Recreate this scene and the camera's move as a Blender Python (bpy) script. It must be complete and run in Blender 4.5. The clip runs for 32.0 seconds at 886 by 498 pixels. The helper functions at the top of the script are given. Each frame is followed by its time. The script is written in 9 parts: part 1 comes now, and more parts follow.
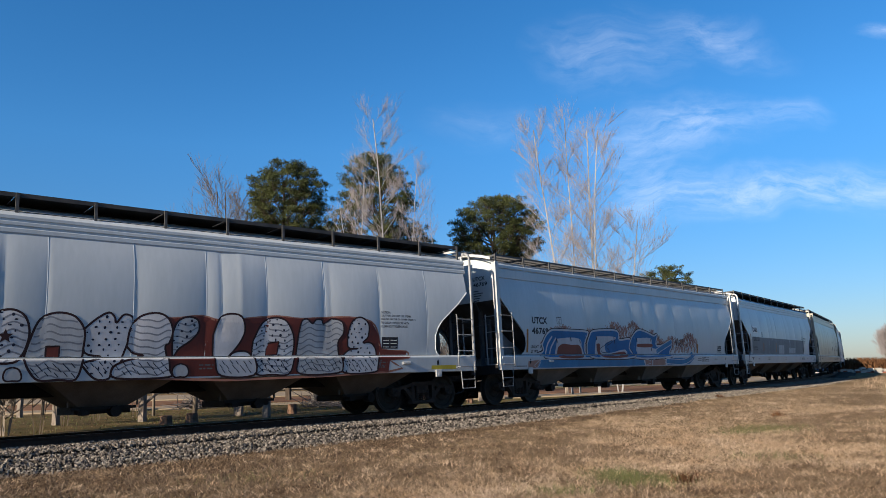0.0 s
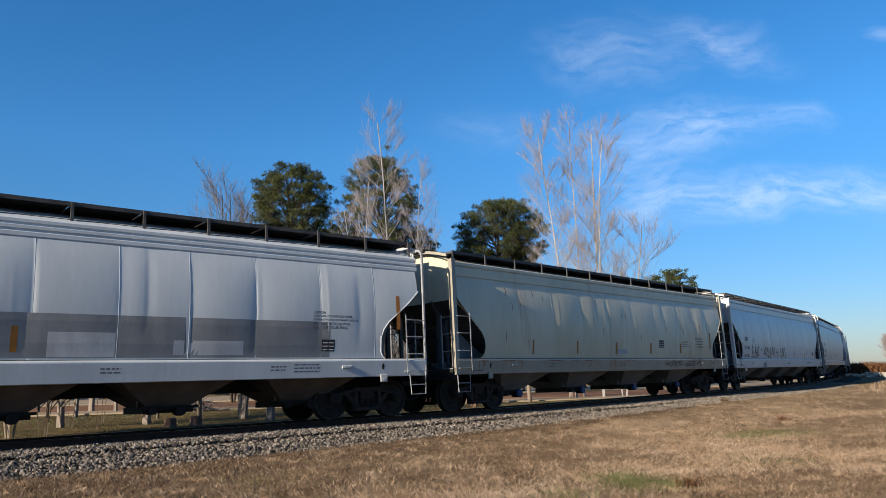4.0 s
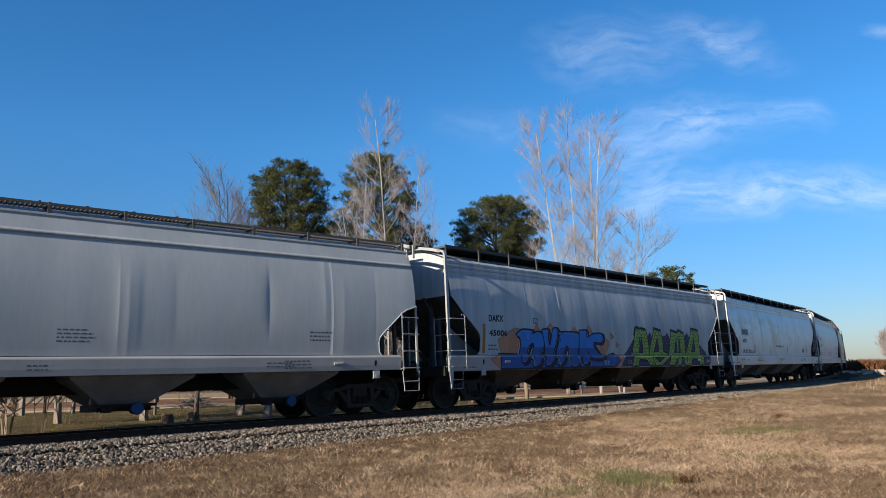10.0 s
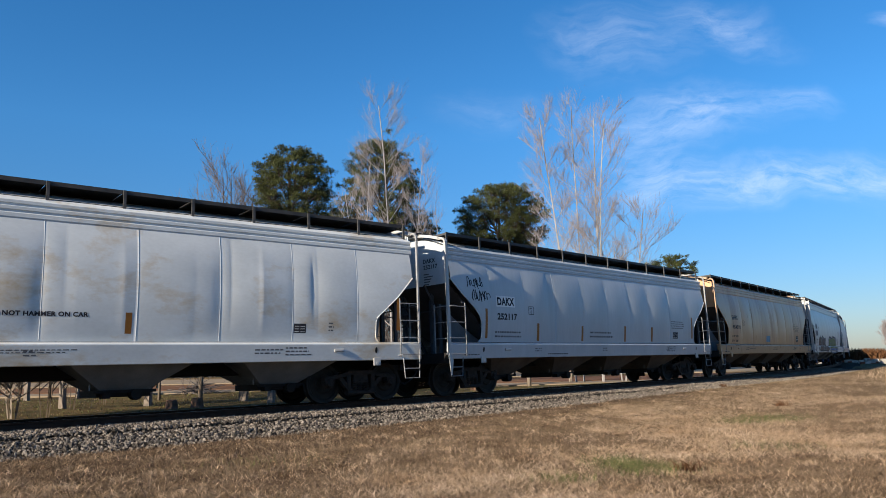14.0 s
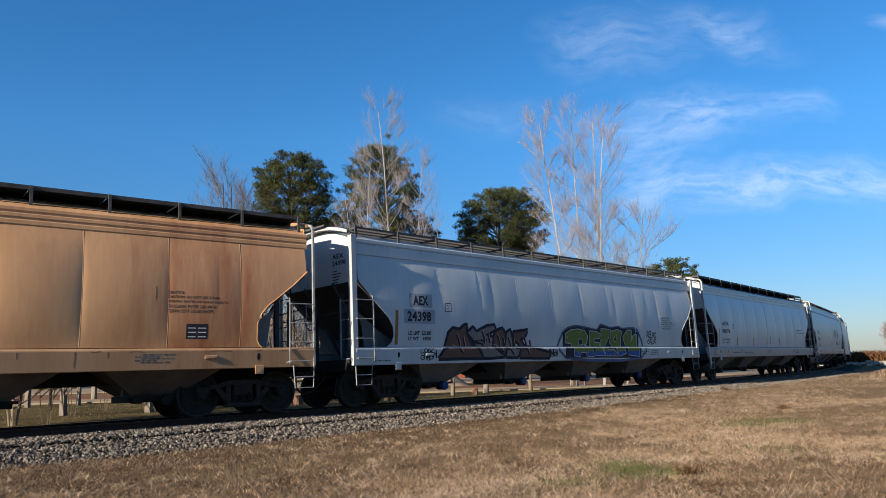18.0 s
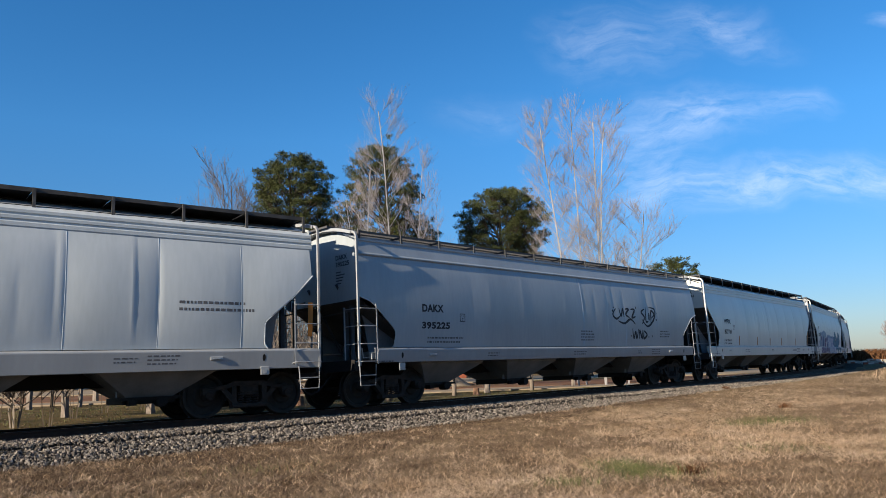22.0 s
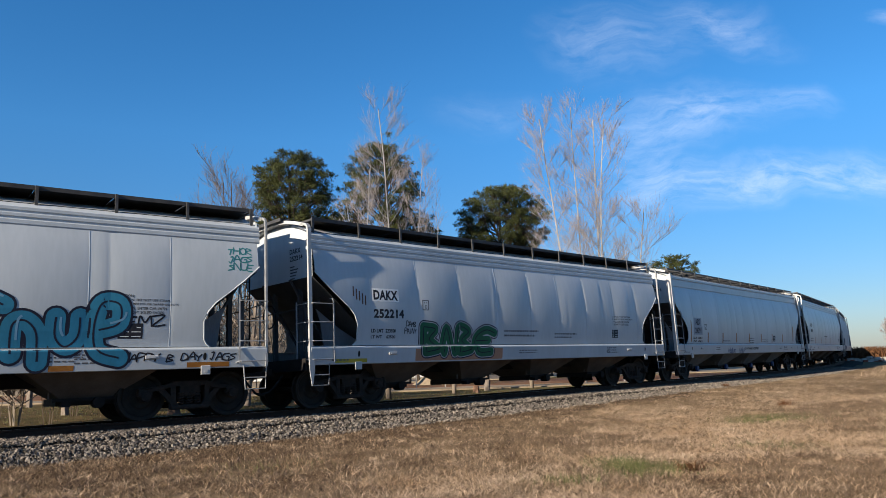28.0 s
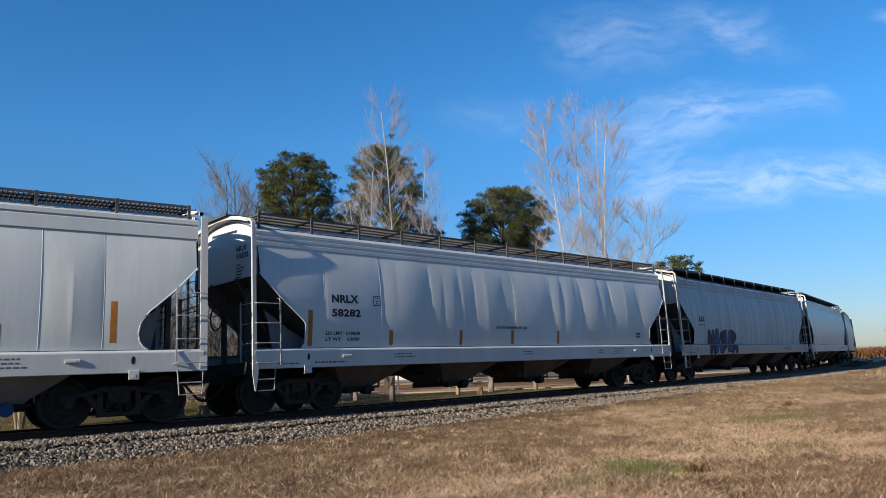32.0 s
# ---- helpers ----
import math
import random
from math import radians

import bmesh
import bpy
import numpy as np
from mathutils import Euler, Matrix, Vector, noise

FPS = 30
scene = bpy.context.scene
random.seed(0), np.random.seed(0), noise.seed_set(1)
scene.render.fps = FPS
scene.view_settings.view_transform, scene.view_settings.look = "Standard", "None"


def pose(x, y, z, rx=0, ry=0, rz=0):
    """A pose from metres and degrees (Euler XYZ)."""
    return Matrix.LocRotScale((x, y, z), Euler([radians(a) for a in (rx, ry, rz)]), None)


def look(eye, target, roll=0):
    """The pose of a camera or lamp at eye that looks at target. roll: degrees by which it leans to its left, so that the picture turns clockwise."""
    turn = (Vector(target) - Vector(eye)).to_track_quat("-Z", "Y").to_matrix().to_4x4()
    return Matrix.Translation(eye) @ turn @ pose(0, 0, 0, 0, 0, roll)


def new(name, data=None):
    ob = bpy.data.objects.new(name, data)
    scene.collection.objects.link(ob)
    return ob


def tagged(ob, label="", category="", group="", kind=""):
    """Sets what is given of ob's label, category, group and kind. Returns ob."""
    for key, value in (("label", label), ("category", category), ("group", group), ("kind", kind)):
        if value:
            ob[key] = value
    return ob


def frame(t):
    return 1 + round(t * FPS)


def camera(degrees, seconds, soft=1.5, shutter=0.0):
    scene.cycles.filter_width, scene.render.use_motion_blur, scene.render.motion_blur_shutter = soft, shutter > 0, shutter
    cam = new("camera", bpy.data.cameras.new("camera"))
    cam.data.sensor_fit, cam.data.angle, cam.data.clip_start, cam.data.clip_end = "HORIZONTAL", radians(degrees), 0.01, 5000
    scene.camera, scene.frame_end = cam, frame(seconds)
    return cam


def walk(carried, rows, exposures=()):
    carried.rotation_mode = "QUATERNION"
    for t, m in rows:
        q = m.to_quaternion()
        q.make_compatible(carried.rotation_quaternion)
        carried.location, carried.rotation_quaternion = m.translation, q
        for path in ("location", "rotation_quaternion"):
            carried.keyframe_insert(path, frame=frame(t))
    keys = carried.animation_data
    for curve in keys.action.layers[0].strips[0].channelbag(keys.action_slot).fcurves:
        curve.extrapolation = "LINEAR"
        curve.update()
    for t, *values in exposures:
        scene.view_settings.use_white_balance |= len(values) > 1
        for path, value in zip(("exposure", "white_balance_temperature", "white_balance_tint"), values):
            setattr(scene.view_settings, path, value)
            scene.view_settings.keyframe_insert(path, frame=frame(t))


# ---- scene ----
from mathutils.geometry import tessellate_polygon

EYE = (0.0, 0.0, 0.95)
cam = camera(62.39, 32.0, soft=0.85)


def aim(turn, tilt, lean):
    """A pose of the camera at EYE from degrees: turned to the right, tilted up, leaning."""
    a, b = radians(turn), radians(tilt)
    way = Vector((math.sin(a) * math.cos(b), math.cos(a) * math.cos(b), math.sin(b)))
    return look(EYE, Vector(EYE) + way * 100, lean)


walk(cam, [
    (0, aim(0.136, 9.680, -1.673)),
    (0.5, aim(0.004, 9.712, -1.670)),
    (1, aim(-0.097, 9.755, -1.632)),
    (1.5, aim(-0.202, 9.801, -1.586)),
    (2, aim(-0.296, 9.842, -1.570)),
    (2.5, aim(-0.323, 9.886, -1.585)),
    (3, aim(-0.295, 9.923, -1.588)),
    (3.5, aim(-0.252, 9.946, -1.558)),
    (5.5, aim(-0.037, 9.914, -1.489)),
    (6, aim(-0.052, 9.927, -1.495)),
    (6.5, aim(-0.078, 9.951, -1.505)),
    (7, aim(-0.096, 9.976, -1.542)),
    (7.5, aim(-0.079, 9.995, -1.616)),
    (8, aim(-0.034, 9.987, -1.670)),
    (8.5, aim(-0.004, 9.962, -1.689)),
    (9, aim(-0.001, 9.923, -1.678)),
    (9.5, aim(-0.007, 9.824, -1.598)),
    (10, aim(-0.012, 9.676, -1.447)),
    (10.5, aim(-0.015, 9.516, -1.284)),
    (11, aim(-0.018, 9.346, -1.168)),
    (11.5, aim(-0.023, 9.190, -1.110)),
    (12, aim(-0.032, 9.055, -1.097)),
    (12.5, aim(-0.063, 8.934, -1.132)),
    (13, aim(-0.128, 8.832, -1.212)),
    (13.5, aim(-0.211, 8.755, -1.247)),
    (14, aim(-0.286, 8.710, -1.186)),
    (14.5, aim(-0.333, 8.700, -1.099)),
    (16.5, aim(-0.346, 8.990, -1.383)),
    (17, aim(-0.333, 9.035, -1.431)),
    (17.5, aim(-0.314, 9.061, -1.491)),
    (18, aim(-0.302, 9.062, -1.511)),
    (18.5, aim(-0.315, 9.042, -1.517)),
    (19, aim(-0.347, 9.015, -1.581)),
    (19.5, aim(-0.374, 9.005, -1.703)),
    (20, aim(-0.401, 9.019, -1.841)),
    (20.5, aim(-0.420, 9.054, -1.919)),
    (21, aim(-0.406, 9.090, -1.895)),
    (21.5, aim(-0.378, 9.103, -1.825)),
    (22, aim(-0.359, 9.083, -1.756)),
    (22.5, aim(-0.345, 9.027, -1.691)),
    (23, aim(-0.322, 8.963, -1.635)),
    (23.5, aim(-0.285, 8.915, -1.596)),
    (24, aim(-0.266, 8.878, -1.615)),
    (24.5, aim(-0.271, 8.844, -1.702)),
    (25, aim(-0.283, 8.826, -1.790)),
    (25.5, aim(-0.308, 8.824, -1.844)),
    (27.5, aim(-0.316, 8.895, -1.780)),
    (28, aim(-0.355, 8.909, -1.773)),
    (28.5, aim(-0.362, 8.904, -1.734)),
    (29, aim(-0.342, 8.883, -1.680)),
    (29.5, aim(-0.325, 8.867, -1.670)),
    (30, aim(-0.330, 8.864, -1.714)),
    (30.5, aim(-0.368, 8.877, -1.809)),
    (31, aim(-0.431, 8.912, -1.897)),
    (31.5, aim(-0.511, 8.968, -1.940)),
    (32, aim(-0.609, 9.036, -1.968)),
])

# ---- world and sun ----
SUN_TURN, SUN_HEIGHT = 44.2, 19.5  # the light travels towards this compass turn (from +y to +x), from this height

world = bpy.data.worlds.new("sky")
scene.world = world
world.use_nodes = True


def sky_world():
    nt = world.node_tree
    nt.nodes.clear()
    N, L = nt.nodes.new, nt.links.new
    out, bg = N("ShaderNodeOutputWorld"), N("ShaderNodeBackground")
    sky = N("ShaderNodeTexSky")
    sky.sky_type, sky.sun_disc = "NISHITA", False
    sky.sun_elevation, sky.sun_rotation = radians(SUN_HEIGHT), radians(SUN_TURN + 180)
    sky.altitude, sky.air_density, sky.dust_density, sky.ozone_density = 0, 1.0, 0.25, 4.0
    co = N("ShaderNodeTexCoord")
    sep = N("ShaderNodeSeparateXYZ")
    L(co.outputs["Generated"], sep.inputs[0])

    def math_node(op, a, b=None, c=None):
        n = N("ShaderNodeMath")
        n.operation = op
        for i, val in enumerate((a, b, c)):
            if isinstance(val, (int, float)):
                n.inputs[i].default_value = val
            elif val is not None:
                L(val, n.inputs[i])
        return n.outputs[0]

    # thin cirrus: each veil lies at a compass tangent u and a height tangent v
    ahead = math_node("MAXIMUM", math_node("ABSOLUTE", sep.outputs[1]), 0.05)
    flat = N("ShaderNodeCombineXYZ")
    L(math_node("DIVIDE", sep.outputs[0], ahead), flat.inputs[0])
    L(math_node("DIVIDE", sep.outputs[2], ahead), flat.inputs[1])
    warp = N("ShaderNodeTexNoise")
    warp.inputs["Scale"].default_value, warp.inputs["Detail"].default_value = 7.0, 5
    L(flat.outputs[0], warp.inputs["Vector"])
    bent = N("ShaderNodeVectorMath")
    bent.operation = "MULTIPLY_ADD"
    L(warp.outputs["Color"], bent.inputs[0])
    bent.inputs[1].default_value = (0.16, 0.09, 0)
    L(flat.outputs[0], bent.inputs[2])
    veil = None
    for u, v, wide, tall, turn, thick in ((0.34, 0.335, 0.16, 0.045, 2, 0.62), (0.46, 0.236, 0.24, 0.036, 4, 0.75), (0.30, 0.262, 0.10, 0.05, -20, 0.45), (0.40, 0.475, 0.13, 0.038, -20, 0.42),
                                          (0.25, 0.455, 0.12, 0.06, -8, 0.3), (0.50, 0.348, 0.05, 0.025, 0, 0.3), (0.66, 0.475, 0.06, 0.014, 0, 0.5), (0.07, 0.35, 0.10, 0.035, 0, 0.16), (0.7, 0.26, 0.2, 0.05, 10, 0.5)):
        mp = N("ShaderNodeMapping")
        mp.vector_type = "TEXTURE"
        mp.inputs["Location"].default_value = (u + 0.08, v + 0.045, 0)
        mp.inputs["Rotation"].default_value = (0, 0, radians(turn))
        mp.inputs["Scale"].default_value = (wide * 1.2, tall * 1.3, 1)
        L(bent.outputs[0], mp.inputs[0])
        ball = N("ShaderNodeTexGradient")
        ball.gradient_type = "SPHERICAL"
        L(mp.outputs[0], ball.inputs[0])
        one = math_node("MULTIPLY", math_node("POWER", ball.outputs["Fac"], 1.4), thick * 0.7)
        veil = one if veil is None else math_node("ADD", veil, one)
    rip = N("ShaderNodeMapping")
    rip.inputs["Scale"].default_value, rip.inputs["Rotation"].default_value = (1, 3.2, 1), (0, 0, radians(14))
    L(bent.outputs[0], rip.inputs[0])
    fine = N("ShaderNodeTexNoise")
    fine.inputs["Scale"].default_value, fine.inputs["Detail"].default_value, fine.inputs["Roughness"].default_value = 16, 7, 0.62
    L(rip.outputs[0], fine.inputs["Vector"])
    ripple = N("ShaderNodeMapRange")
    ripple.inputs[1].default_value, ripple.inputs[2].default_value, ripple.inputs[3].default_value, ripple.inputs[4].default_value = 0.34, 0.74, 0.12, 1.2
    L(fine.outputs[0], ripple.inputs[0])
    cover = math_node("MINIMUM", math_node("MULTIPLY", veil, ripple.outputs[0]), 0.6)
    tint = N("ShaderNodeMix")
    tint.data_type, tint.blend_type = "RGBA", "MULTIPLY"
    tint.inputs["Factor"].default_value = 1.0
    L(sky.outputs[0], tint.inputs["A"])
    tint.inputs["B"].default_value = (0.905, 1.0, 1.06, 1)
    deep = N("ShaderNodeHueSaturation")
    deep.inputs["Saturation"].default_value = 1.19
    L(tint.outputs["Result"], deep.inputs["Color"])
    rise = N("ShaderNodeMapRange")
    rise.inputs[1].default_value, rise.inputs[2].default_value = 0.0, 0.3
    L(sep.outputs[2], rise.inputs[0])
    dusk = N("ShaderNodeMix")
    dusk.data_type = "RGBA"
    dusk.inputs["A"].default_value, dusk.inputs["B"].default_value = (0.50, 0.46, 0.55, 1), (0.96, 0.96, 0.985, 1)
    L(rise.outputs[0], dusk.inputs["Factor"])
    haze = N("ShaderNodeMix")
    haze.data_type, haze.blend_type = "RGBA", "MULTIPLY"
    haze.inputs["Factor"].default_value = 1.0
    L(deep.outputs[0], haze.inputs["A"])
    L(dusk.outputs["Result"], haze.inputs["B"])
    mix = N("ShaderNodeMix")
    mix.data_type = "RGBA"
    L(cover, mix.inputs["Factor"])
    L(haze.outputs["Result"], mix.inputs["A"])
    mix.inputs["B"].default_value = (6.0, 6.7, 7.9, 1)
    L(mix.outputs["Result"], bg.inputs[0])
    bg.inputs[1].default_value = 0.0690
    L(bg.outputs[0], out.inputs[0])


sky_world()
sun = new("sun", bpy.data.lights.new("sun", "SUN"))
sun.data.energy, sun.data.angle, sun.data.color = 4.5, radians(0.5), (1.0, 0.86, 0.68)
_a, _h = radians(SUN_TURN), radians(SUN_HEIGHT)
sun.matrix_basis = look((0, 0, 60), (60 * math.sin(_a) * math.cos(_h), 60 * math.cos(_a) * math.cos(_h), 60 - 60 * math.sin(_h)))
scene.view_settings.exposure = 1.25


# ---- materials ----
def material(name, a, b, scale=4.0, rough=0.7, metal=0.0, bump=0.0, fine=60.0, stretch=(1, 1, 1), patch=None, amount=0.5, spread=0.0, rough_var=0.1):
    """Two tones mixed by coarse and fine noise in object space; patch: a third tone in blotches (rust, dirt); spread: variation from piece to piece."""
    m = bpy.data.materials.new(name)
    m.use_nodes = True
    nt = m.node_tree
    N, L = nt.nodes.new, nt.links.new
    bs = nt.nodes["Principled BSDF"]
    co, mp = N("ShaderNodeTexCoord"), N("ShaderNodeMapping")
    mp.inputs["Scale"].default_value = stretch
    L(co.outputs["Object"], mp.inputs[0])
    n1, n2 = N("ShaderNodeTexNoise"), N("ShaderNodeTexNoise")
    n1.inputs["Scale"].default_value, n1.inputs["Detail"].default_value = scale, 6
    n2.inputs["Scale"].default_value, n2.inputs["Detail"].default_value = fine, 3
    L(mp.outputs[0], n1.inputs["Vector"])
    L(mp.outputs[0], n2.inputs["Vector"])
    add = N("ShaderNodeMath")
    add.operation = "MULTIPLY_ADD"
    add.inputs[1].default_value = 0.35
    L(n2.outputs[0], add.inputs[0])
    L(n1.outputs[0], add.inputs[2])
    rg = N("ShaderNodeMapRange")
    rg.inputs[1].default_value, rg.inputs[2].default_value = 0.45, 0.9
    L(add.outputs[0], rg.inputs[0])
    mix = N("ShaderNodeMix")
    mix.data_type = "RGBA"
    mix.inputs["A"].default_value, mix.inputs["B"].default_value = (*a, 1), (*b, 1)
    L(rg.outputs[0], mix.inputs["Factor"])
    col = mix.outputs["Result"]
    if patch:
        n3 = N("ShaderNodeTexNoise")
        n3.inputs["Scale"].default_value, n3.inputs["Detail"].default_value, n3.inputs["Roughness"].default_value = scale * 0.6, 8, 0.7
        mp3 = N("ShaderNodeMapping")
        mp3.inputs["Location"].default_value, mp3.inputs["Scale"].default_value = (7, 3, 5), stretch
        L(co.outputs["Object"], mp3.inputs[0])
        L(mp3.outputs[0], n3.inputs["Vector"])
        r3 = N("ShaderNodeMapRange")
        r3.inputs[1].default_value, r3.inputs[2].default_value = 0.75 - 0.3 * amount, 0.85 - 0.2 * amount
        L(n3.outputs[0], r3.inputs[0])
        mx3 = N("ShaderNodeMix")
        mx3.data_type = "RGBA"
        mx3.inputs["B"].default_value = (*patch, 1)
        L(col, mx3.inputs["A"])
        L(r3.outputs[0], mx3.inputs["Factor"])
        col = mx3.outputs["Result"]
    if spread:
        info, hs = N("ShaderNodeObjectInfo"), N("ShaderNodeHueSaturation")
        geo = N("ShaderNodeNewGeometry")
        sm = N("ShaderNodeMath")
        sm.operation = "ADD"
        L(info.outputs["Random"], sm.inputs[0])
        L(geo.outputs["Random Per Island"], sm.inputs[1])
        fr = N("ShaderNodeMath")
        fr.operation = "FRACT"
        L(sm.outputs[0], fr.inputs[0])
        vr = N("ShaderNodeMapRange")
        vr.inputs[3].default_value, vr.inputs[4].default_value = 1 - spread, 1 + spread
        L(fr.outputs[0], vr.inputs[0])
        L(vr.outputs[0], hs.inputs["Value"])
        L(col, hs.inputs["Color"])
        col = hs.outputs["Color"]
    L(col, bs.inputs["Base Color"])
    bs.inputs["Metallic"].default_value = metal
    rr = N("ShaderNodeMapRange")
    rr.inputs[3].default_value, rr.inputs[4].default_value = max(0.05, rough - rough_var), min(1, rough + rough_var)
    L(n1.outputs[0], rr.inputs[0])
    L(rr.outputs[0], bs.inputs["Roughness"])
    bs.inputs["Specular IOR Level"].default_value = 0.5 if rough < 0.4 else 0.25 if rough < 0.88 else 0.05
    if bump:
        bp = N("ShaderNodeBump")
        bp.inputs["Strength"].default_value, bp.inputs["Distance"].default_value = min(1, bump), 0.02
        L(add.outputs[0], bp.inputs["Height"])
        L(bp.outputs[0], bs.inputs["Normal"])
    return m


STREAK = (1.0, 1.0, 0.12)
M = {}
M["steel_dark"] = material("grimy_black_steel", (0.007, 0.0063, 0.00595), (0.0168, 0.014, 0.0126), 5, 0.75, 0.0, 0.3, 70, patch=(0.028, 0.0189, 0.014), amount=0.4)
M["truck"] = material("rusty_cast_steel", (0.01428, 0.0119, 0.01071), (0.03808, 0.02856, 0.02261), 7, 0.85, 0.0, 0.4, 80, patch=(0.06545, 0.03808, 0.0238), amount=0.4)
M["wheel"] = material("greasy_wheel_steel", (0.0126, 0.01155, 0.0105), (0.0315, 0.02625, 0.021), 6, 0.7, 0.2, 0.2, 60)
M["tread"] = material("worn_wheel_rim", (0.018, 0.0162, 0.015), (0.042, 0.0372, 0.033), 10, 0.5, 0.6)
M["rail"] = material("rusty_rail_steel", (0.02688, 0.01344, 0.008736), (0.0576, 0.02822, 0.01747), 6, 0.85, 0.0, 0.2, 90)
M["railhead"] = material("polished_railhead", (0.35, 0.34, 0.33), (0.5, 0.48, 0.46), 8, 0.3, 0.9)
M["tie"] = material("creosoted_timber", (0.0165, 0.0132, 0.011), (0.04125, 0.033, 0.0264), 4, 0.9, 0, 0.5, 50, (1, 6, 1), spread=0.25)
M["stone"] = material("granite_ballast", (0.05062, 0.04291, 0.03542), (0.2164, 0.1889, 0.1605), 20, 0.9, 0, 0.3, 120, spread=0.8)
# Bed is kept dark: shade in the gaps between stones is put into its colour.
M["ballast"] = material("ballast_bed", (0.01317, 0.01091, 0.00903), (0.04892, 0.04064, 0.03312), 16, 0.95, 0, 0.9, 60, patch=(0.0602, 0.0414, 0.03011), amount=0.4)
M["grating"] = material("galvanised_grating", (0.05, 0.05, 0.05), (0.085, 0.085, 0.085), 5, 0.6, 0.3, 0.1, 60, patch=(0.0462, 0.03024, 0.0216), amount=0.35)
M["hatch"] = material("dark_hatch_cover", (0.0275, 0.0275, 0.0286), (0.055, 0.055, 0.055), 3, 0.6, 0.0, 0.2, 40, patch=(0.066, 0.044, 0.0275), amount=0.4)
M["black_paint"] = material("black_stencil_paint", (0.012, 0.013, 0.018), (0.03, 0.03, 0.035), 6, 0.6, 0, 0, 50)
M["white_paint"] = material("white_stencil_paint", (0.651, 0.651, 0.63), (0.7875, 0.7875, 0.7665), 6, 0.6, 0, 0, 50)
M["orange"] = material("orange_reflector", (0.2376, 0.0891, 0.01452), (0.3036, 0.1254, 0.0231), 8, 0.5, 0, 0, 50, patch=(0.1452, 0.0792, 0.0396), amount=0.4)
M["blue_cap"] = material("blue_outlet_cap", (0.007, 0.035, 0.119), (0.014, 0.056, 0.168), 8, 0.5, 0, 0, 50)
M["rubber"] = material("black_rubber_hose", (0.012, 0.012, 0.012), (0.03, 0.03, 0.03), 8, 0.8, 0, 0, 50)
M["bark"] = material("grey_brown_bark", (0.0363, 0.02805, 0.02145), (0.0792, 0.0627, 0.0495), 8, 0.95, 0, 0.8, 40, (1, 1, 0.25))
M["pale_bark"] = material("pale_bare_bark", (0.1728, 0.1662, 0.1616), (0.311, 0.301, 0.2994), 6, 0.9, 0, 0.4, 30, (1, 1, 0.3))
M["twig"] = material("pale_winter_twigs", (0.144, 0.1264, 0.1258), (0.2592, 0.2376, 0.241), 3, 0.9, 0, 0, 20)
M["grey_twig"] = material("grey_winter_twigs", (0.07219, 0.06352, 0.05941), (0.134, 0.1213, 0.1188), 3, 0.95, 0, 0, 20)
M["needle"] = material("pine_needles", (0.02232, 0.03199, 0.008928), (0.06448, 0.07198, 0.01984), 0.7, 0.7, 0, 0, 8, spread=0.35)
M["wood_old"] = material("weathered_wood", (0.12, 0.096, 0.072), (0.228, 0.192, 0.156), 5, 0.95, 0, 0.6, 50, (1, 1, 0.2))
M["dead_grass"] = material("dry_winter_grass", (0.3137, 0.2114, 0.13), (0.4708, 0.3613, 0.2599), 1.2, 0.9, 0, 0, 8, spread=0.45)
M["green_grass"] = material("green_grass", (0.05, 0.058, 0.018), (0.11, 0.115, 0.042), 3, 0.85, 0, 0, 20, spread=0.3)
M["brush"] = material("rusty_brown_brush", (0.066, 0.033, 0.0165), (0.132, 0.066, 0.033), 1.5, 0.95, 0, 0, 8, spread=0.3)
M["brown_grass"] = material("brown_matted_grass", (0.08316, 0.05426, 0.03387), (0.1759, 0.1268, 0.08468), 1.4, 0.95, 0, 0, 9, spread=0.5)
M["cut_wood"] = material("reddish_cut_wood", (0.12, 0.066, 0.042), (0.216, 0.132, 0.09), 7, 0.9, 0, 0.4, 40)
M["sand"] = material("dusty_tan_sand", (0.198, 0.154, 0.1045), (0.275, 0.22, 0.154), 1.2, 0.95, 0, 0.4, 20)
M["dirt"] = material("reddish_bare_soil", (0.11, 0.055, 0.03025), (0.187, 0.1045, 0.0605), 0.7, 0.95, 0, 0.5, 12)
M["lawn"] = material("thin_winter_lawn", (0.03388, 0.0301, 0.01109), (0.1258, 0.0836, 0.03564), 0.8, 0.95, 0, 0.5, 14)
M["brick"] = material("red_brick", (0.18, 0.054, 0.03), (0.252, 0.09, 0.054), 3, 0.9, 0, 0.3, 30)
M["roofing"] = material("dark_shingle_roof", (0.033, 0.03025, 0.0275), (0.0715, 0.066, 0.0605), 2, 0.9, 0, 0.3, 20)
M["house_white"] = material("white_house_paint", (0.462, 0.462, 0.448), (0.546, 0.546, 0.532), 1, 0.7, 0, 0, 10)
M["dark_glass"] = material("dark_window_glass", (0.02, 0.025, 0.03), (0.04, 0.045, 0.05), 1, 0.1, 0, 0, 10)
M["pale_stone"] = material("pale_broken_stone", (0.3, 0.282, 0.252), (0.42, 0.402, 0.36), 2, 0.9, 0, 0, 10, spread=0.3)
# End recess shade is put into these two darker colours, under grime patches.
M["bay"] = material("shaded_grimy_end_bay", (0.033, 0.036, 0.0408), (0.072, 0.075, 0.078), 2.0, 0.8, 0, 0.1, 30, patch=(0.03, 0.024, 0.018), amount=0.4)
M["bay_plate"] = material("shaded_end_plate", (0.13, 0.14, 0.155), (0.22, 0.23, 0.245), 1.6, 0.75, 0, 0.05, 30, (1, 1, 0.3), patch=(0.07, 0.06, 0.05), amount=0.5)
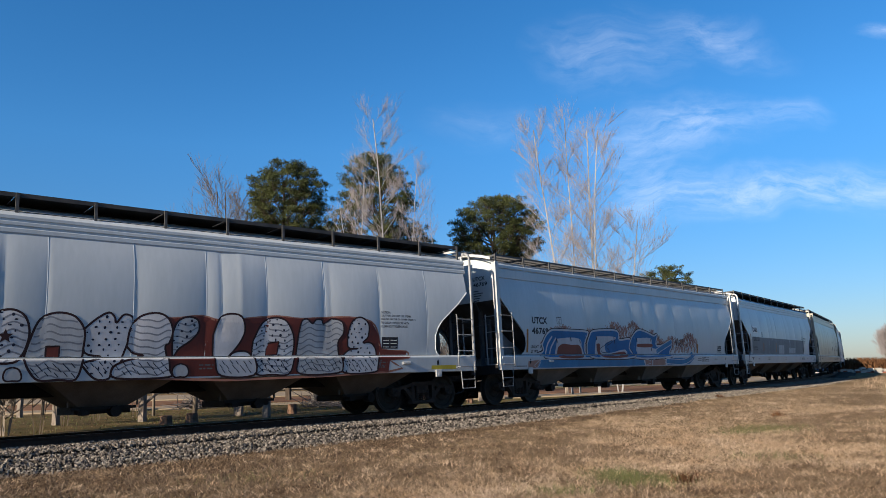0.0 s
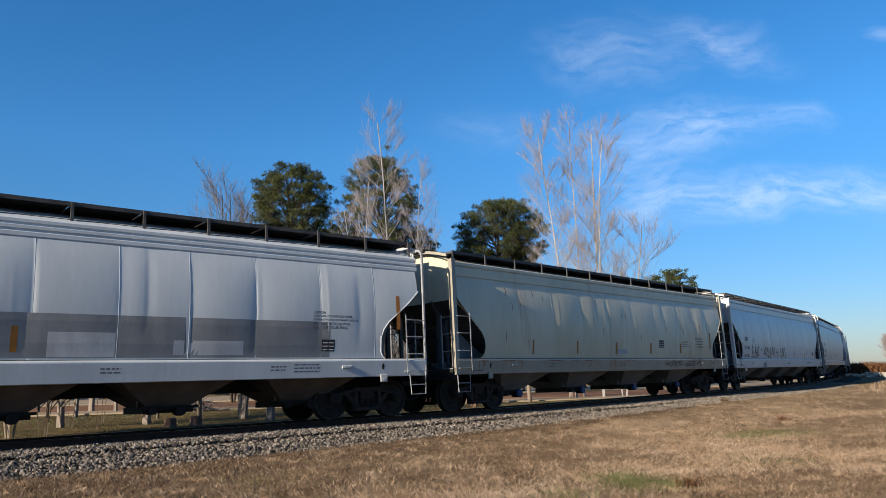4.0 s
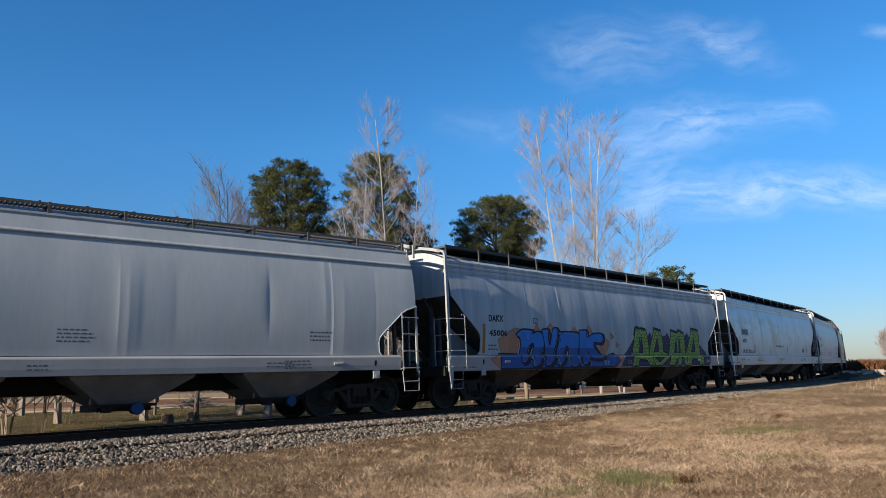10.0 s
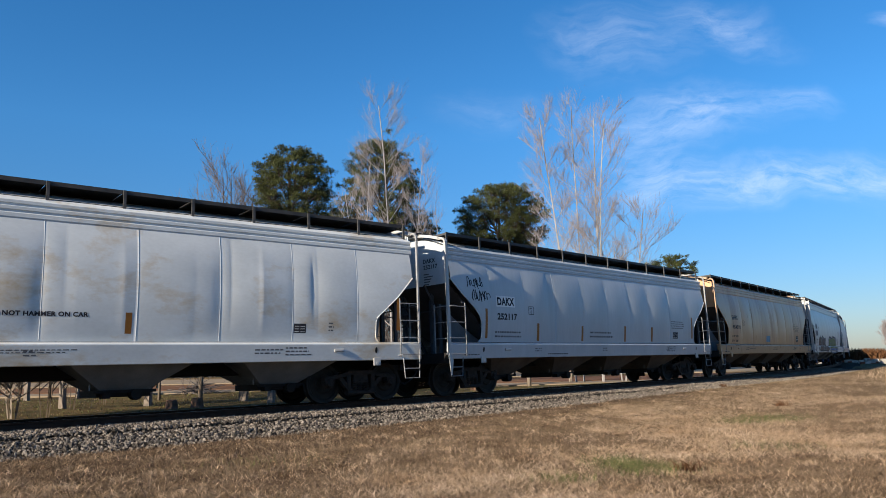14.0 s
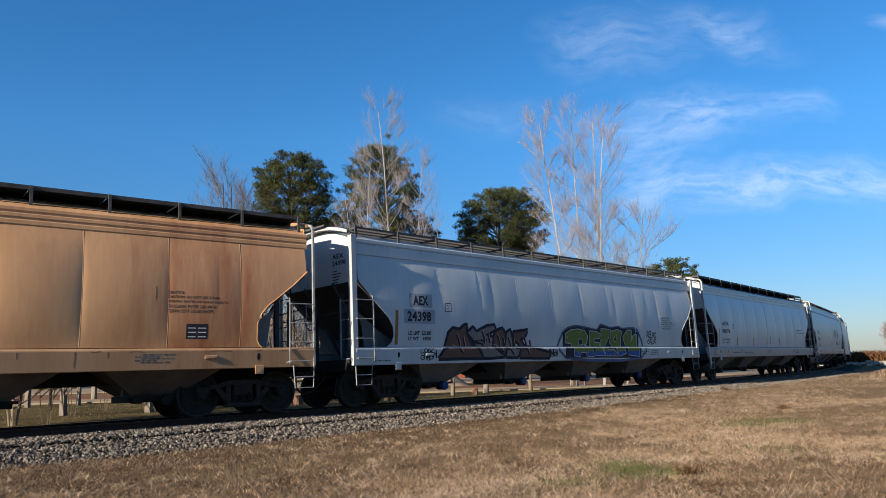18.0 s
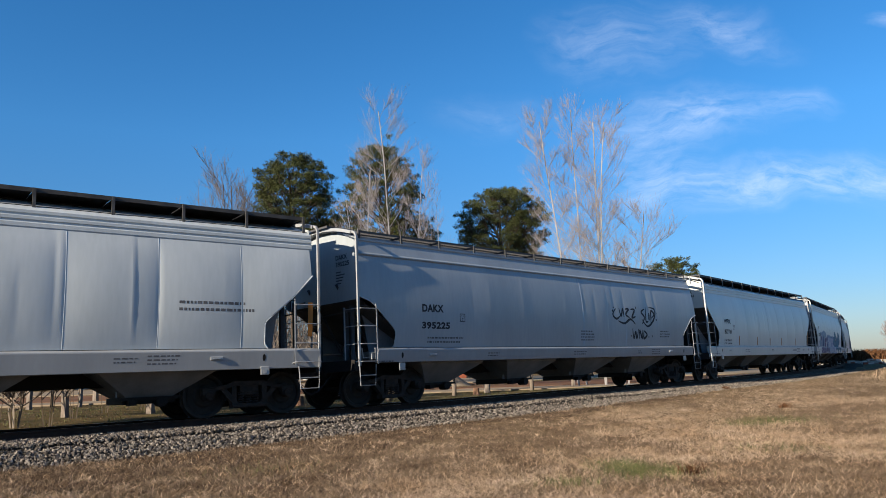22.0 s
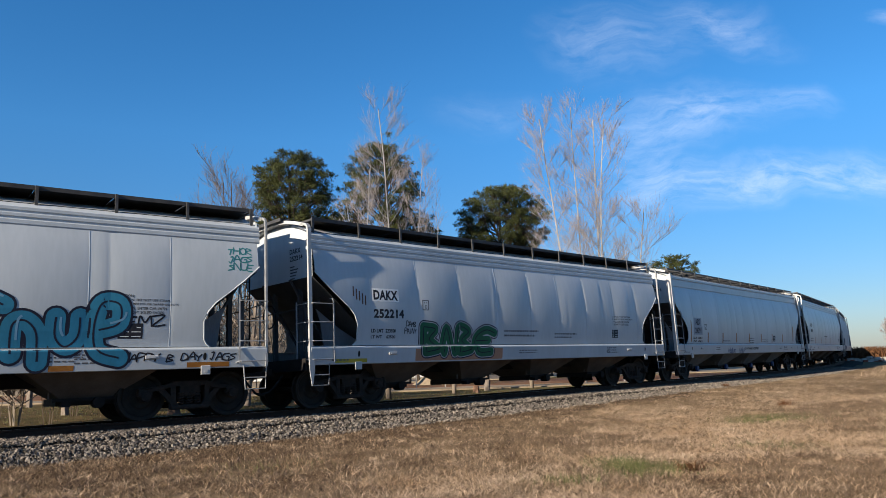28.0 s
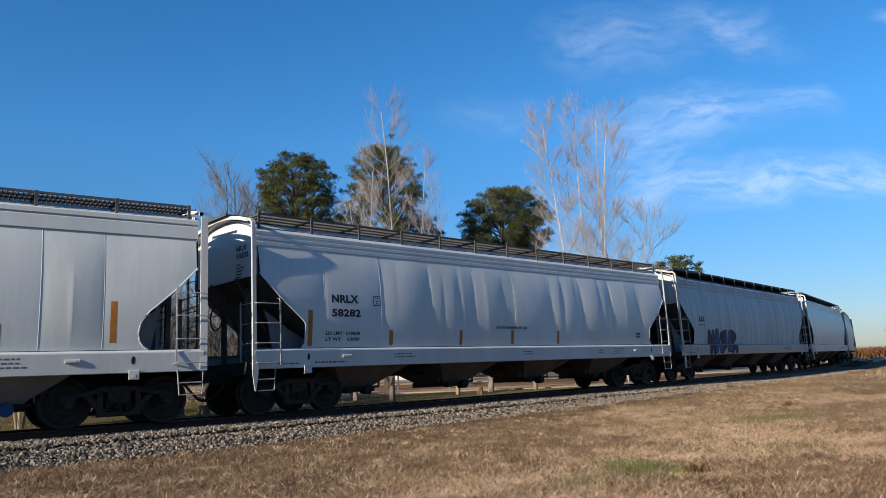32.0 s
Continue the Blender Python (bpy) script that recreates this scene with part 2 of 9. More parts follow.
M["ladder"] = material("dull_ladder_steel", (0.17, 0.18, 0.19), (0.27, 0.28, 0.29), 5, 0.6, 0.0, 0, 40, patch=(0.12, 0.08, 0.05), amount=0.35)
M["grey_bark"] = material("lit_grey_bark", (0.12, 0.1, 0.08), (0.25, 0.21, 0.175), 9, 0.95, 0, 0.8, 40, (1, 1, 0.25))
M["soft_ink"] = material("worn_small_print", (0.05, 0.05, 0.055), (0.13, 0.13, 0.135), 9, 0.7, 0, 0, 50)


# ---- mesh helpers ----
class Shape:
    """Collects corners and faces of one mesh."""

    def __init__(self):
        self.v, self.f, self.smooth = [], [], set()

    def add(self, verts, faces, smooth=False):
        k = len(self.v)
        self.v.extend(tuple(p) for p in verts)
        if smooth:
            self.smooth.update(range(len(self.f), len(self.f) + len(faces)))
        self.f.extend(tuple(k + i for i in f) for f in faces)
        return self

    def box(self, x0, x1, y0, y1, z0, z1, c=0.0):
        """A box; c: width of the chamfer along its long edges."""
        if c <= 0:
            v = [(x, y, z) for x in (x0, x1) for y in (y0, y1) for z in (z0, z1)]
            return self.add(v, [(0, 1, 3, 2), (4, 6, 7, 5), (0, 4, 5, 1), (2, 3, 7, 6), (0, 2, 6, 4), (1, 5, 7, 3)])
        ring = [(y0 + c, z0), (y1 - c, z0), (y1, z0 + c), (y1, z1 - c), (y1 - c, z1), (y0 + c, z1), (y0, z1 - c), (y0, z0 + c)]
        v = [(x, y, z) for x in (x0, x1) for y, z in ring]
        f = [(i, i + 8, (i + 1) % 8 + 8, (i + 1) % 8) for i in range(8)]
        f = [q[::-1] for q in f]
        return self.add(v, f + [tuple(range(8)), tuple(range(15, 7, -1))])

    def prism(self, poly, axis, a, b):
        """A polygon pushed along an axis: poly in the two other axes, in order."""
        n = len(poly)
        put = {"x": lambda p, t: (t, p[0], p[1]), "y": lambda p, t: (p[0], t, p[1]), "z": lambda p, t: (p[0], p[1], t)}[axis]
        v = [put(p, a) for p in poly] + [put(p, b) for p in poly]
        return self.add(v, [tuple(range(n))[::-1], tuple(range(n, 2 * n))] + [(i, (i + 1) % n, (i + 1) % n + n, i + n) for i in range(n)])

    def tube(self, pts, r, n=6, r2=None):
        """A round bar along points; r2: radius at the end."""
        pts = [Vector(p) for p in pts]
        rings, m = [], len(pts)
        for i, p in enumerate(pts):
            d = (pts[min(i + 1, m - 1)] - pts[max(i - 1, 0)]).normalized()
            a = d.cross(Vector((0, 0, 1)) if abs(d.z) < 0.9 else Vector((1, 0, 0))).normalized()
            b = d.cross(a)
            rr = r if r2 is None else r + (r2 - r) * i / max(1, m - 1)
            rings += [p + (a * math.cos(t) + b * math.sin(t)) * rr for t in (2 * math.pi * j / n for j in range(n))]
        f = [(i * n + j, i * n + (j + 1) % n, (i + 1) * n + (j + 1) % n, (i + 1) * n + j) for i in range(m - 1) for j in range(n)]
        return self.add(rings, f + [tuple(range(n))[::-1], tuple(range((m - 1) * n, m * n))], n > 5)

    def lathe(self, prof, at, axis="y", n=20):
        """A turned body: prof of (along, radius) round an axis through at."""
        v = []
        for h, r in prof:
            for j in range(n):
                t = 2 * math.pi * j / n
                p = (h, r * math.cos(t), r * math.sin(t))
                p = p if axis == "x" else (p[1], p[0], p[2]) if axis == "y" else (p[1], p[2], p[0])
                v.append((at[0] + p[0], at[1] + p[1], at[2] + p[2]))
        m = len(prof)
        f = [(i * n + j, i * n + (j + 1) % n, (i + 1) * n + (j + 1) % n, (i + 1) * n + j) for i in range(m - 1) for j in range(n)]
        return self.add(v, f + [tuple(range(n))[::-1], tuple(range((m - 1) * n, m * n))])

    def sheet(self, rows, smooth=True):
        """A surface through rows of points."""
        n = len(rows[0])
        v = [p for r in rows for p in r]
        return self.add(v, [(i * n + j, i * n + j + 1, (i + 1) * n + j + 1, (i + 1) * n + j) for i in range(len(rows) - 1) for j in range(n - 1)], smooth)

    def mesh(self, name, *mats):
        me = bpy.data.meshes.new(name)
        me.from_pydata(self.v, [], self.f)
        for m in mats:
            me.materials.append(m)
        if self.smooth:
            flags = [False] * len(self.f)
            for i in self.smooth:
                flags[i] = True
            me.polygons.foreach_set("use_smooth", flags)
        me.update()
        return me


def part(name, shape, mat, parent=None, label=""):
    me = shape.mesh(name, mat) if isinstance(shape, Shape) else shape
    ob = new(name, me)
    ob.parent = parent
    if label:
        ob["label"] = label
    return ob


# ---- the track's line: a long curve away from the camera ----
TRACK_TURN, TRACK_NEAR = 51.13, 14.467  # compass turn of the line at s = 0 and its nearest distance
LEAN = 1.5  # cant of the track
BEND_AT, BEND = [-5, 20, 45, 70, 95], [0.00866, 0.00498, 0.00623, 0.0021, 0.0]
_S = np.arange(-300, 420, 0.5)
_K = np.interp(_S, BEND_AT, BEND)
_K[_S < -40] = 0.0
_T = radians(TRACK_TURN) - np.concatenate([[0], np.cumsum((_K[1:] + _K[:-1]) / 2 * 0.5)])
_T = _T - np.interp(0, _S, _T) + radians(TRACK_TURN)
_X = np.concatenate([[0], np.cumsum((np.sin(_T[1:]) + np.sin(_T[:-1])) / 2 * 0.5)])
_Y = np.concatenate([[0], np.cumsum((np.cos(_T[1:]) + np.cos(_T[:-1])) / 2 * 0.5)])
_X = _X - np.interp(0, _S, _X) - math.cos(radians(TRACK_TURN)) * TRACK_NEAR - np.cos(_T) * 1.55
_Y = _Y - np.interp(0, _S, _Y) + math.sin(radians(TRACK_TURN)) * TRACK_NEAR + np.sin(_T) * 1.55


def on_track(s, w=0.0, z=0.0):
    """The place s metres along the line, w to its near side, z over the railhead."""
    x, y, t = np.interp(s, _S, _X), np.interp(s, _S, _Y), np.interp(s, _S, _T)
    return Vector((x + math.cos(t) * w, y - math.sin(t) * w, z + w * math.tan(radians(LEAN)) * (abs(w) < 2)))


def heading(s):
    return float(np.interp(s, _S, _T))


def off_track(x, y):
    """Signed distance from the line (positive on the near side) and the place along it, for arrays."""
    d2 = (x[:, None] - _X[None, ::4]) ** 2 + (y[:, None] - _Y[None, ::4]) ** 2
    i = np.argmin(d2, axis=1) * 4
    w = (x - _X[i]) * np.cos(_T[i]) - (y - _Y[i]) * np.sin(_T[i])
    return w, _S[i]


def ground_height(x, y):
    w, s = off_track(x, y)
    h = np.full(len(x), -0.42)
    near = np.clip((w - 2.6) / 5.0, 0, 1)
    rise = np.interp(s, [-20, 5, 15, 25, 40, 60, 100], [-0.42, -0.40, -0.32, -0.20, -0.22, -0.2, -0.3])
    h = np.where(w > 0, rise + (-0.42 - rise) * near ** 1.3, h)
    h = np.where(w < -3, -0.5, h)
    h += 0.05 * np.sin(x * 0.31 + 1.3) * np.sin(y * 0.27) * np.clip((np.abs(w) - 3) / 4, 0, 1)
    far = np.clip((np.hypot(x, y) - 150) / 800, 0, 1)
    return h * (1 - far) - 0.6 * far - 0.25 * (np.abs(w) < 2.0)


def build_ground():
    rad = np.concatenate([np.linspace(0.5, 30, 90), np.linspace(31, 90, 60), np.geomspace(95, 4500, 40)])
    ang = np.radians(np.concatenate([np.linspace(-60, 60, 241), np.linspace(63, 297, 79)]))
    A, R = np.meshgrid(ang, rad)
    x, y = (R * np.sin(A)).ravel(), (R * np.cos(A)).ravel()
    z = np.concatenate([ground_height(x[i:i + 5000], y[i:i + 5000]) for i in range(0, len(x), 5000)])
    n, m = len(ang), len(rad)
    sh = Shape()
    sh.v = [tuple(p) for p in np.stack([x, y, z], 1).tolist()] + [(0, 0, -0.42)]
    sh.f = [(i * n + j, i * n + (j + 1) % n, (i + 1) * n + (j + 1) % n, (i + 1) * n + j) for i in range(m - 1) for j in range(n)]
    sh.f += [(n * m, (j + 1) % n, j) for j in range(n)]
    sh.smooth = set(range(len(sh.f)))
    me = sh.mesh("ground", ground_material(), ground_material("brown_field_edge", (0.03767, 0.02445, 0.01484), (0.1329, 0.09049, 0.04949), (0.1152, 0.08073, 0.04675)), M["lawn"])
    w = np.concatenate([off_track(x[i:i + 5000], y[i:i + 5000])[0] for i in range(0, len(x), 5000)])
    s = np.concatenate([off_track(x[i:i + 5000], y[i:i + 5000])[1] for i in range(0, len(x), 5000)])
    which = [0] * len(sh.f)
    for k, f in enumerate(sh.f[:n * (m - 1)]):
        a = f[0]
        wob = 1.6 * noise.noise((x[a] * 0.5, y[a] * 0.5, 2.0)) + 0.8 * noise.noise((x[a] * 2, y[a] * 2, 5.0))
        if 0 < w[a] < 5.6 - max(0.0, s[a] - 3) * 0.14 + wob:
            which[k] = 1
        elif w[a] < -2.5 and w[a] > -26 + 3 * wob and s[a] < 70 + 4 * wob:
            which[k] = 2
    me.polygons.foreach_set("material_index", which)
    ob = new("ground", me)
    tagged(ob, "dry tan winter grass field beside the railway", "ground", kind="structure")


def ground_material(name="dry_field", lo=(0.04425, 0.02538, 0.01242), hi=(0.2845, 0.2058, 0.1125), pale=(0.2655, 0.2024, 0.1203)):
    m = bpy.data.materials.new(name)
    m.use_nodes = True
    nt = m.node_tree
    N, L = nt.nodes.new, nt.links.new
    bs = nt.nodes["Principled BSDF"]
    co = N("ShaderNodeTexCoord")

    def noise_of(scale, detail, rough=0.6, stretch=(1, 1, 1)):
        mp, n = N("ShaderNodeMapping"), N("ShaderNodeTexNoise")
        mp.inputs["Scale"].default_value = stretch
        L(co.outputs["Object"], mp.inputs[0])
        n.inputs["Scale"].default_value, n.inputs["Detail"].default_value, n.inputs["Roughness"].default_value = scale, detail, rough
        L(mp.outputs[0], n.inputs["Vector"])
        return n.outputs[0]

    def mixed(fac, a, b, lo, hi):
        r, x = N("ShaderNodeMapRange"), N("ShaderNodeMix")
        r.inputs[1].default_value, r.inputs[2].default_value = lo, hi
        L(fac, r.inputs[0])
        x.data_type = "RGBA"
        for s, c in (("A", a), ("B", b)):
            if isinstance(c, tuple):
                x.inputs[s].default_value = (*c, 1)
            else:
                L(c, x.inputs[s])
        L(r.outputs[0], x.inputs["Factor"])
        return x.outputs["Result"]

    c = mixed(noise_of(26, 8, 0.75), lo, hi, 0.38, 0.62)
    c = mixed(noise_of(7, 5, 0.7), c, lo, 0.5, 0.66)
    c = mixed(noise_of(2.1, 6, 0.75), c, tuple(0.65 * k for k in hi), 0.52, 0.7)
    c = mixed(noise_of(0.3, 5), c, (0.121, 0.07147, 0.03326), 0.58, 0.95)
    c = mixed(noise_of(1.1, 6), c, pale, 0.55, 0.85)
    L(c, bs.inputs["Base Color"])
    bs.inputs["Roughness"].default_value, bs.inputs["Specular IOR Level"].default_value = 0.95, 0.05
    bp = N("ShaderNodeBump")
    bp.inputs["Strength"].default_value, bp.inputs["Distance"].default_value = 0.8, 0.05
    L(noise_of(22, 6, 0.7), bp.inputs["Height"])
    L(bp.outputs[0], bs.inputs["Normal"])
    return m


build_ground()


def strip(profile, s0, s1, step, z_of=None):
    """A long body along the track: profile of (w, z) points, from s0 to s1."""
    sh, rows = Shape(), []
    for s in np.arange(s0, s1 + step / 2, step):
        rows.append([on_track(s, w, z) for w, z in profile])
    return sh.sheet(rows, False)


def build_track():
    bed = [(3.3, -0.62), (2.9, -0.40), (2.35, -0.27), (1.75, -0.19), (1.3, -0.17), (-1.3, -0.17), (-1.75, -0.19), (-2.9, -0.5), (-3.3, -0.75)]
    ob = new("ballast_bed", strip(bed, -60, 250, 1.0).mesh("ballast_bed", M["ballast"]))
    tagged(ob, "grey crushed stone ballast bed under the railway track", "ballast", kind="structure")
    track = tagged(new("railway_track"), "single railway track with rusty rails on timber ties", "railway track")
    for side in (1, -1):
        c = side * 0.755
        rail = part("rail", strip([(c - 0.07, -0.17), (c - 0.07, -0.155), (c - 0.012, -0.135), (c - 0.012, -0.045), (c - 0.035, -0.035), (c - 0.037, -0.006), (c - 0.03, 0.0),
                                  (c + 0.03, 0.0), (c + 0.037, -0.006), (c + 0.035, -0.035), (c + 0.012, -0.045), (c + 0.012, -0.135), (c + 0.07, -0.155), (c + 0.07, -0.17)], -60, 250, 1.0), M["rail"], track)
        part("rail_head", strip([(c - 0.026, 0.0015), (c + 0.026, 0.0015)], -60, 250, 1.0), M["railhead"], rail, "bright worn running surface")
    return track


TRACK = build_track()


# ---- covered hopper cars ----
# Car space: x along the car (d = metres from the near left corner post), y = -1.55 is the near side, z over the railhead.
CARS, KEPT = [], {}
SIDE_Z = [1.40, 1.7, 2.1, 2.5, 2.9, 3.3, 3.62]
SIDE_Y = [1.50, 1.54, 1.575, 1.585, 1.57, 1.525, 1.46]
CUTS = {"slant": [(1.40, 1.21), (1.48, 1.28), (1.55, 1.30), (1.9, 1.30), (1.97, 1.27), (2.03, 1.21), (2.49, 0.66), (3.0, 0.16), (3.62, 0.16)],
        "flat": [(1.40, 1.10), (1.47, 1.16), (1.7, 1.19), (1.8, 1.17), (1.9, 1.09), (2.42, 0.50), (2.5, 0.36), (2.55, 0.20), (2.6, 0.05), (3.62, 0.05)],
        "bulge": [(1.40, 1.22), (1.46, 1.29), (1.55, 1.34), (1.9, 1.35), (2.1, 1.27), (2.28, 1.12), (2.75, 0.52), (3.08, 0.16), (3.62, 0.16)],
        "round": [(1.40, 1.06), (1.46, 1.15), (1.56, 1.22), (1.7, 1.25), (1.9, 1.21), (2.1, 1.08), (2.55, 0.57), (3.0, 0.14), (3.62, 0.14)]}
SEAMS = {"bulge": [1.74, 3.27, 4.81, 6.33, 7.79, 9.16, 10.62, 12.2, 13.7], "slant": [1.79, 3.44, 5.09, 6.75, 8.41, 10.07, 11.73, 13.4, 15.1],
         "round": [1.78, 2.82, 4.45, 6.08, 7.7, 9.32, 10.93, 12.55, 14.2, 15.25], "flat": [1.5, 4.0, 6.6, 9.2, 11.8, 14.4, 15.6]}


def half_width(z):
    return float(np.interp(z, SIDE_Z, SIDE_Y))


def cut_at(kind, z):
    c = CUTS[kind]
    return float(np.interp(z, [p[0] for p in c], [p[1] for p in c]))


def kept(key, make):
    """One mesh shared by alike parts."""
    if key not in KEPT:
        KEPT[key] = make()
    return KEPT[key]


def skin(spec, d, z):
    """Distance of the near side's outer face from the centre line: barrel shape, pillowed panels, buckles."""
    L, seams = spec["length"], spec["seams"]
    y = half_width(z)
    edge = [0.0] + seams + [L]
    k = max(0, min(len(edge) - 2, int(np.searchsorted(edge, d)) - 1))
    u = (d - edge[k]) / (edge[k + 1] - edge[k])
    up = max(0.0, min(1.0, (z - 1.4) / 2.2))
    fade = math.sin(math.pi * up) ** 0.6
    y += spec["pillow"] * spec["puff"][k] * (math.sin(math.pi * max(0.0, min(1.0, u))) ** 0.7 - 0.5) * fade
    for c, zc, wide, tall, deep in spec["buckles"]:
        a, b = (d - c) / wide, (z - zc) / tall
        if abs(a) < 4 and abs(b) < 2.5:
            y -= deep * math.exp(-1.3 * (abs(a) if a < 0 else 0.4 * a) - b ** 4)
    return y


def side_panel(spec, d0, d1, near, left_end, right_end):
    """One sheet of the side between two seams; the end sheets are cut away over the end platforms."""
    L, kind = spec["length"], spec["cut"]
    zs = sorted(set([1.40, 1.55, 1.7, 1.9, 2.1, 2.3, 2.5, 2.7, 2.9, 3.1, 3.3, 3.46, 3.62] + [p[0] for p in CUTS[kind]])) if (left_end or right_end) else [1.40, 1.55, 1.7, 1.9, 2.1, 2.3, 2.5, 2.7, 2.9, 3.1, 3.3, 3.46, 3.62]
    n = 16 if near else 3
    rows = []
    for z in zs:
        a = cut_at(kind, z) if left_end else d0
        b = L - cut_at(kind, z) if right_end else d1
        row = []
        us = [i / n for i in range(n + 1)]
        us = us if left_end or right_end else [(0.5 - 0.5 * math.cos(math.pi * u)) * 0.6 + u * 0.4 for u in us]
        if near:
            us = sorted(us + [min(1.0, max(0.0, (c + k - d0) / (d1 - d0))) for c, *_ in spec["buckles"] if d0 + 0.1 < c < d1 - 0.1 for k in (-0.2, -0.11, -0.05, 0, 0.05, 0.11, 0.2, 0.32)])
        for u in us:
            d = a + (b - a) * u
            y = skin(spec, d, z) if near else half_width(z)
            row.append((d - L / 2, -y if near else y, z))
        rows.append(row if near else row[::-1])
    return Shape().sheet(rows)


def fascia(spec, near):
    h, s = spec["length"] / 2, -1 if near else 1
    if spec["roof"] == "stepped":
        prof = [(1.462, 3.60), (1.475, 3.63), (1.475, 3.70), (1.455, 3.715), (1.455, 3.75), (1.47, 3.765), (1.47, 3.82), (1.44, 3.835), (1.44, 3.87), (1.455, 3.885), (1.455, 3.94), (1.40, 4.0), (1.33, 4.04)]
    elif spec["roof"] == "plain":
        prof = [(1.45, 3.60), (1.50, 3.64), (1.50, 3.66), (1.47, 3.70), (1.40, 3.97), (1.42, 4.0), (1.42, 4.03), (1.33, 4.05)]
    else:
        prof = [(1.45, 3.60), (1.49, 3.62), (1.49, 3.86), (1.47, 3.89), (1.50, 3.91), (1.50, 3.99), (1.46, 4.02), (1.33, 4.05)]
    rows = [[(x, s * y, z) for x in (-h + 0.1, -h / 2, 0, h / 2, h - 0.1)] for y, z in prof]
    return Shape().sheet(rows if near else [r[::-1] for r in rows], False)


def roof_shell(L):
    h, rows = L / 2, []
    for k in range(9):
        y = -1.34 + 2.68 * k / 8
        rows.append([(x, y, 4.05 + 0.32 * (1 - (y / 1.34) ** 2)) for x in (-h + 0.02, 0, h - 0.02)])
    return Shape().sheet(rows)


def grate(length, solid):
    """A length of running board: a frame with bars across, or a closed pan."""
    sh = Shape()
    if solid:
        sh.box(0.02, length - 0.02, -0.4, 0.4, -0.015, 0.015, 0.008)
        sh.box(0.0, length, -0.42, -0.395, -0.05, 0.03)
        sh.box(0.0, length, 0.395, 0.42, -0.05, 0.03)
    else:
        for y in (-0.4, -0.13, 0.13, 0.4):
            sh.box(0.0, length, y - 0.012, y + 0.012, -0.025, 0.025)
        n = int(length / 0.08)
        for i in range(n):
            x = 0.03 + (length - 0.06) * i / (n - 1)
            sh.box(x - 0.008, x + 0.008, -0.4, 0.4, -0.014, 0.014)
    return sh


def hatch_trough(length):
    sh = Shape()
    sh.box(0.05, length - 0.05, -0.32, 0.32, -0.12, 0.06, 0.04)
    sh.box(0.0, 0.04, -0.36, 0.36, -0.12, 0.09)
    for x in (length * 0.33, length * 0.67):
        sh.box(x - 0.03, x + 0.03, -0.35, 0.35, 0.05, 0.085)
    return sh


POST_WIDE = {"stepped": 0.045, "ledge": 0.07, "plain": 0.026}
LADDER = {"stepped": (0.62, (1.09, 1.50, 1.92, 2.34)), "ledge": (0.55, (1.13, 1.59, 2.05, 2.50)), "plain": (0.53, (1.07, 1.48, 1.90, 2.31))}  # width of the ladder, heights of its rungs


def post_shape(roof, sgn):
    """Corner post of the near side at x = 0: bent in over the roof's end, or a plain flat bar; sgn: which way is inward."""
    sh, b = Shape(), POST_WIDE[roof] * (0.5 if roof == "stepped" and sgn < 0 else 1)
    if roof == "ledge":
        sh.box(-b, b, -1.60, -1.565, 0.97, 4.06, 0.006)
        sh.box(-b if sgn > 0 else b - 0.02, -b + 0.02 if sgn > 0 else b, -1.566, -1.46, 0.97, 4.04, 0.004)
        return sh
    if roof == "plain" and sgn < 0:
        return sh.box(-b, b, -1.52, -1.48, 3.86, 4.2, 0.008).box(-b, b, -1.53, -1.49, 0.98, 2.6, 0.008)
    sh.box(-b, b, -1.60, -1.545, 0.97, 3.98, 0.012)
    path = [(-1.572, 3.97), (-1.565, 4.06), (-1.53, 4.13), (-1.46, 4.17), (-1.30, 4.20)]
    for (y0, z0), (y1, z1) in zip(path, path[1:]):
        d = Vector((0, y1 - y0, z1 - z0)).normalized()
        n = Vector((0, -d.z, d.y)) * 0.027
        v = [(x, y + k * n.y, z + k * n.z) for x in (-b, b) for y, z in ((y0, z0), (y1, z1)) for k in (-1, 1)]
        sh.add(v, [(0, 1, 3, 2), (4, 6, 7, 5), (0, 4, 5, 1), (2, 3, 7, 6), (0, 2, 6, 4), (1, 5, 7, 3)])
    if roof == "stepped" and sgn > 0:
        sh.prism([(-b - 0.02, 1.1), (b + 0.03, 1.1), (b + 0.02, 0.86), (0.015, 0.55), (-0.02, 0.55), (-b - 0.02, 0.86)][::-1], "y", -1.625, -1.605)
    return sh


def arch_shape():
    """Beam over the roof's end, from corner to corner."""
    ys = np.linspace(-1.4, 1.4, 9)
    rows = [[(x, y, 4.17 + 0.24 * (1 - (y / 1.4) ** 2) + dz) for y in ys] for x, dz in ((-0.045, -0.04), (-0.045, 0.04), (0.045, 0.04), (0.045, -0.04), (-0.045, -0.04))]
    return Shape().sheet(rows, False)


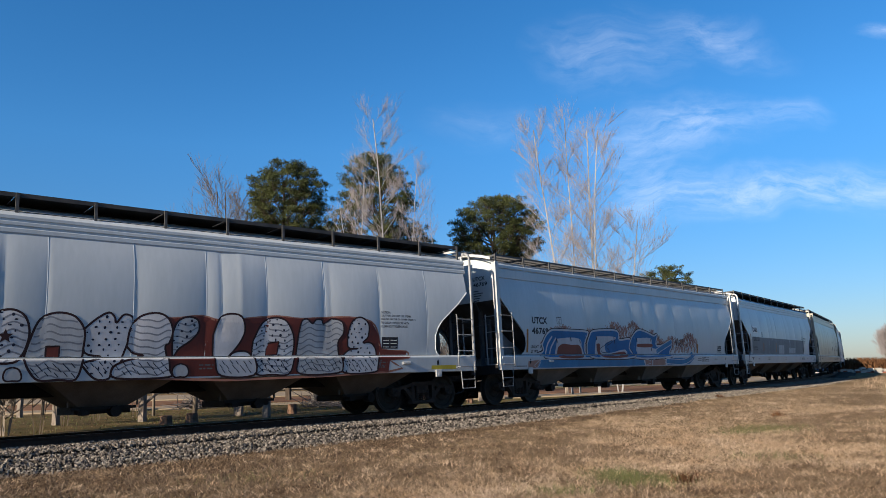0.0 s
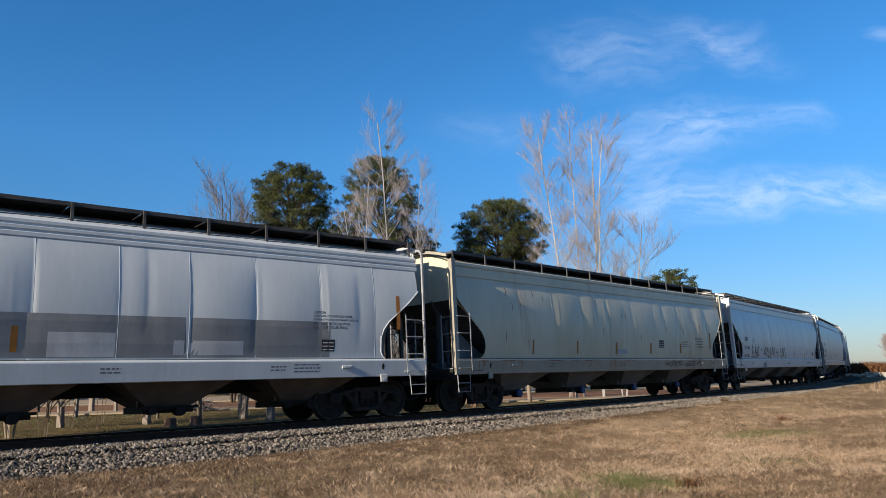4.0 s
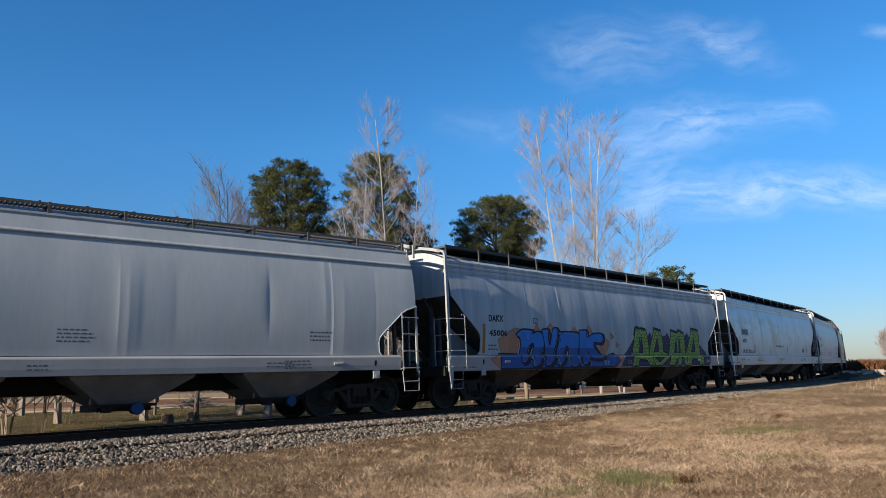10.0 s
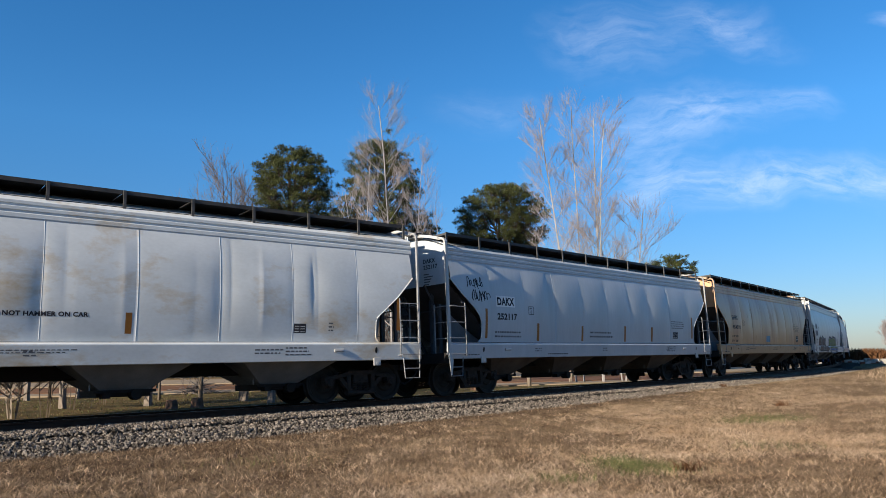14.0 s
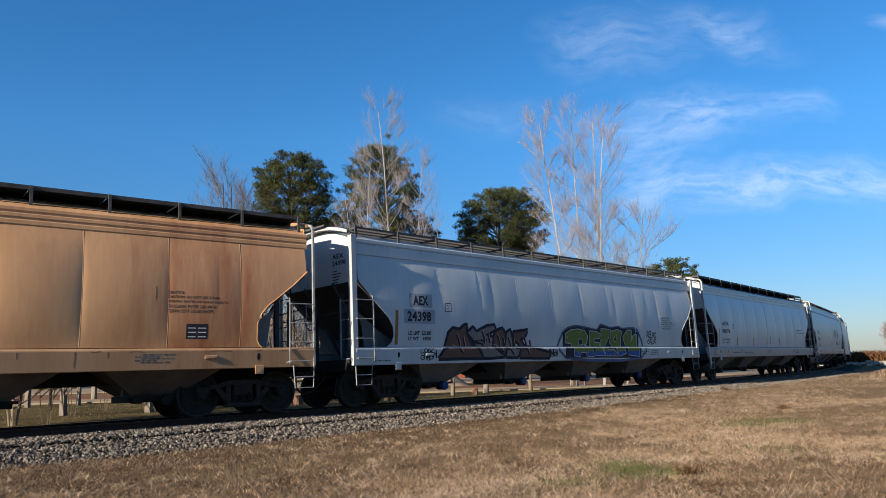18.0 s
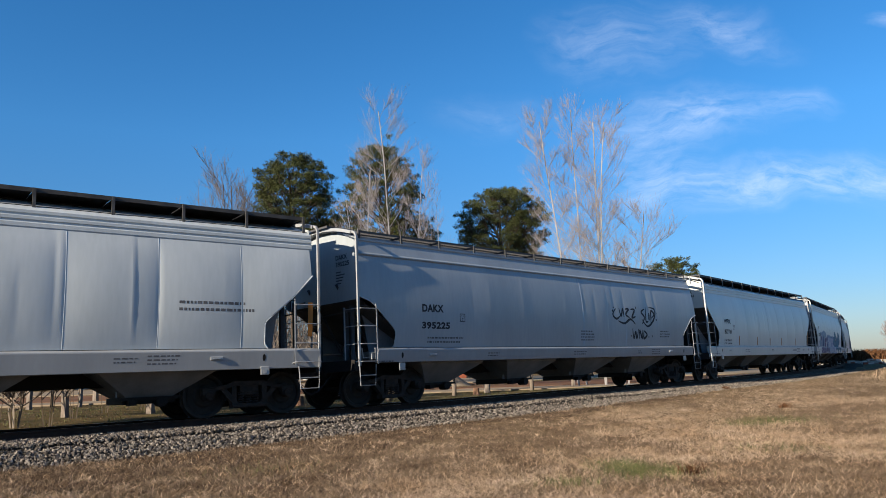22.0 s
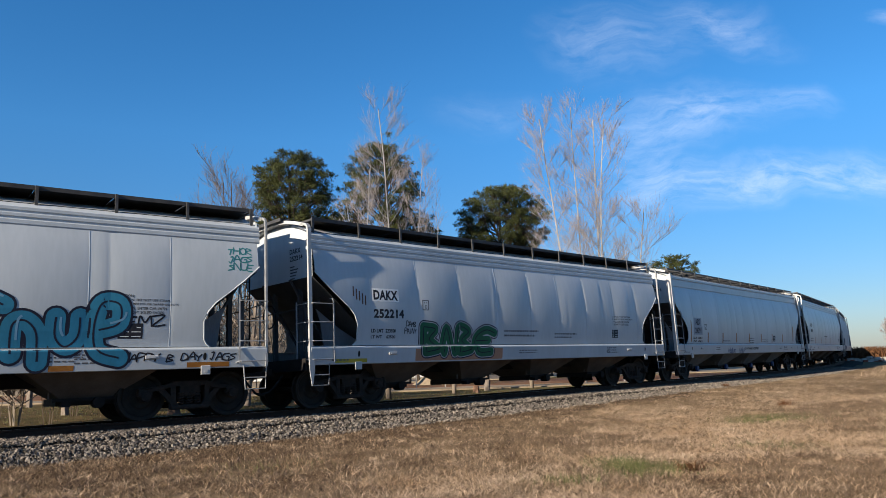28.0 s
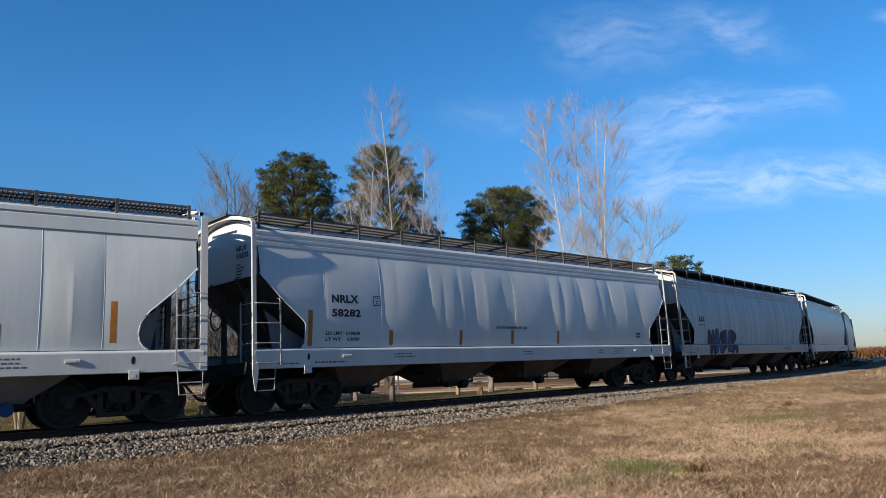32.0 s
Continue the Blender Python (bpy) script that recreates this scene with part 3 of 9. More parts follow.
def ladder_shape(roof, sgn):
    """Side ladder beside the corner post: one angle-iron stile and rungs to the post; sgn: which way is inward."""
    sh = Shape()
    w, rungs = LADDER[roof]
    top = rungs[-1]
    a, b = sorted((sgn * w, sgn * (w - 0.028)))
    sh.box(a, b, -1.632, -1.618, rungs[0] - 0.06, top + 0.07)
    sh.tube([(sgn * (w - 0.014), -1.62, top + 0.06), (sgn * (w - 0.02), -1.60, top + 0.12), (sgn * (w - 0.05), -1.53, top + 0.13)], 0.013, 5)
    for z in rungs:
        sh.tube([(0, -1.61, z), (sgn * 0.03, -1.645, z), (sgn * w * 0.93, -1.645, z), (sgn * w, -1.62, z)], 0.0115, 5)
    sh.tube([(sgn * w, -1.62, rungs[0]), (sgn * (w + 0.05), -1.58, rungs[0] - 0.03)], 0.012, 5)
    return sh


def near_end_ladder_shape(roof, sgn):
    """Rungs that run on round the corner over the car's end."""
    sh = Shape()
    rungs = LADDER[roof][1]
    x = -sgn * 0.06
    sh.box(x - 0.012, x + 0.012, -1.13, -1.10, rungs[0] - 0.05, rungs[-1] + 0.06)
    for z in rungs:
        sh.tube([(0, -1.56, z), (x, -1.55, z), (x, -1.11, z)], 0.0115, 5)
    return sh


def end_ladder_shape(sgn):
    sh = Shape()
    for i in range(8):
        z = 1.35 + 0.36 * i
        sh.tube([(0, 1.50, z), (-sgn * 0.07, 1.50, z), (-sgn * 0.07, 1.08, z), (0, 1.08, z)], 0.011, 5)
    sh.tube([(0, 1.08, 1.15), (0, 1.08, 4.1)], 0.02, 5)
    return sh


def step_shape(sgn):
    sh = Shape()
    sh.tube([(0.0, -1.57, 1.0), (0.02 * sgn, -1.57, 0.52), (sgn * 0.46, -1.57, 0.52), (sgn * 0.5, -1.57, 1.0)], 0.014, 5)
    sh.tube([(0.02 * sgn, -1.57, 0.75), (sgn * 0.48, -1.57, 0.75)], 0.013, 5)
    return sh


def end_sheet(sgn, L, kind):
    """The upright end wall."""
    x0 = -L / 2 * sgn
    top = 2.98 if kind != "flat" else 2.56
    ys = [-1.42, -0.7, 0, 0.7, 1.42]
    rows = [[(x0 + sgn * 0.15, y * (1.0 if z > 3.5 else 1.03), z + (0.3 * (1 - (y / 1.42) ** 2) if z > 4 else 0)) for y in ys] for z in (top, 3.5, 4.08)]
    return Shape().sheet(rows if sgn > 0 else [r[::-1] for r in rows], False)


def slope_sheet(sgn, L, kind):
    """The sheet that runs in and down from the end wall to the first hopper."""
    x0 = -L / 2 * sgn
    top = 2.98 if kind != "flat" else 2.56
    rows = [[(x0 + sgn * d, y * w, z) for y in (-1.46, -0.5, 0.5, 1.46)] for d, z, w in ((2.5, 1.15, 0.62), (1.22, 2.09 if kind != "flat" else 1.88, 0.99), (0.15, top, 1.0))]
    return Shape().sheet(rows if sgn > 0 else [r[::-1] for r in rows], False)


def cut_flange(sgn, L, kind):
    c = CUTS[kind][:-1]
    return Shape().tube([(sgn * (-L / 2 + d - 0.02), -half_width(z) - 0.004, z) for z, d in c], 0.016, 5)


def bay_frame(sgn, L):
    """Uprights and braces over the end platform."""
    x0, sh = -L / 2 * sgn, Shape()
    for y in (-0.55, 0.55):
        sh.box(min(x0 + sgn * 0.36, x0 + sgn * 0.46), max(x0 + sgn * 0.36, x0 + sgn * 0.46), y - 0.05, y + 0.05, 1.12, 3.2)
    sh.box(min(x0 + sgn * 0.25, x0 + sgn * 0.33), max(x0 + sgn * 0.25, x0 + sgn * 0.33), -1.0, -0.93, 1.12, 2.45)
    sh.tube([(x0 + sgn * 0.3, -1.5, 2.40), (x0 + sgn * 0.3, -0.95, 2.40)], 0.015, 5)
    sh.tube([(x0 + sgn * 0.06, -1.54, 2.28), (x0 + sgn * 0.06, 1.54, 2.22)], 0.014, 5)
    sh.tube([(x0 + sgn * 0.1, 0.6, 3.0), (x0 + sgn * 1.3, 0.6, 1.15)], 0.035, 5)
    sh.tube([(x0 + sgn * 0.1, -0.6, 3.0), (x0 + sgn * 1.3, -0.6, 1.15)], 0.035, 5)
    return sh


def bay_plate(sgn, L):
    """Shear plate set back from the side, under the slope sheet."""
    x0 = -L / 2 * sgn
    poly = [(x0 + sgn * d, z) for d, z in ((0.88, 1.12), (2.5, 1.12), (2.4, 1.24), (1.25, 1.86), (0.62, 2.3), (0.72, 2.05))]
    return Shape().prism(poly if sgn > 0 else poly[::-1], "y", -0.9, -0.87)


def platform_shape(sgn, L):
    x0 = -L / 2 * sgn
    a, b = sorted((x0 - sgn * 0.05, x0 + sgn * 2.6))
    sh = Shape().box(a, b, -1.5, 1.5, 1.06, 1.12)
    a, b = sorted((x0 - sgn * 0.08, x0 + sgn * 0.05))
    return sh.box(a, b, -1.5, 1.5, 0.86, 1.12, 0.01)


SILL = [(1.47, 0.965), (1.55, 0.965), (1.565, 0.975), (1.5885, 1.1525), (1.612, 1.33), (1.607, 1.352), (1.585, 1.368), (1.52, 1.385), (1.45, 1.395)]  # half width and height, from below


def sill_face(z):
    return float(np.interp(z, [p[1] for p in SILL[2:8]], [p[0] for p in SILL[2:8]]))


def sill_shape(L, plain):
    """The side sill from corner to corner; on smooth-sided cars it is lower and stops short of the ladders."""
    h, sh = L / 2 - (0.56 if plain else 0), Shape()
    prof = [(y, max(z, 1.04)) if z < 1.0 else (y, z) for y, z in SILL] if plain else SILL
    sh.sheet([[(x, -y, z) for x in (-h, -h / 2, 0, h / 2, h)] for y, z in prof], False)
    for x in (-h, h):
        k = len(prof)
        sh.add([(x, -y, z) for y, z in prof], [tuple(range(k)) if x > 0 else tuple(range(k - 1, -1, -1))])
    return sh


def hopper_shape():
    """One hopper under the car, round x = 0."""
    lev = [(1.42, 1.40, 1.36), (0.98, 1.16, 1.26), (0.50, 0.46, 0.62)]
    sh = Shape()
    v = [(sx * a, sy * b, z) for z, a, b in lev for sx, sy in ((-1, -1), (1, -1), (1, 1), (-1, 1))]
    f = [(k * 4 + (j + 1) % 4, k * 4 + j, (k + 1) * 4 + j, (k + 1) * 4 + (j + 1) % 4) for k in range(2) for j in range(4)]
    sh.add(v, f + [(8, 9, 10, 11)])
    for sx in (-1, 1):
        sh.box(sx * 0.9 - 0.25 * sx - 0.012, sx * 0.9 - 0.25 * sx + 0.012, -0.66, -0.6, 0.5, 0.62)
    return sh


def outlet_shape():
    sh = Shape()
    sh.box(-0.52, 0.52, -0.62, 0.62, 0.36, 0.5, 0.02)
    sh.lathe([(-0.80, 0.09), (-0.80, 0.11), (-0.55, 0.11), (-0.55, 0.09)], (0.2, 0, 0.40), "y", 12)
    sh.box(-0.6, 0.6, -0.72, -0.66, 0.44, 0.5)
    sh.box(-0.45, -0.3, -0.8, -0.6, 0.34, 0.44)
    return sh


def wheel_shape(side):
    s = -1 if side < 0 else 1
    prof = [(0.05, 0.08), (0.05, 0.20), (0.02, 0.24), (0.015, 0.36), (0.05, 0.39), (0.055, 0.445), (0.05, 0.457), (-0.05, 0.462), (-0.075, 0.485), (-0.085, 0.485), (-0.085, 0.40), (-0.03, 0.36), (-0.03, 0.2), (-0.06, 0.18), (-0.06, 0.08)]
    return Shape().lathe([(s * a, r) for a, r in prof], (0, s * 0.76, 0), "y", 28)


def side_frame_shape():
    """Cast truck side frame round x = 0 at y = 0, bearing to bearing."""
    sh = Shape()
    up = [(-1.02, 0.50), (-0.98, 0.60), (-0.55, 0.66), (-0.32, 0.74), (0.32, 0.74), (0.55, 0.66), (0.98, 0.60), (1.02, 0.50), (0.9, 0.54), (0.55, 0.58), (0.3, 0.64), (-0.3, 0.64), (-0.55, 0.58), (-0.9, 0.54)]
    sh.add([(x, y, z) for y in (-0.07, 0.07) for x, z in up], [(i, i + 14, (i + 1) % 14 + 14, (i + 1) % 14) for i in range(14)])
    for y, flip in ((-0.07, False), (0.07, True)):
        k = 14 if flip else 0
        quads = [(0, 1, 8), (1, 2, 9, 8), (2, 3, 10, 9), (3, 4, 11, 10)]
        for i in range(7):
            a, b, c, d = i, i + 1, 13 - i if i < 6 else 8, 14 - i if i > 0 else 13
            sh.add([(up[j][0], y, up[j][1]) for j in (a, b, c % 14, d % 14)], [(0, 1, 2, 3) if not flip else (3, 2, 1, 0)])
    for s in (-1, 1):
        sh.prism([(s * 0.62, 0.56), (s * 0.5, 0.58), (s * 0.22, 0.26), (s * 0.3, 0.2)][::s], "y", -0.07, 0.07)
        sh.box(s * 0.34 - 0.05, s * 0.34 + 0.05, -0.08, 0.08, 0.26, 0.66)
        sh.box(s * 0.88 - 0.13, s * 0.88 + 0.13, -0.09, 0.09, 0.46, 0.62, 0.02)
    sh.box(-0.38, 0.38, -0.10, 0.10, 0.18, 0.27, 0.02)
    return sh


def spring_set_shape():
    sh = Shape()
    for cx in (-0.17, 0.0, 0.17):
        pts = [(cx + 0.06 * math.cos(t), 0.06 * math.sin(t), 0.27 + 0.25 * t / (10 * math.pi)) for t in np.linspace(0, 10 * math.pi, 61)]
        sh.tube(pts, 0.016, 5)
    return sh


def bearing_shape():
    sh = Shape()
    sh.lathe([(-0.14, 0.05), (-0.14, 0.085), (-0.10, 0.10), (0.05, 0.11), (0.05, 0.05)], (0, 0, 0), "y", 14)
    for k in range(3):
        t = 2.1 * k + 0.5
        sh.lathe([(-0.16, 0.015), (-0.14, 0.018)], (0.055 * math.cos(t), 0, 0.055 * math.sin(t)), "y", 6)
    return sh


def coupler_shape(sgn):
    sh = Shape()
    a, b = sorted((0, -sgn * 0.42))
    sh.box(a, b, -0.08, 0.08, 0.78, 0.95, 0.02)
    k = -sgn * 0.42
    sh.prism([(k, -0.14), (k - sgn * 0.1, -0.17), (k - sgn * 0.22, -0.12), (k - sgn * 0.2, 0.02), (k - sgn * 0.08, 0.0), (k - sgn * 0.2, 0.14), (k, 0.14)][::sgn], "z", 0.74, 0.99)
    a, b = sorted((sgn * 0.3, -sgn * 0.02))
    sh.box(a, b, -0.32, 0.32, 0.70, 1.02, 0.02)
    return sh


def hose_shape(sgn):
    pts = [(sgn * 0.05, -0.35, 0.8), (-sgn * 0.1, -0.36, 0.62), (-sgn * 0.3, -0.3, 0.42), (-sgn * 0.5, -0.24, 0.36), (-sgn * 0.62, -0.2, 0.42)]
    return Shape().tube(pts, 0.025, 6)


def wheel_turned(sgn):
    return Shape().tube([(0.28 * math.cos(t), 0.28 * math.sin(t), 0) for t in np.linspace(0, 2 * math.pi, 17)], 0.018, 5)


def place(name, mesh, parent, x=0, y=0, z=0, rx=0, ry=0, rz=0, label=""):
    ob = part(name, mesh, None, parent, label)
    ob.matrix_basis = pose(x, y, z, rx, ry, rz)
    return ob


WHEELSETS = []


def rim_ring(y):
    ring = [2 * math.pi * j / 28 for j in range(29)]
    return Shape().sheet([[(r * math.cos(t), y, r * math.sin(t)) for t in (ring if y > 0 else ring[::-1])] for r in (0.43, 0.452)], False)


def wheelset(car, x):
    """Axle with two wheels and bearing caps; it turns as the car rolls."""
    ax = place("wheelset", kept("axle", lambda: Shape().lathe([(-1.0, 0.065), (1.0, 0.065)], (0, 0, 0), "y", 10).mesh("axle", M["truck"])), car, x, 0, 0.457, label="greasy steel wheels on an axle")
    for s in (-1, 1):
        place("wheel", kept(("wheel", s), lambda: wheel_shape(s).mesh("wheel", M["wheel"])), ax)
        place("tread", kept(("tread", s), lambda: rim_ring(s * 0.8165).mesh("tread", M["tread"])), ax, label="bright worn rim")
        place("bearing_cap", kept("bearing", lambda: bearing_shape().mesh("bearing_cap", M["truck"])), ax, 0, s * 1.0, 0, rz=0 if s < 0 else 180)
    WHEELSETS.append((ax, x))


def truck(car, L, d, spec):
    x = d - L / 2
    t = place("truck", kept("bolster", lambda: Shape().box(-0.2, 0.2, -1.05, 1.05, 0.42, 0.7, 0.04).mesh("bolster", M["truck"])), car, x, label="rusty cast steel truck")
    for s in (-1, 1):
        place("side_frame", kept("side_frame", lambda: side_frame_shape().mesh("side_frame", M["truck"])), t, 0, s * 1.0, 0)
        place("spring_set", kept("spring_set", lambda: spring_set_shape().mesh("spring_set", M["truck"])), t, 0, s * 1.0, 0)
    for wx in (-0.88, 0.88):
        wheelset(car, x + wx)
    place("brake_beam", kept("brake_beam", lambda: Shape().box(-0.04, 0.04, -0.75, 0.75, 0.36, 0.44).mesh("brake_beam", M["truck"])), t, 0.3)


def hopper_car(spec):
    L, kind = spec["length"], spec["cut"]
    spec["seams"] = [d for d in SEAMS[kind] if d < L - 0.9]
    rnd = random.Random(spec["seed"])
    spec["puff"] = [rnd.choice((0.9, 1.4, 2.0, 2.8)) for _ in range(len(spec["seams"]) + 1)]
    spec["buckles"] = [(rnd.uniform(3.9, L - 1.9), rnd.uniform(2.2, 3.0), rnd.uniform(0.08, 0.2), rnd.uniform(0.5, 0.95), rnd.uniform(0.004, 0.02) * rnd.choice((1, 1, -0.7))) for _ in range(spec["dents"])]
    car = new("covered_hopper_car")
    tagged(car, spec["label"], "railway car", group="cars of the freight train")
    paint, trim, roof, h = spec["paint"], spec["trim"], spec["roof"], L / 2
    edge = [0.0] + spec["seams"] + [L]
    for i in range(len(edge) - 1):
        part("side_panel", side_panel(spec, edge[i], edge[i + 1], True, i == 0, i == len(edge) - 2), paint, car)
    for d in spec["seams"] if kind != "flat" else ():
        zs = [1.42, 1.55, 1.7, 1.9, 2.1, 2.3, 2.5, 2.7, 2.9, 3.1, 3.3, 3.46, 3.6]
        part("weld_seam", Shape().sheet([[(d - h + a, -skin(spec, d, z) - b, z) for a, b in ((-0.014, -0.002), (-0.004, 0.0035), (0.004, 0.0035), (0.014, -0.002))] for z in zs]), paint, car)
    key = (L, kind, paint.name, trim.name)
    part("far_side", kept(("far", *key), lambda: far_side(spec).mesh("far_side", paint)), None, car)
    for near in (True, False):
        part("roof_fascia", kept(("fascia", near, spec["roof"], *key), lambda: fascia(spec, near).mesh("roof_fascia", paint)), None, car)
    part("roof", kept(("roof", *key), lambda: roof_shell(L).mesh("roof", trim)), None, car)
    # running boards and hatches on the roof
    n = round((L - 0.5) / 1.36)
    step = (L - 0.5) / n
    solid = spec["walk"] == "solid"
    gm = M["hatch"] if solid else M["grating"]
    gmesh = kept(("grate", solid, round(step, 3)), lambda: grate(step, solid).mesh("grating", gm))
    hmesh = kept(("trough", round(step, 3)), lambda: hatch_trough(step * 2).mesh("hatch_cover", M["hatch"]))
    smesh = kept(("support", spec["trim"].name), lambda: Shape().box(-0.028, 0.028, -1.385, -1.355, 4.0, 4.385).box(-0.02, 0.02, -1.36, -0.5, 4.31, 4.335).mesh("support", M["grating"]))
    up = {"stepped": 0.0, "ledge": -0.05, "plain": -0.13}[roof]
    for i in range(n):
        for y in (-0.93, 0.93):
            place("running_board", gmesh, car, -h + 0.25 + i * step, y, 4.36 + up)
    for i in range(n + 1):
        place("support", smesh, car, -h + 0.25 + i * step, 0, up)
    for i in range(n // 2):
        place("hatch_cover", hmesh, car, -h + 0.25 + i * 2 * step, 0, 4.44)
    part("side_sill", kept(("sill", *key), lambda: sill_shape(L, spec["roof"] == "plain").mesh("side_sill", paint if trim.name == "chalky_white_trim" else trim)), None, car)
    fs = part("side_sill", kept(("sill", *key), None), None, car)
    fs.matrix_basis = pose(0, 0, 0, 0, 0, 180)
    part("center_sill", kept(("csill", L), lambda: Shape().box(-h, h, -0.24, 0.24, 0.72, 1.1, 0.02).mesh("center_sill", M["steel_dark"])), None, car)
    for sgn in (1, -1):
        x = -h * sgn
        for side, turn in ((sgn, 0), (-sgn, 180)):
            pm = M["ladder"] if roof == "stepped" and side < 0 else trim
            place("corner_post", kept(("post", roof, side, pm.name), lambda: post_shape(roof, side).mesh("corner_post", pm)), car, x, rz=turn, label="upright steel corner post")
        place("end_arch", kept(("arch", trim.name), lambda: arch_shape().mesh("end_arch", trim)), car, x)
        place("ladder", kept(("ladder", roof, sgn), lambda: ladder_shape(roof, sgn).mesh("ladder", M["ladder"])), car, x)
        place("ladder", kept(("nladder", roof, sgn), lambda: near_end_ladder_shape(roof, sgn).mesh("ladder", M["ladder"])), car, x)
        place("end_ladder", kept(("eladder", sgn, trim.name), lambda: end_ladder_shape(sgn).mesh("end_ladder", M["steel_dark"])), car, x)
        place("step", kept(("step", sgn, trim.name), lambda: step_shape(sgn).mesh("step", M["ladder"])), car, x)
        place("step", kept(("step", -sgn, trim.name), lambda: step_shape(-sgn).mesh("step", M["ladder"])), car, x, rz=180)
        place("end_walk", kept(("endwalk", solid), lambda: grate(1.2, solid).mesh("end_walk", gm)), car, x + sgn * 0.28, -0.6, 4.44, rz=90)
        part("end_sheet", kept(("end", sgn, *key), lambda: end_sheet(sgn, L, kind).mesh("end_sheet", paint)), None, car)
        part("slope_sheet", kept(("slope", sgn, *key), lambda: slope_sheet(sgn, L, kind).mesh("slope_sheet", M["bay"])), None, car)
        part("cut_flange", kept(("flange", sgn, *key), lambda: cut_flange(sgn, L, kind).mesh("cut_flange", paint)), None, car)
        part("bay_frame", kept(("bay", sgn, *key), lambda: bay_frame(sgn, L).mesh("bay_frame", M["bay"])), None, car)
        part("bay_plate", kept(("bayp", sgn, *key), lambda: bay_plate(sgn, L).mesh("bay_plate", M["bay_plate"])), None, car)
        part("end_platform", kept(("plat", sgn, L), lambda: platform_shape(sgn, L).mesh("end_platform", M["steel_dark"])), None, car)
        place("coupler", kept(("coupler", sgn), lambda: coupler_shape(sgn).mesh("coupler", M["truck"])), car, x)
        place("air_hose", kept(("hose", sgn), lambda: hose_shape(sgn).mesh("air_hose", M["rubber"])), car, x)
        truck(car, L, 1.42 if sgn > 0 else L - 1.42, spec)
    place("valve_gear", kept(("valve", trim.name), lambda: valve_shape().mesh("valve_gear", trim)), car, -h, label="brake pipes and valve on the end platform")
    if spec["mark"]:
        end_mark(spec, car)
    place("brake_wheel", kept("brake_wheel", lambda: wheel_turned(1).mesh("brake_wheel", M["steel_dark"])), car, -h + 0.12, 0.35, 2.2, 0, 90, 0)
    place("air_reservoir", kept("air_reservoir", lambda: Shape().lathe([(-0.5, 0.1), (-0.44, 0.2), (0.44, 0.2), (0.5, 0.1)], (0, 0, 0), "y", 14).mesh("air_reservoir", M["steel_dark"])), car, h - 0.95, 0, 1.33)
    gap = 3.4 if L > 16 else 3.05
    for k in range(4):
        hop = place("hopper", kept(("hopper", paint.name), lambda: hopper_shape().mesh("hopper", spec["under"])), car, (k - 1.5) * gap, label="grimy steel discharge hopper")
        out = place("outlet_gate", kept("outlet", lambda: outlet_shape().mesh("outlet_gate", M["steel_dark"])), hop)
        if spec["caps"]:
            place("outlet_cap", kept("cap", lambda: Shape().lathe([(-0.84, 0.05), (-0.835, 0.115), (-0.77, 0.125), (-0.75, 0.115)], (0.2, 0, 0.40), "y", 14).mesh("outlet_cap", M["blue_cap"])), hop, label="blue outlet cap")
    place("tow_bracket", kept(("tow", trim.name), lambda: Shape().box(-0.09, 0.09, -1.605, -1.57, 0.84, 1.02, 0.01).box(-0.035, 0.035, -1.612, -1.60, 0.88, 0.94).mesh("tow_bracket", trim)), car, -h + 1.3)
    place("tow_bracket", kept(("tow", trim.name), None), car, h - 1.3)
    CARS.append((car, spec["s"], L))
    return car


def valve_shape():
    sh = Shape()
    sh.box(0.5, 0.68, -1.42, -1.3, 1.12, 1.3, 0.02)
    sh.tube([(0.68, -1.36, 1.2), (0.85, -1.36, 1.2), (0.9, -1.36, 1.34), (0.97, -1.36, 1.36), (1.02, -1.36, 1.12)], 0.016, 5)
    sh.tube([(0.5, -1.36, 1.18), (0.3, -1.34, 1.16), (0.26, -1.34, 1.4)], 0.014, 5)
    return sh


def end_mark(spec, car):
    """Reporting mark and data lines on the end wall, beside the near corner."""
    x = -spec["length"] / 2 + 0.142
    rows = [(spec["mark"][0], 3.60, 0.12, 0.46), (spec["mark"][1], 3.43, 0.12, 0.54)]
    for text, z, tall, wide in rows:
        v, f = letters(text, 0.03, 1.05)
        u = (v - v.min(0)) / (v.max(0) - v.min(0))
        me = bpy.data.meshes.new("end_lettering")
        me.from_pydata([(x, -0.55 - wide * a, z + tall * b) for a, b in u.tolist()], [], f)
        me.materials.append(M["black_paint"])
        part("end_lettering", me, None, car)
    sh = Shape()
    for k in range(5):
        z = 3.28 - 0.07 * k
        sh.add([(x, -0.55, z), (x, -0.75 - 0.05 * ((k * 7) % 4), z), (x, -0.75 - 0.05 * ((k * 7) % 4), z + 0.03), (x, -0.55, z + 0.03)], [(0, 1, 2, 3)])
    part("end_print", sh, M["soft_ink"], car)["kind"] = "stuff"


def far_side(spec):
    L = spec["length"]
    sh = Shape()
    for a, b, l, r in ((0, 1.75, True, False), (1.75, L - 1.75, False, False), (L - 1.75, L, False, True)):
        s2 = side_panel(spec, a, b, False, l, r)
        sh.add(s2.v, s2.f, True)
    return sh


# ---- paint, lettering and graffiti ----
PAINTED = {}


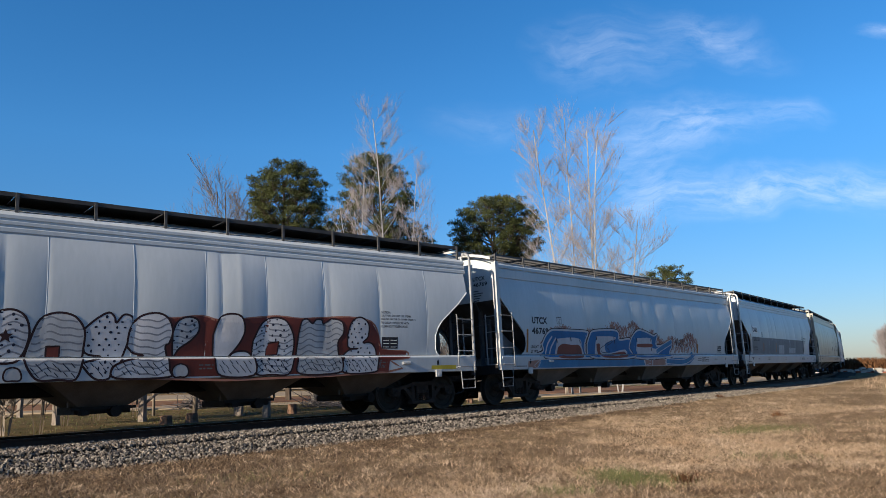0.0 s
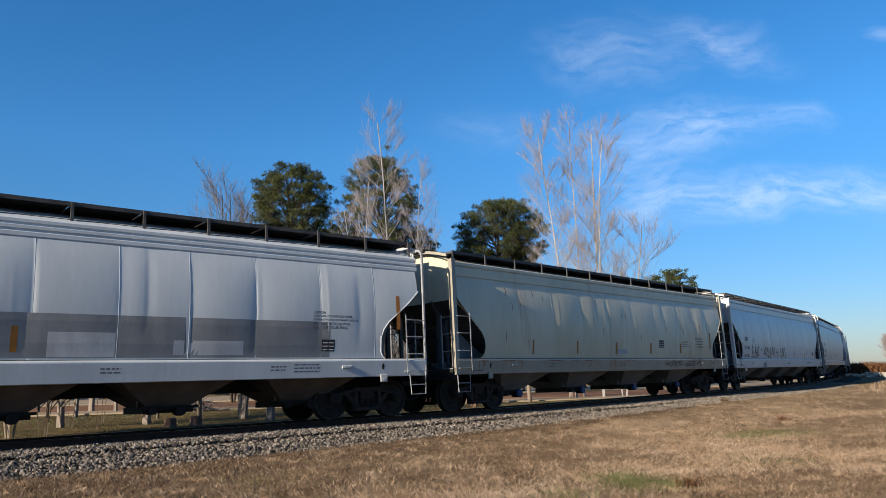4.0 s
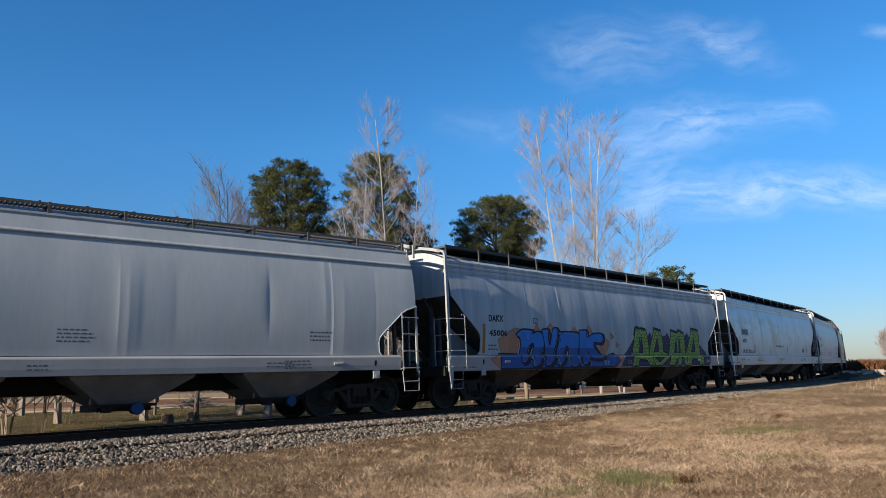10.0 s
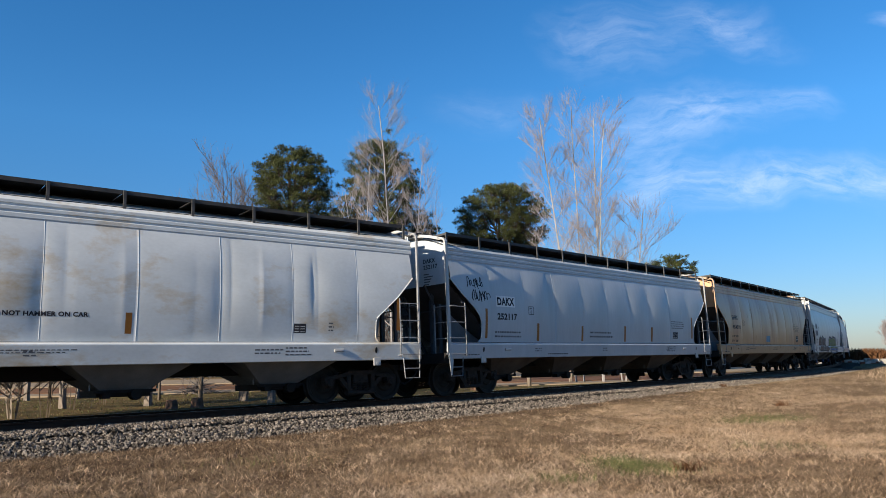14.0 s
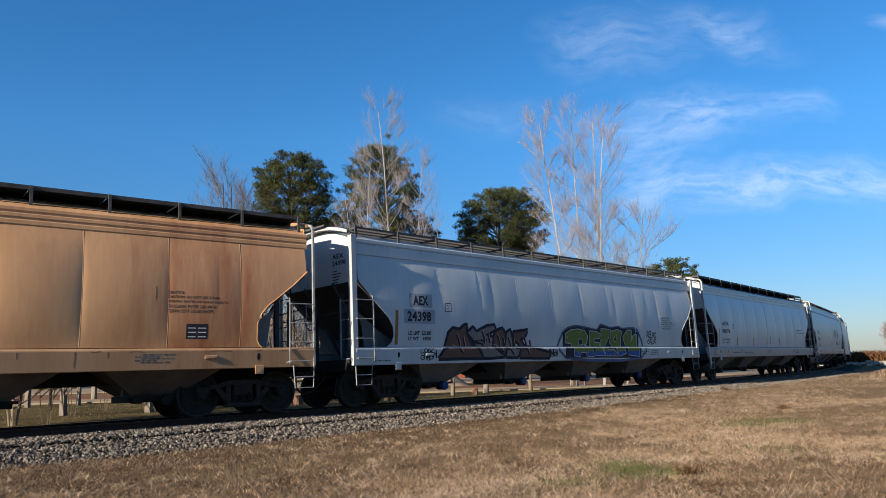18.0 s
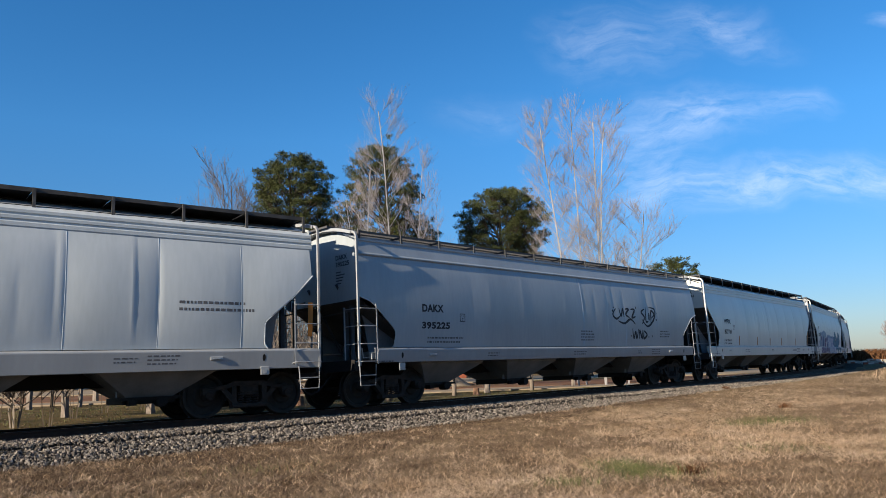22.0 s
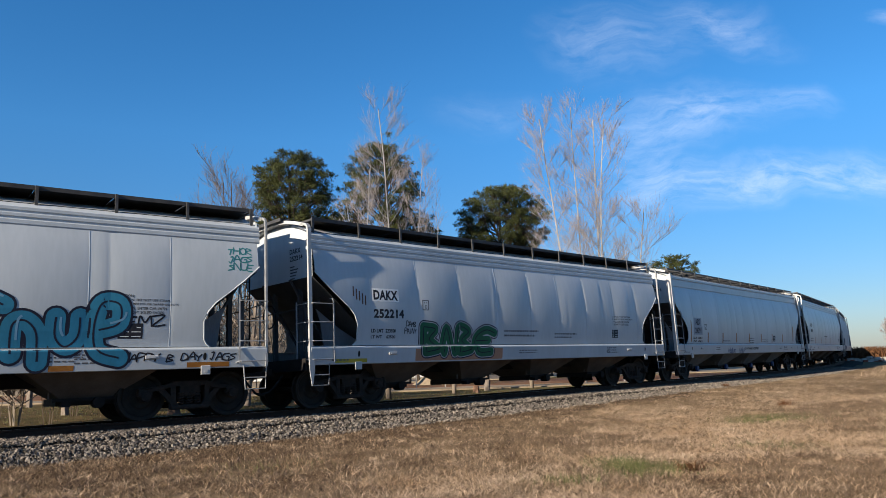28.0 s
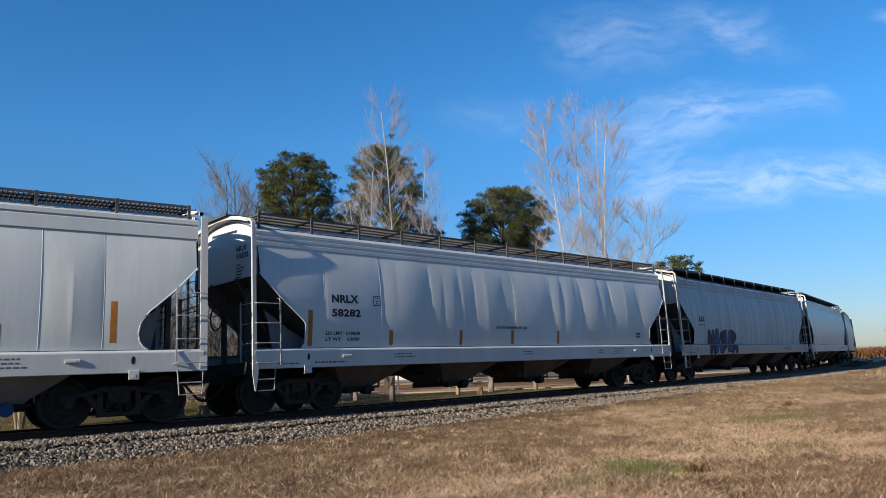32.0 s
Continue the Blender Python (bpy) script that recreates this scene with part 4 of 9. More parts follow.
def flat_colour(rgb, name):
    """A sprayed or stencilled colour, slightly uneven."""
    if name not in PAINTED:
        PAINTED[name] = material(name, tuple(c * 0.56 for c in rgb), tuple(min(1, c * 0.79) for c in rgb), 3.0, 0.6, 0, 0, 25, (1, 1, 0.4))
    return PAINTED[name]


def split_at_ledge(verts, faces):
    """Cuts faces that run across the ledge between side sheet and sill, so that each piece lies on one of them."""
    verts, out = [tuple(map(float, p)) for p in verts], []

    def cut(ring, level, keep_up):
        left = []
        for (xa, za), (xb, zb) in zip(ring, ring[1:] + ring[:1]):
            ia, ib = (za >= level) == keep_up, (zb >= level) == keep_up
            if ia:
                left.append((xa, za))
            if ia != ib:
                left.append((xa + (xb - xa) * (level - za) / (zb - za), level))
        return left

    for f in faces:
        zs = [verts[i][1] for i in f]
        if min(zs) >= 1.408 or max(zs) <= 1.33:
            out.append(f)
            continue
        for low, high in ((1.408, 9.0), (1.33, 1.352), (1.352, 1.374), (0.0, 1.33)):
            ring = cut(cut([verts[i] for i in f], low, True), high, False)
            if len(ring) > 2:
                out.append(tuple(range(len(verts), len(verts) + len(ring))))
                verts += ring
    return verts, out


def fine_faces(verts, faces, reach=0.14):
    """Splits faces until they are small enough to follow the curved side, and along the side's bends."""
    verts, out = list(verts), []
    stack = [[verts[i] for i in f] for f in faces]
    for level in SIDE_Z[1:-1]:
        cut = []
        for ring in stack:
            if min(p[1] for p in ring) < level - 1e-4 and max(p[1] for p in ring) > level + 1e-4:
                for up in (True, False):
                    left = []
                    for (xa, za), (xb, zb) in zip(ring, ring[1:] + ring[:1]):
                        ia, ib = (za >= level) == up, (zb >= level) == up
                        if ia:
                            left.append((xa, za))
                        if ia != ib:
                            left.append((xa + (xb - xa) * (level - za) / (zb - za), level))
                    if len(left) > 2:
                        cut.append(left)
            else:
                cut.append(ring)
        stack = cut
    index, pts = {}, []
    while stack:
        ring = stack.pop()
        n = len(ring)
        if max(p[0] for p in ring) - min(p[0] for p in ring) > reach:
            level, left, right = (max(p[0] for p in ring) + min(p[0] for p in ring)) / 2, [], []
            for (xa, za), (xb, zb) in zip(ring, ring[1:] + ring[:1]):
                (right if xa >= level else left).append((xa, za))
                if (xa >= level) != (xb >= level):
                    m = (level, za + (zb - za) * (level - xa) / (xb - xa))
                    left.append(m)
                    right.append(m)
            for piece in (left, right):
                if len(piece) > 2:
                    stack.append(piece)
            continue
        face = []
        for p in ring:
            if p not in index:
                index[p] = len(pts)
                pts.append(p)
            if not face or face[-1] != index[p]:
                face.append(index[p])
        if len(set(face)) > 2 and len(set(face)) == len(face):
            out.append(tuple(face))
    return pts, out


def lay(spec, car, verts, faces, name, mat, lift, label=""):
    """Puts flat shapes given in (d, z) on the car's near side as one thin coat."""
    L, h = spec["length"], spec["length"] / 2
    verts, faces = split_at_ledge(verts, faces)
    verts, faces = fine_faces(verts, faces)
    v = []
    for d, z in verts:
        y = skin(spec, d, z) if z > 1.405 else sill_face(z)
        v.append((d - h, -y - 0.001 - 0.13 * lift, z))
    me = bpy.data.meshes.new(name)
    me.from_pydata(v, [], faces)
    me.materials.append(mat)
    me.update()
    return part(name, me, None, car, label)


def grid_of(x0, x1, z0, z1, res=0.22):
    nx, nz = max(1, math.ceil((x1 - x0) / res)), max(1, math.ceil((z1 - z0) / res))
    zs = sorted(set([z0 + (z1 - z0) * j / nz for j in range(nz + 1)] + [z for z in (1.24, 1.27, 1.33, 1.375, 1.405) if z0 < z < z1]))
    nz = len(zs) - 1
    v = [(x0 + (x1 - x0) * i / nx, z) for z in zs for i in range(nx + 1)]
    f = [(j * (nx + 1) + i, j * (nx + 1) + i + 1, (j + 1) * (nx + 1) + i + 1, (j + 1) * (nx + 1) + i) for j in range(nz) for i in range(nx)]
    return v, f


def patch(spec, car, name, x0, x1, z0, z1, mat, lift=0.006, label=""):
    v, f = grid_of(x0, x1, z0, z1)
    return lay(spec, car, v, f, name, mat, lift, label)


def letters(text, bold=0.0, spacing=1.0):
    """Corners and faces of a line of text, scaled to the unit square."""
    cu = bpy.data.curves.new("letters", "FONT")
    cu.body, cu.offset, cu.space_character, cu.resolution_u = text, bold, spacing, 3
    ob = bpy.data.objects.new("letters", cu)
    me = bpy.data.meshes.new_from_object(ob)
    v = np.array([p.co[:2] for p in me.vertices])
    f = [tuple(p.vertices) for p in me.polygons]
    bpy.data.objects.remove(ob)
    bpy.data.curves.remove(cu)
    bpy.data.meshes.remove(me)
    return v, f


def stencil(spec, car, text, x0, x1, z0, z1, mat, bold=0.042, lift=0.016, name="lettering", wave=0.0):
    v, f = letters(text, bold, 1.06)
    lo, hi = v.min(0), v.max(0)
    u = (v - lo) / (hi - lo)
    pts = []
    for a, b in u:
        w = wave * math.sin(a * 9 + spec["seed"])
        pts.append((x0 + (x1 - x0) * a + wave * 0.4 * b, z0 + (z1 - z0) * (b + w * (0.5 - b))))
    return lay(spec, car, pts, f, name, mat, lift)


def small_print(spec, car, x0, x1, z0, z1, n, mat):
    """Lines of print too small to read, as bars."""
    rnd = random.Random(spec["seed"] * 31 + int(x0 * 10))
    v, f = [], []
    step = (z1 - z0) / n
    for k in range(n):
        x, end = x0, x1 - rnd.uniform(0, 0.25) * (x1 - x0)
        while x < end:
            w = rnd.uniform(0.03, 0.12)
            a, b = z1 - (k + 0.72) * step, z1 - (k + 0.32) * step
            i = len(v)
            v += [(x, a), (min(end, x + w), a), (min(end, x + w), b), (x, b)]
            f.append((i, i + 1, i + 2, i + 3))
            x += w + 0.03
    ob = lay(spec, car, v, f, "small_print", M["soft_ink"], 0.009)
    ob["kind"] = "stuff"
    return ob


def frame_mark(spec, car, x0, x1, z0, z1, mat):
    t = 0.018
    v, f = [], []
    for a, b, c, d in ((x0, x1, z0, z0 + t), (x0, x1, z1 - t, z1), (x0, x0 + t, z0 + t, z1 - t), (x1 - t, x1, z0 + t, z1 - t)):
        i = len(v)
        v += [(a, c), (b, c), (b, d), (a, d)]
        f.append((i, i + 1, i + 2, i + 3))
    lay(spec, car, v, f, "plate_mark", mat, 0.009)
    zc = (z1 - z0)
    stencil(spec, car, "C", x0 + (x1 - x0) * 0.36, x0 + (x1 - x0) * 0.64, z0 + zc * 0.15, z0 + zc * 0.5, mat)
    small_print(spec, car, x0 + 0.05, x1 - 0.03, z0 + zc * 0.62, z0 + zc * 0.85, 1, mat)


def data_box(spec, car, x0, x1, z0, z1):
    patch(spec, car, "data_box", x0, x1, z0, z1, M["black_paint"], 0.007)
    v, f = [], []
    for a, b in ((0.08, 0.44), (0.54, 0.92)):
        for c, d in ((0.12, 0.3), (0.42, 0.6), (0.7, 0.86)):
            i = len(v)
            v += [(x0 + (x1 - x0) * p, z0 + (z1 - z0) * q) for p, q in ((a, c), (b, c), (b, c + 0.05), (a, c + 0.05))]
            f.append((i, i + 1, i + 2, i + 3))
    lay(spec, car, v, f, "data_lines", M["white_paint"], 0.012)


def ribbon(pts, wide):
    """A brush stroke of that width along points in (d, z)."""
    v, f = [], []
    n = len(pts)
    for i in range(n):
        a, b = pts[max(0, i - 1)], pts[min(n - 1, i + 1)]
        dx, dz = b[0] - a[0], b[1] - a[1]
        k = wide / 2 / (math.hypot(dx, dz) or 1)
        v += [(pts[i][0] - dz * k, pts[i][1] + dx * k), (pts[i][0] + dz * k, pts[i][1] - dx * k)]
        if i:
            f.append((2 * i - 2, 2 * i - 1, 2 * i + 1, 2 * i))
    return v, f


def scrawl(spec, car, x0, x1, z0, z1, mat, wide=0.035, turns=None, name="tag"):
    """A looping spray-can tag."""
    rnd = random.Random(spec["seed"] * 17 + int(x0 * 100))
    zc, hz = (z0 + z1) / 2, (z1 - z0) / 2
    n = turns or max(3, int((x1 - x0) / max(0.10, hz * 0.75)))
    w = (x1 - x0) / n
    amp = [rnd.uniform(0.45, 0.95) for _ in range(n + 2)]
    mid = [rnd.uniform(-0.25, 0.25) for _ in range(n + 2)]
    loop = [rnd.choice((0.25, 0.55, 0.8)) * rnd.choice((1, 1, -1)) for _ in range(n + 2)]
    pts = []
    for i in range(n * 18 + 1):
        t = i / 18
        k, u = int(t), t - int(t)
        e = u * u * (3 - 2 * u)
        a, m, g = (p[k] + (p[k + 1] - p[k]) * e for p in (amp, mid, loop))
        ang = 2 * math.pi * t
        pts.append((x0 + w * (t * 0.94 + 0.03) + g * w * 0.5 * math.sin(ang), zc + hz * (m * 0.6 - a * math.cos(ang) * (0.75 + 0.25 * math.sin(ang * 0.5)))))
    lines = [pts]
    for _ in range(n):
        x = rnd.uniform(x0, x1)
        p, q = rnd.uniform(0.2, 1.0), rnd.uniform(-1.0, -0.1)
        lines.append([(x + 0.3 * w * (j / 5) ** 2 - 0.1 * w, zc + hz * (p + (q - p) * j / 5)) for j in range(6)])
    allv, allf = [], []
    for st in lines:
        v, f = ribbon(st, wide)
        allf += [tuple(i + len(allv) for i in q) for q in f]
        allv += v
    return lay(spec, car, allv, allf, name, mat, 0.012)


def fan(outline, lay_rings=4):
    """Fills a closed outline with rings, so that the coat can follow the side's curve."""
    cx, cz = sum(p[0] for p in outline) / len(outline), sum(p[1] for p in outline) / len(outline)
    n, v, f = len(outline), [(cx, cz)], []
    for r in range(1, lay_rings + 1):
        k = r / lay_rings
        v += [(cx + (x - cx) * k, cz + (z - cz) * k) for x, z in outline]
    for j in range(n):
        f.append((0, 1 + j, 1 + (j + 1) % n))
        for r in range(lay_rings - 1):
            a, b = 1 + r * n, 1 + (r + 1) * n
            f.append((a + j, b + j, b + (j + 1) % n, a + (j + 1) % n))
    return v, f


def blob(cx, cz, w, h, rnd, bumps=0.1, square=3.0, n=36):
    """A lumpy rounded outline."""
    ph = [rnd.uniform(0, 6.3) for _ in range(4)]
    out = []
    for i in range(n):
        t = 2 * math.pi * i / n
        c, s = math.cos(t), math.sin(t)
        r = (abs(c) ** square + abs(s) ** square) ** (-1 / square)
        r *= 1 + bumps * (math.sin(2 * t + ph[0]) + 0.7 * math.sin(3 * t + ph[1]) + 0.5 * math.sin(5 * t + ph[2]))
        out.append((cx + w * r * c, cz + h * r * s))
    return out


def coat(spec, car, shapes, name, mat, lift, label=""):
    """Several filled outlines in one coat of paint."""
    allv, allf = [], []
    for o in shapes:
        v, f = fan(o)
        allf += [tuple(i + len(allv) for i in q) for q in f]
        allv += v
    return lay(spec, car, allv, allf, name, mat, lift, label)


def strokes(spec, car, lines, wide, name, mat, lift):
    allv, allf = [], []
    for st in lines:
        v, f = ribbon(st, wide)
        allf += [tuple(i + len(allv) for i in q) for q in f]
        allv += v
    return lay(spec, car, allv, allf, name, mat, lift)


GLYPHS = {"C": ".9,.9 .3,.95 .05,.4 .4,0 .9,.15", "X": "0,1 .9,0|0,0 .9,1", "A": "0,0 .45,1 .9,0|.15,.4 .8,.45", "B": "0,0 0,1 .7,.8 .1,.5 .8,.25 0,0", "D": "0,0 .05,1 .8,.6 .7,.15 0,0", "E": ".9,1 .1,.9 .1,.1 .9,0|.1,.5 .7,.55",
          "G": ".9,.9 .2,.8 .1,.2 .8,.05 .85,.5 .5,.5", "I": ".4,0 .5,1", "J": ".2,.2 .5,0 .7,1 .3,.95", "L": ".1,1 0,0 .9,.1", "M": "0,0 .15,1 .45,.4 .8,1 .9,0",
          "N": "0,0 .1,1 .8,0 .9,1", "P": "0,0 .1,1 .9,.8 .1,.45", "R": "0,0 .1,1 .8,.8 .1,.5 .9,0", "S": ".9,.95 .1,.8 .8,.4 0,0", "H": "0,0 .1,1|.8,0 .9,1|.1,.5 .85,.55", "O": ".5,1 .05,.6 .4,0 .9,.4 .5,1", "K": "0,0 .1,1|.9,1 .1,.5 .9,0", "T": ".45,0 .5,1|0,.9 1,1",
          "U": "0,1 .1,.1 .8,.1 .9,1", "W": "0,1 .2,0 .5,.6 .75,0 1,1", "Y": "0,1 .5,.5 .4,0|.5,.5 1,1", "Z": "0,.9 .9,1 .1,0 1,.1"}


def rounded(pts, k=6):
    """A smooth line through a few points."""
    out, n = [], len(pts)
    for i in range(n - 1):
        p = [pts[max(0, min(n - 1, i + j))] for j in (-1, 0, 1, 2)]
        for m in range(k):
            t = m / k
            out.append(tuple(0.5 * (2 * p[1][c] + (p[2][c] - p[0][c]) * t + (2 * p[0][c] - 5 * p[1][c] + 4 * p[2][c] - p[3][c]) * t * t + (3 * p[1][c] - p[0][c] - 3 * p[2][c] + p[3][c]) * t ** 3) for c in (0, 1)))
    return out + [pts[-1]]


def handstyle(spec, car, text, x0, x1, z0, z1, mat, wide=0.05, lift=0.012, name="tag"):
    """A tag in quick capitals: each letter a few swung strokes, uneven and overlapping."""
    rnd = random.Random(len(text) * 7 + int(x0 * 10))
    w, lines = (x1 - x0) / max(1, len(text)), []
    for i, ch in enumerate(text):
        up, lean, grow = rnd.uniform(-0.12, 0.12), rnd.uniform(-0.1, 0.3), rnd.uniform(1.0, 1.35)
        for st in GLYPHS.get(ch, "").split("|"):
            pts = [tuple(float(c) for c in p.split(",")) for p in st.split()]
            if len(pts) > 1:
                lines.append(rounded([(x0 + w * (i + a * 0.98 * grow + lean * b) + rnd.uniform(-0.04, 0.04) * w, z0 + (z1 - z0) * (b * grow * 0.9 + up)) for a, b in pts]))
    if lines:
        strokes(spec, car, lines, wide, name, mat, lift)


def rust_streaks(spec, car, n, seed):
    """Thin rust runs: along the sill's top edge, down its face, and down the side sheets."""
    rnd, lines = random.Random(seed), []
    for k in range(n):
        d = rnd.uniform(0.8, spec["length"] - 0.8)
        if k % 3 == 0:
            run = rnd.uniform(0.1, 0.5)
            lines.append([(d + run * q, 1.322 - 0.01 * math.sin(q * 5 + k)) for q in (0, 0.33, 0.66, 1)])
        elif k % 3 == 1:
            lines.append([(d, 1.32), (d + 0.01, 1.24), (d, 1.32 - rnd.uniform(0.1, 0.28))])
        else:
            top = rnd.uniform(1.7, 3.5)
            lines.append([(d, top), (d + 0.015, top - 0.12), (d + 0.005, top - rnd.uniform(0.16, 0.3))])
    strokes(spec, car, lines, 0.022, "rust_streak", RUST_STAIN, 0.004)["kind"] = "stuff"


def swoosh(spec, car, x, z, size, lines, wide=0.075):
    """A quick fat-cap tag: swung strokes that swell in the middle and thin out at their ends."""
    for ln in lines:
        pts = rounded([(x + a * size, z + b * size) for a, b in ln], 7)
        v, f, n = [], [], len(pts)
        for i, (px, pz) in enumerate(pts):
            a, b = pts[max(0, i - 1)], pts[min(n - 1, i + 1)]
            dx, dz = b[0] - a[0], b[1] - a[1]
            k = wide * (0.35 + 0.75 * math.sin(math.pi * i / (n - 1)) ** 0.7) / 2 / (math.hypot(dx, dz) or 1)
            v += [(px - dz * k, pz + dx * k), (px + dz * k, pz - dx * k)]
            if i:
                f.append((2 * i - 2, 2 * i - 1, 2 * i + 1, 2 * i))
        lay(spec, car, v, f, "tag_stroke", M["black_paint"], 0.012)


def fat_lines(spec, car, lines, layers, lift=0.014, sharp=False):
    """Swollen letters: the same rounded strokes in coats of shrinking width, with round ends."""
    if sharp:
        lines = [[(a[0] + (b[0] - a[0]) * k / 5, a[1] + (b[1] - a[1]) * k / 5) for k in range(6)] for p in lines for a, b in zip(p, p[1:])]
    else:
        lines = [rounded(p, 7) for p in lines]
    for k, (wide, mat, name) in enumerate(layers):
        ends = [[(p[0] + wide / 2 * math.cos(t), p[1] + wide / 2 * math.sin(t)) for t in np.linspace(0, 2 * math.pi, 17)[:-1]] for ln in lines for p in (ln[0], ln[-1])]
        coat(spec, car, ends, name, mat, lift + 0.006 * k)
        strokes(spec, car, lines, wide, name, mat, lift + 0.006 * k + 0.0015)


def sill_marks(spec, car):
    """Jacking holes, lifting lugs and lines of small print along the sill."""
    L, rnd = spec["length"], random.Random(spec["seed"] + 90)
    for d in (1.32, L - 1.32):
        oval = [(d + 0.035 * math.cos(a), 1.2 + 0.075 * math.sin(a)) for a in np.linspace(0, 2 * math.pi, 13)[:-1]]
        coat(spec, car, [oval], "jacking_hole", M["steel_dark"], 0.012)
    for d in (2.35, L - 2.35):
        y = sill_face(1.2)
        lug = Shape().box(-0.12, 0.12, -y - 0.03, -y + 0.01, 1.165, 1.235, 0.012).box(-0.07, 0.07, -y - 0.036, -y - 0.028, 1.185, 1.215)
        place("lifting_lug", kept(("lug", spec["trim"].name), lambda: lug.mesh("lifting_lug", spec["trim"])), car, d - L / 2)
    small_print(spec, car, L - 3.7, L - 3.0, 1.08, 1.3, 3, None)
    small_print(spec, car, 0.55, 1.15, 1.03, 1.1, 1, None)
    for k in range(3):
        d = L * (0.24 + 0.25 * k) + rnd.uniform(-0.4, 0.4)
        small_print(spec, car, d, d + rnd.uniform(0.2, 0.9), 1.12, 1.26, 2, None)


def block_tag(spec, car, text, x0, x1, z0, z1, fills, line, wide=0.24, inner=None, lift=0.014):
    """Heavy sprayed letters with dark outlines, leaning into one another."""
    rnd = random.Random(len(text) + int(x0 * 10))
    w = (x1 - x0) / len(text)
    for i, ch in enumerate(text):
        lean, up = rnd.uniform(-0.05, 0.2), rnd.uniform(-0.06, 0.06)
        lines = [[tuple(float(c) for c in p.split(",")) for p in st.split()] for st in GLYPHS[ch].split("|")]
        lines = [[(x0 + w * (i + 0.1 + a * 0.82 + lean * (b - 0.5)), z0 + wide / 2 + (z1 - z0 - wide) * (b + up)) for a, b in p] for p in lines]
        layers = [(wide + 0.09, line, "graffiti_outline"), (wide, fills[i % len(fills)], "graffiti_fill")]
        fat_lines(spec, car, lines, layers, lift + 0.004 * (i % 2), True)
        if inner:
            strokes(spec, car, [[(x - wide * 0.28, z + wide * 0.2) for x, z in p] for p in lines], 0.03, "graffiti_highlight", inner, lift + 0.016)


def flat_shape(spec, car, outline, name, mat, lift):
    """Any closed outline as one coat of paint."""
    tris = tessellate_polygon([[Vector((x, z, 0)) for x, z in outline]])
    return lay(spec, car, outline, [tuple(t) for t in tris], name, mat, lift)


def edge_line(spec, car, outline, wide, name, mat, lift, soft=0):
    """A sprayed line round a closed outline; soft: rounds the corners."""
    ring = outline + outline[:2]
    if soft:
        ring = rounded(outline + outline[:1], soft) + [outline[0]]
    else:
        ring = [(a[0] + (b[0] - a[0]) * k / 3, a[1] + (b[1] - a[1]) * k / 3) for a, b in zip(ring, ring[1:]) for k in range(3)]
    return strokes(spec, car, [ring], wide, name, mat, lift)


def letter(spec, car, outline, fill, line, lift, gaps=(), gap_mat=None, wide=0.05, soft=0):
    """One sprayed letter: a filled outline, its counters, and the line round all of them."""
    shape = rounded(outline + outline[:1], soft)[:-1] if soft else outline
    flat_shape(spec, car, shape, "graffiti_fill", fill, lift)
    edge_line(spec, car, outline, wide, "graffiti_outline", line, lift + 0.012, soft)
    for g in gaps:
        flat_shape(spec, car, g, "graffiti_gap", gap_mat or line, lift + 0.008)
        edge_line(spec, car, g, wide * 0.8, "graffiti_outline", line, lift + 0.012)


def inside(outline, x, z):
    hit = False
    for (xa, za), (xb, zb) in zip(outline, outline[1:] + outline[:1]):
        if (za > z) != (zb > z) and x < xa + (xb - xa) * (z - za) / (zb - za):
            hit = not hit
    return hit


def below(outline, level):
    """The part of an outline under a level."""
    left = []
    for (xa, za), (xb, zb) in zip(outline, outline[1:] + outline[:1]):
        if za < level:
            left.append((xa, za))
        if (za < level) != (zb < level):
            left.append((xa + (xb - xa) * (level - za) / (zb - za), level))
    return left


def spread_in(outline, step, rnd, gaps=()):
    """Places in rows inside an outline, off its counters."""
    xs, zs = [q[0] for q in outline], [q[1] for q in outline]
    out, z, k = [], max(zs) - step * 0.4, 0
    while z > min(zs):
        x = min(xs) + (k % 2) * step * 0.6
        while x < max(xs):
            a, b = x + rnd.uniform(-0.2, 0.2) * step, z + rnd.uniform(-0.15, 0.15) * step
            if inside(outline, a, b) and inside(outline, a + step * 0.5, b) and not any(inside(g, a, b) for g in gaps):
                out.append((a, b))
            x += step * 1.25
        z -= step * 0.72
        k += 1
    return out


def dots(spec, car, places, size, name, mat, lift, rnd):
    coat(spec, car, [blob(x, z, size * rnd.uniform(0.5, 1.2), size * rnd.uniform(0.5, 1.2), rnd, 0.03, 2, 8) for x, z in places], name, mat, lift)["kind"] = "stuff"


def waves_in(outline, step, tall, rnd, gaps=()):
    """Wavy lines across an outline."""
    xs, zs = [q[0] for q in outline], [q[1] for q in outline]
    lines, z, ph = [], max(zs) - step, rnd.uniform(0, 6)
    while z > min(zs):
        run, x = [], min(xs)
        while x < max(xs):
            zz = z + tall * math.sin((x - min(xs)) * 9 + ph) + tall * 0.6 * math.sin((x - min(xs)) * 17 + ph * 2)
            if inside(outline, x, zz) and not any(inside(g, x, zz) for g in gaps):
                run.append((x, zz))
            else:
                if len(run) > 2:
                    lines.append(run)
                run = []
            x += 0.035
        if len(run) > 2:
            lines.append(run)
        z -= step
    return lines


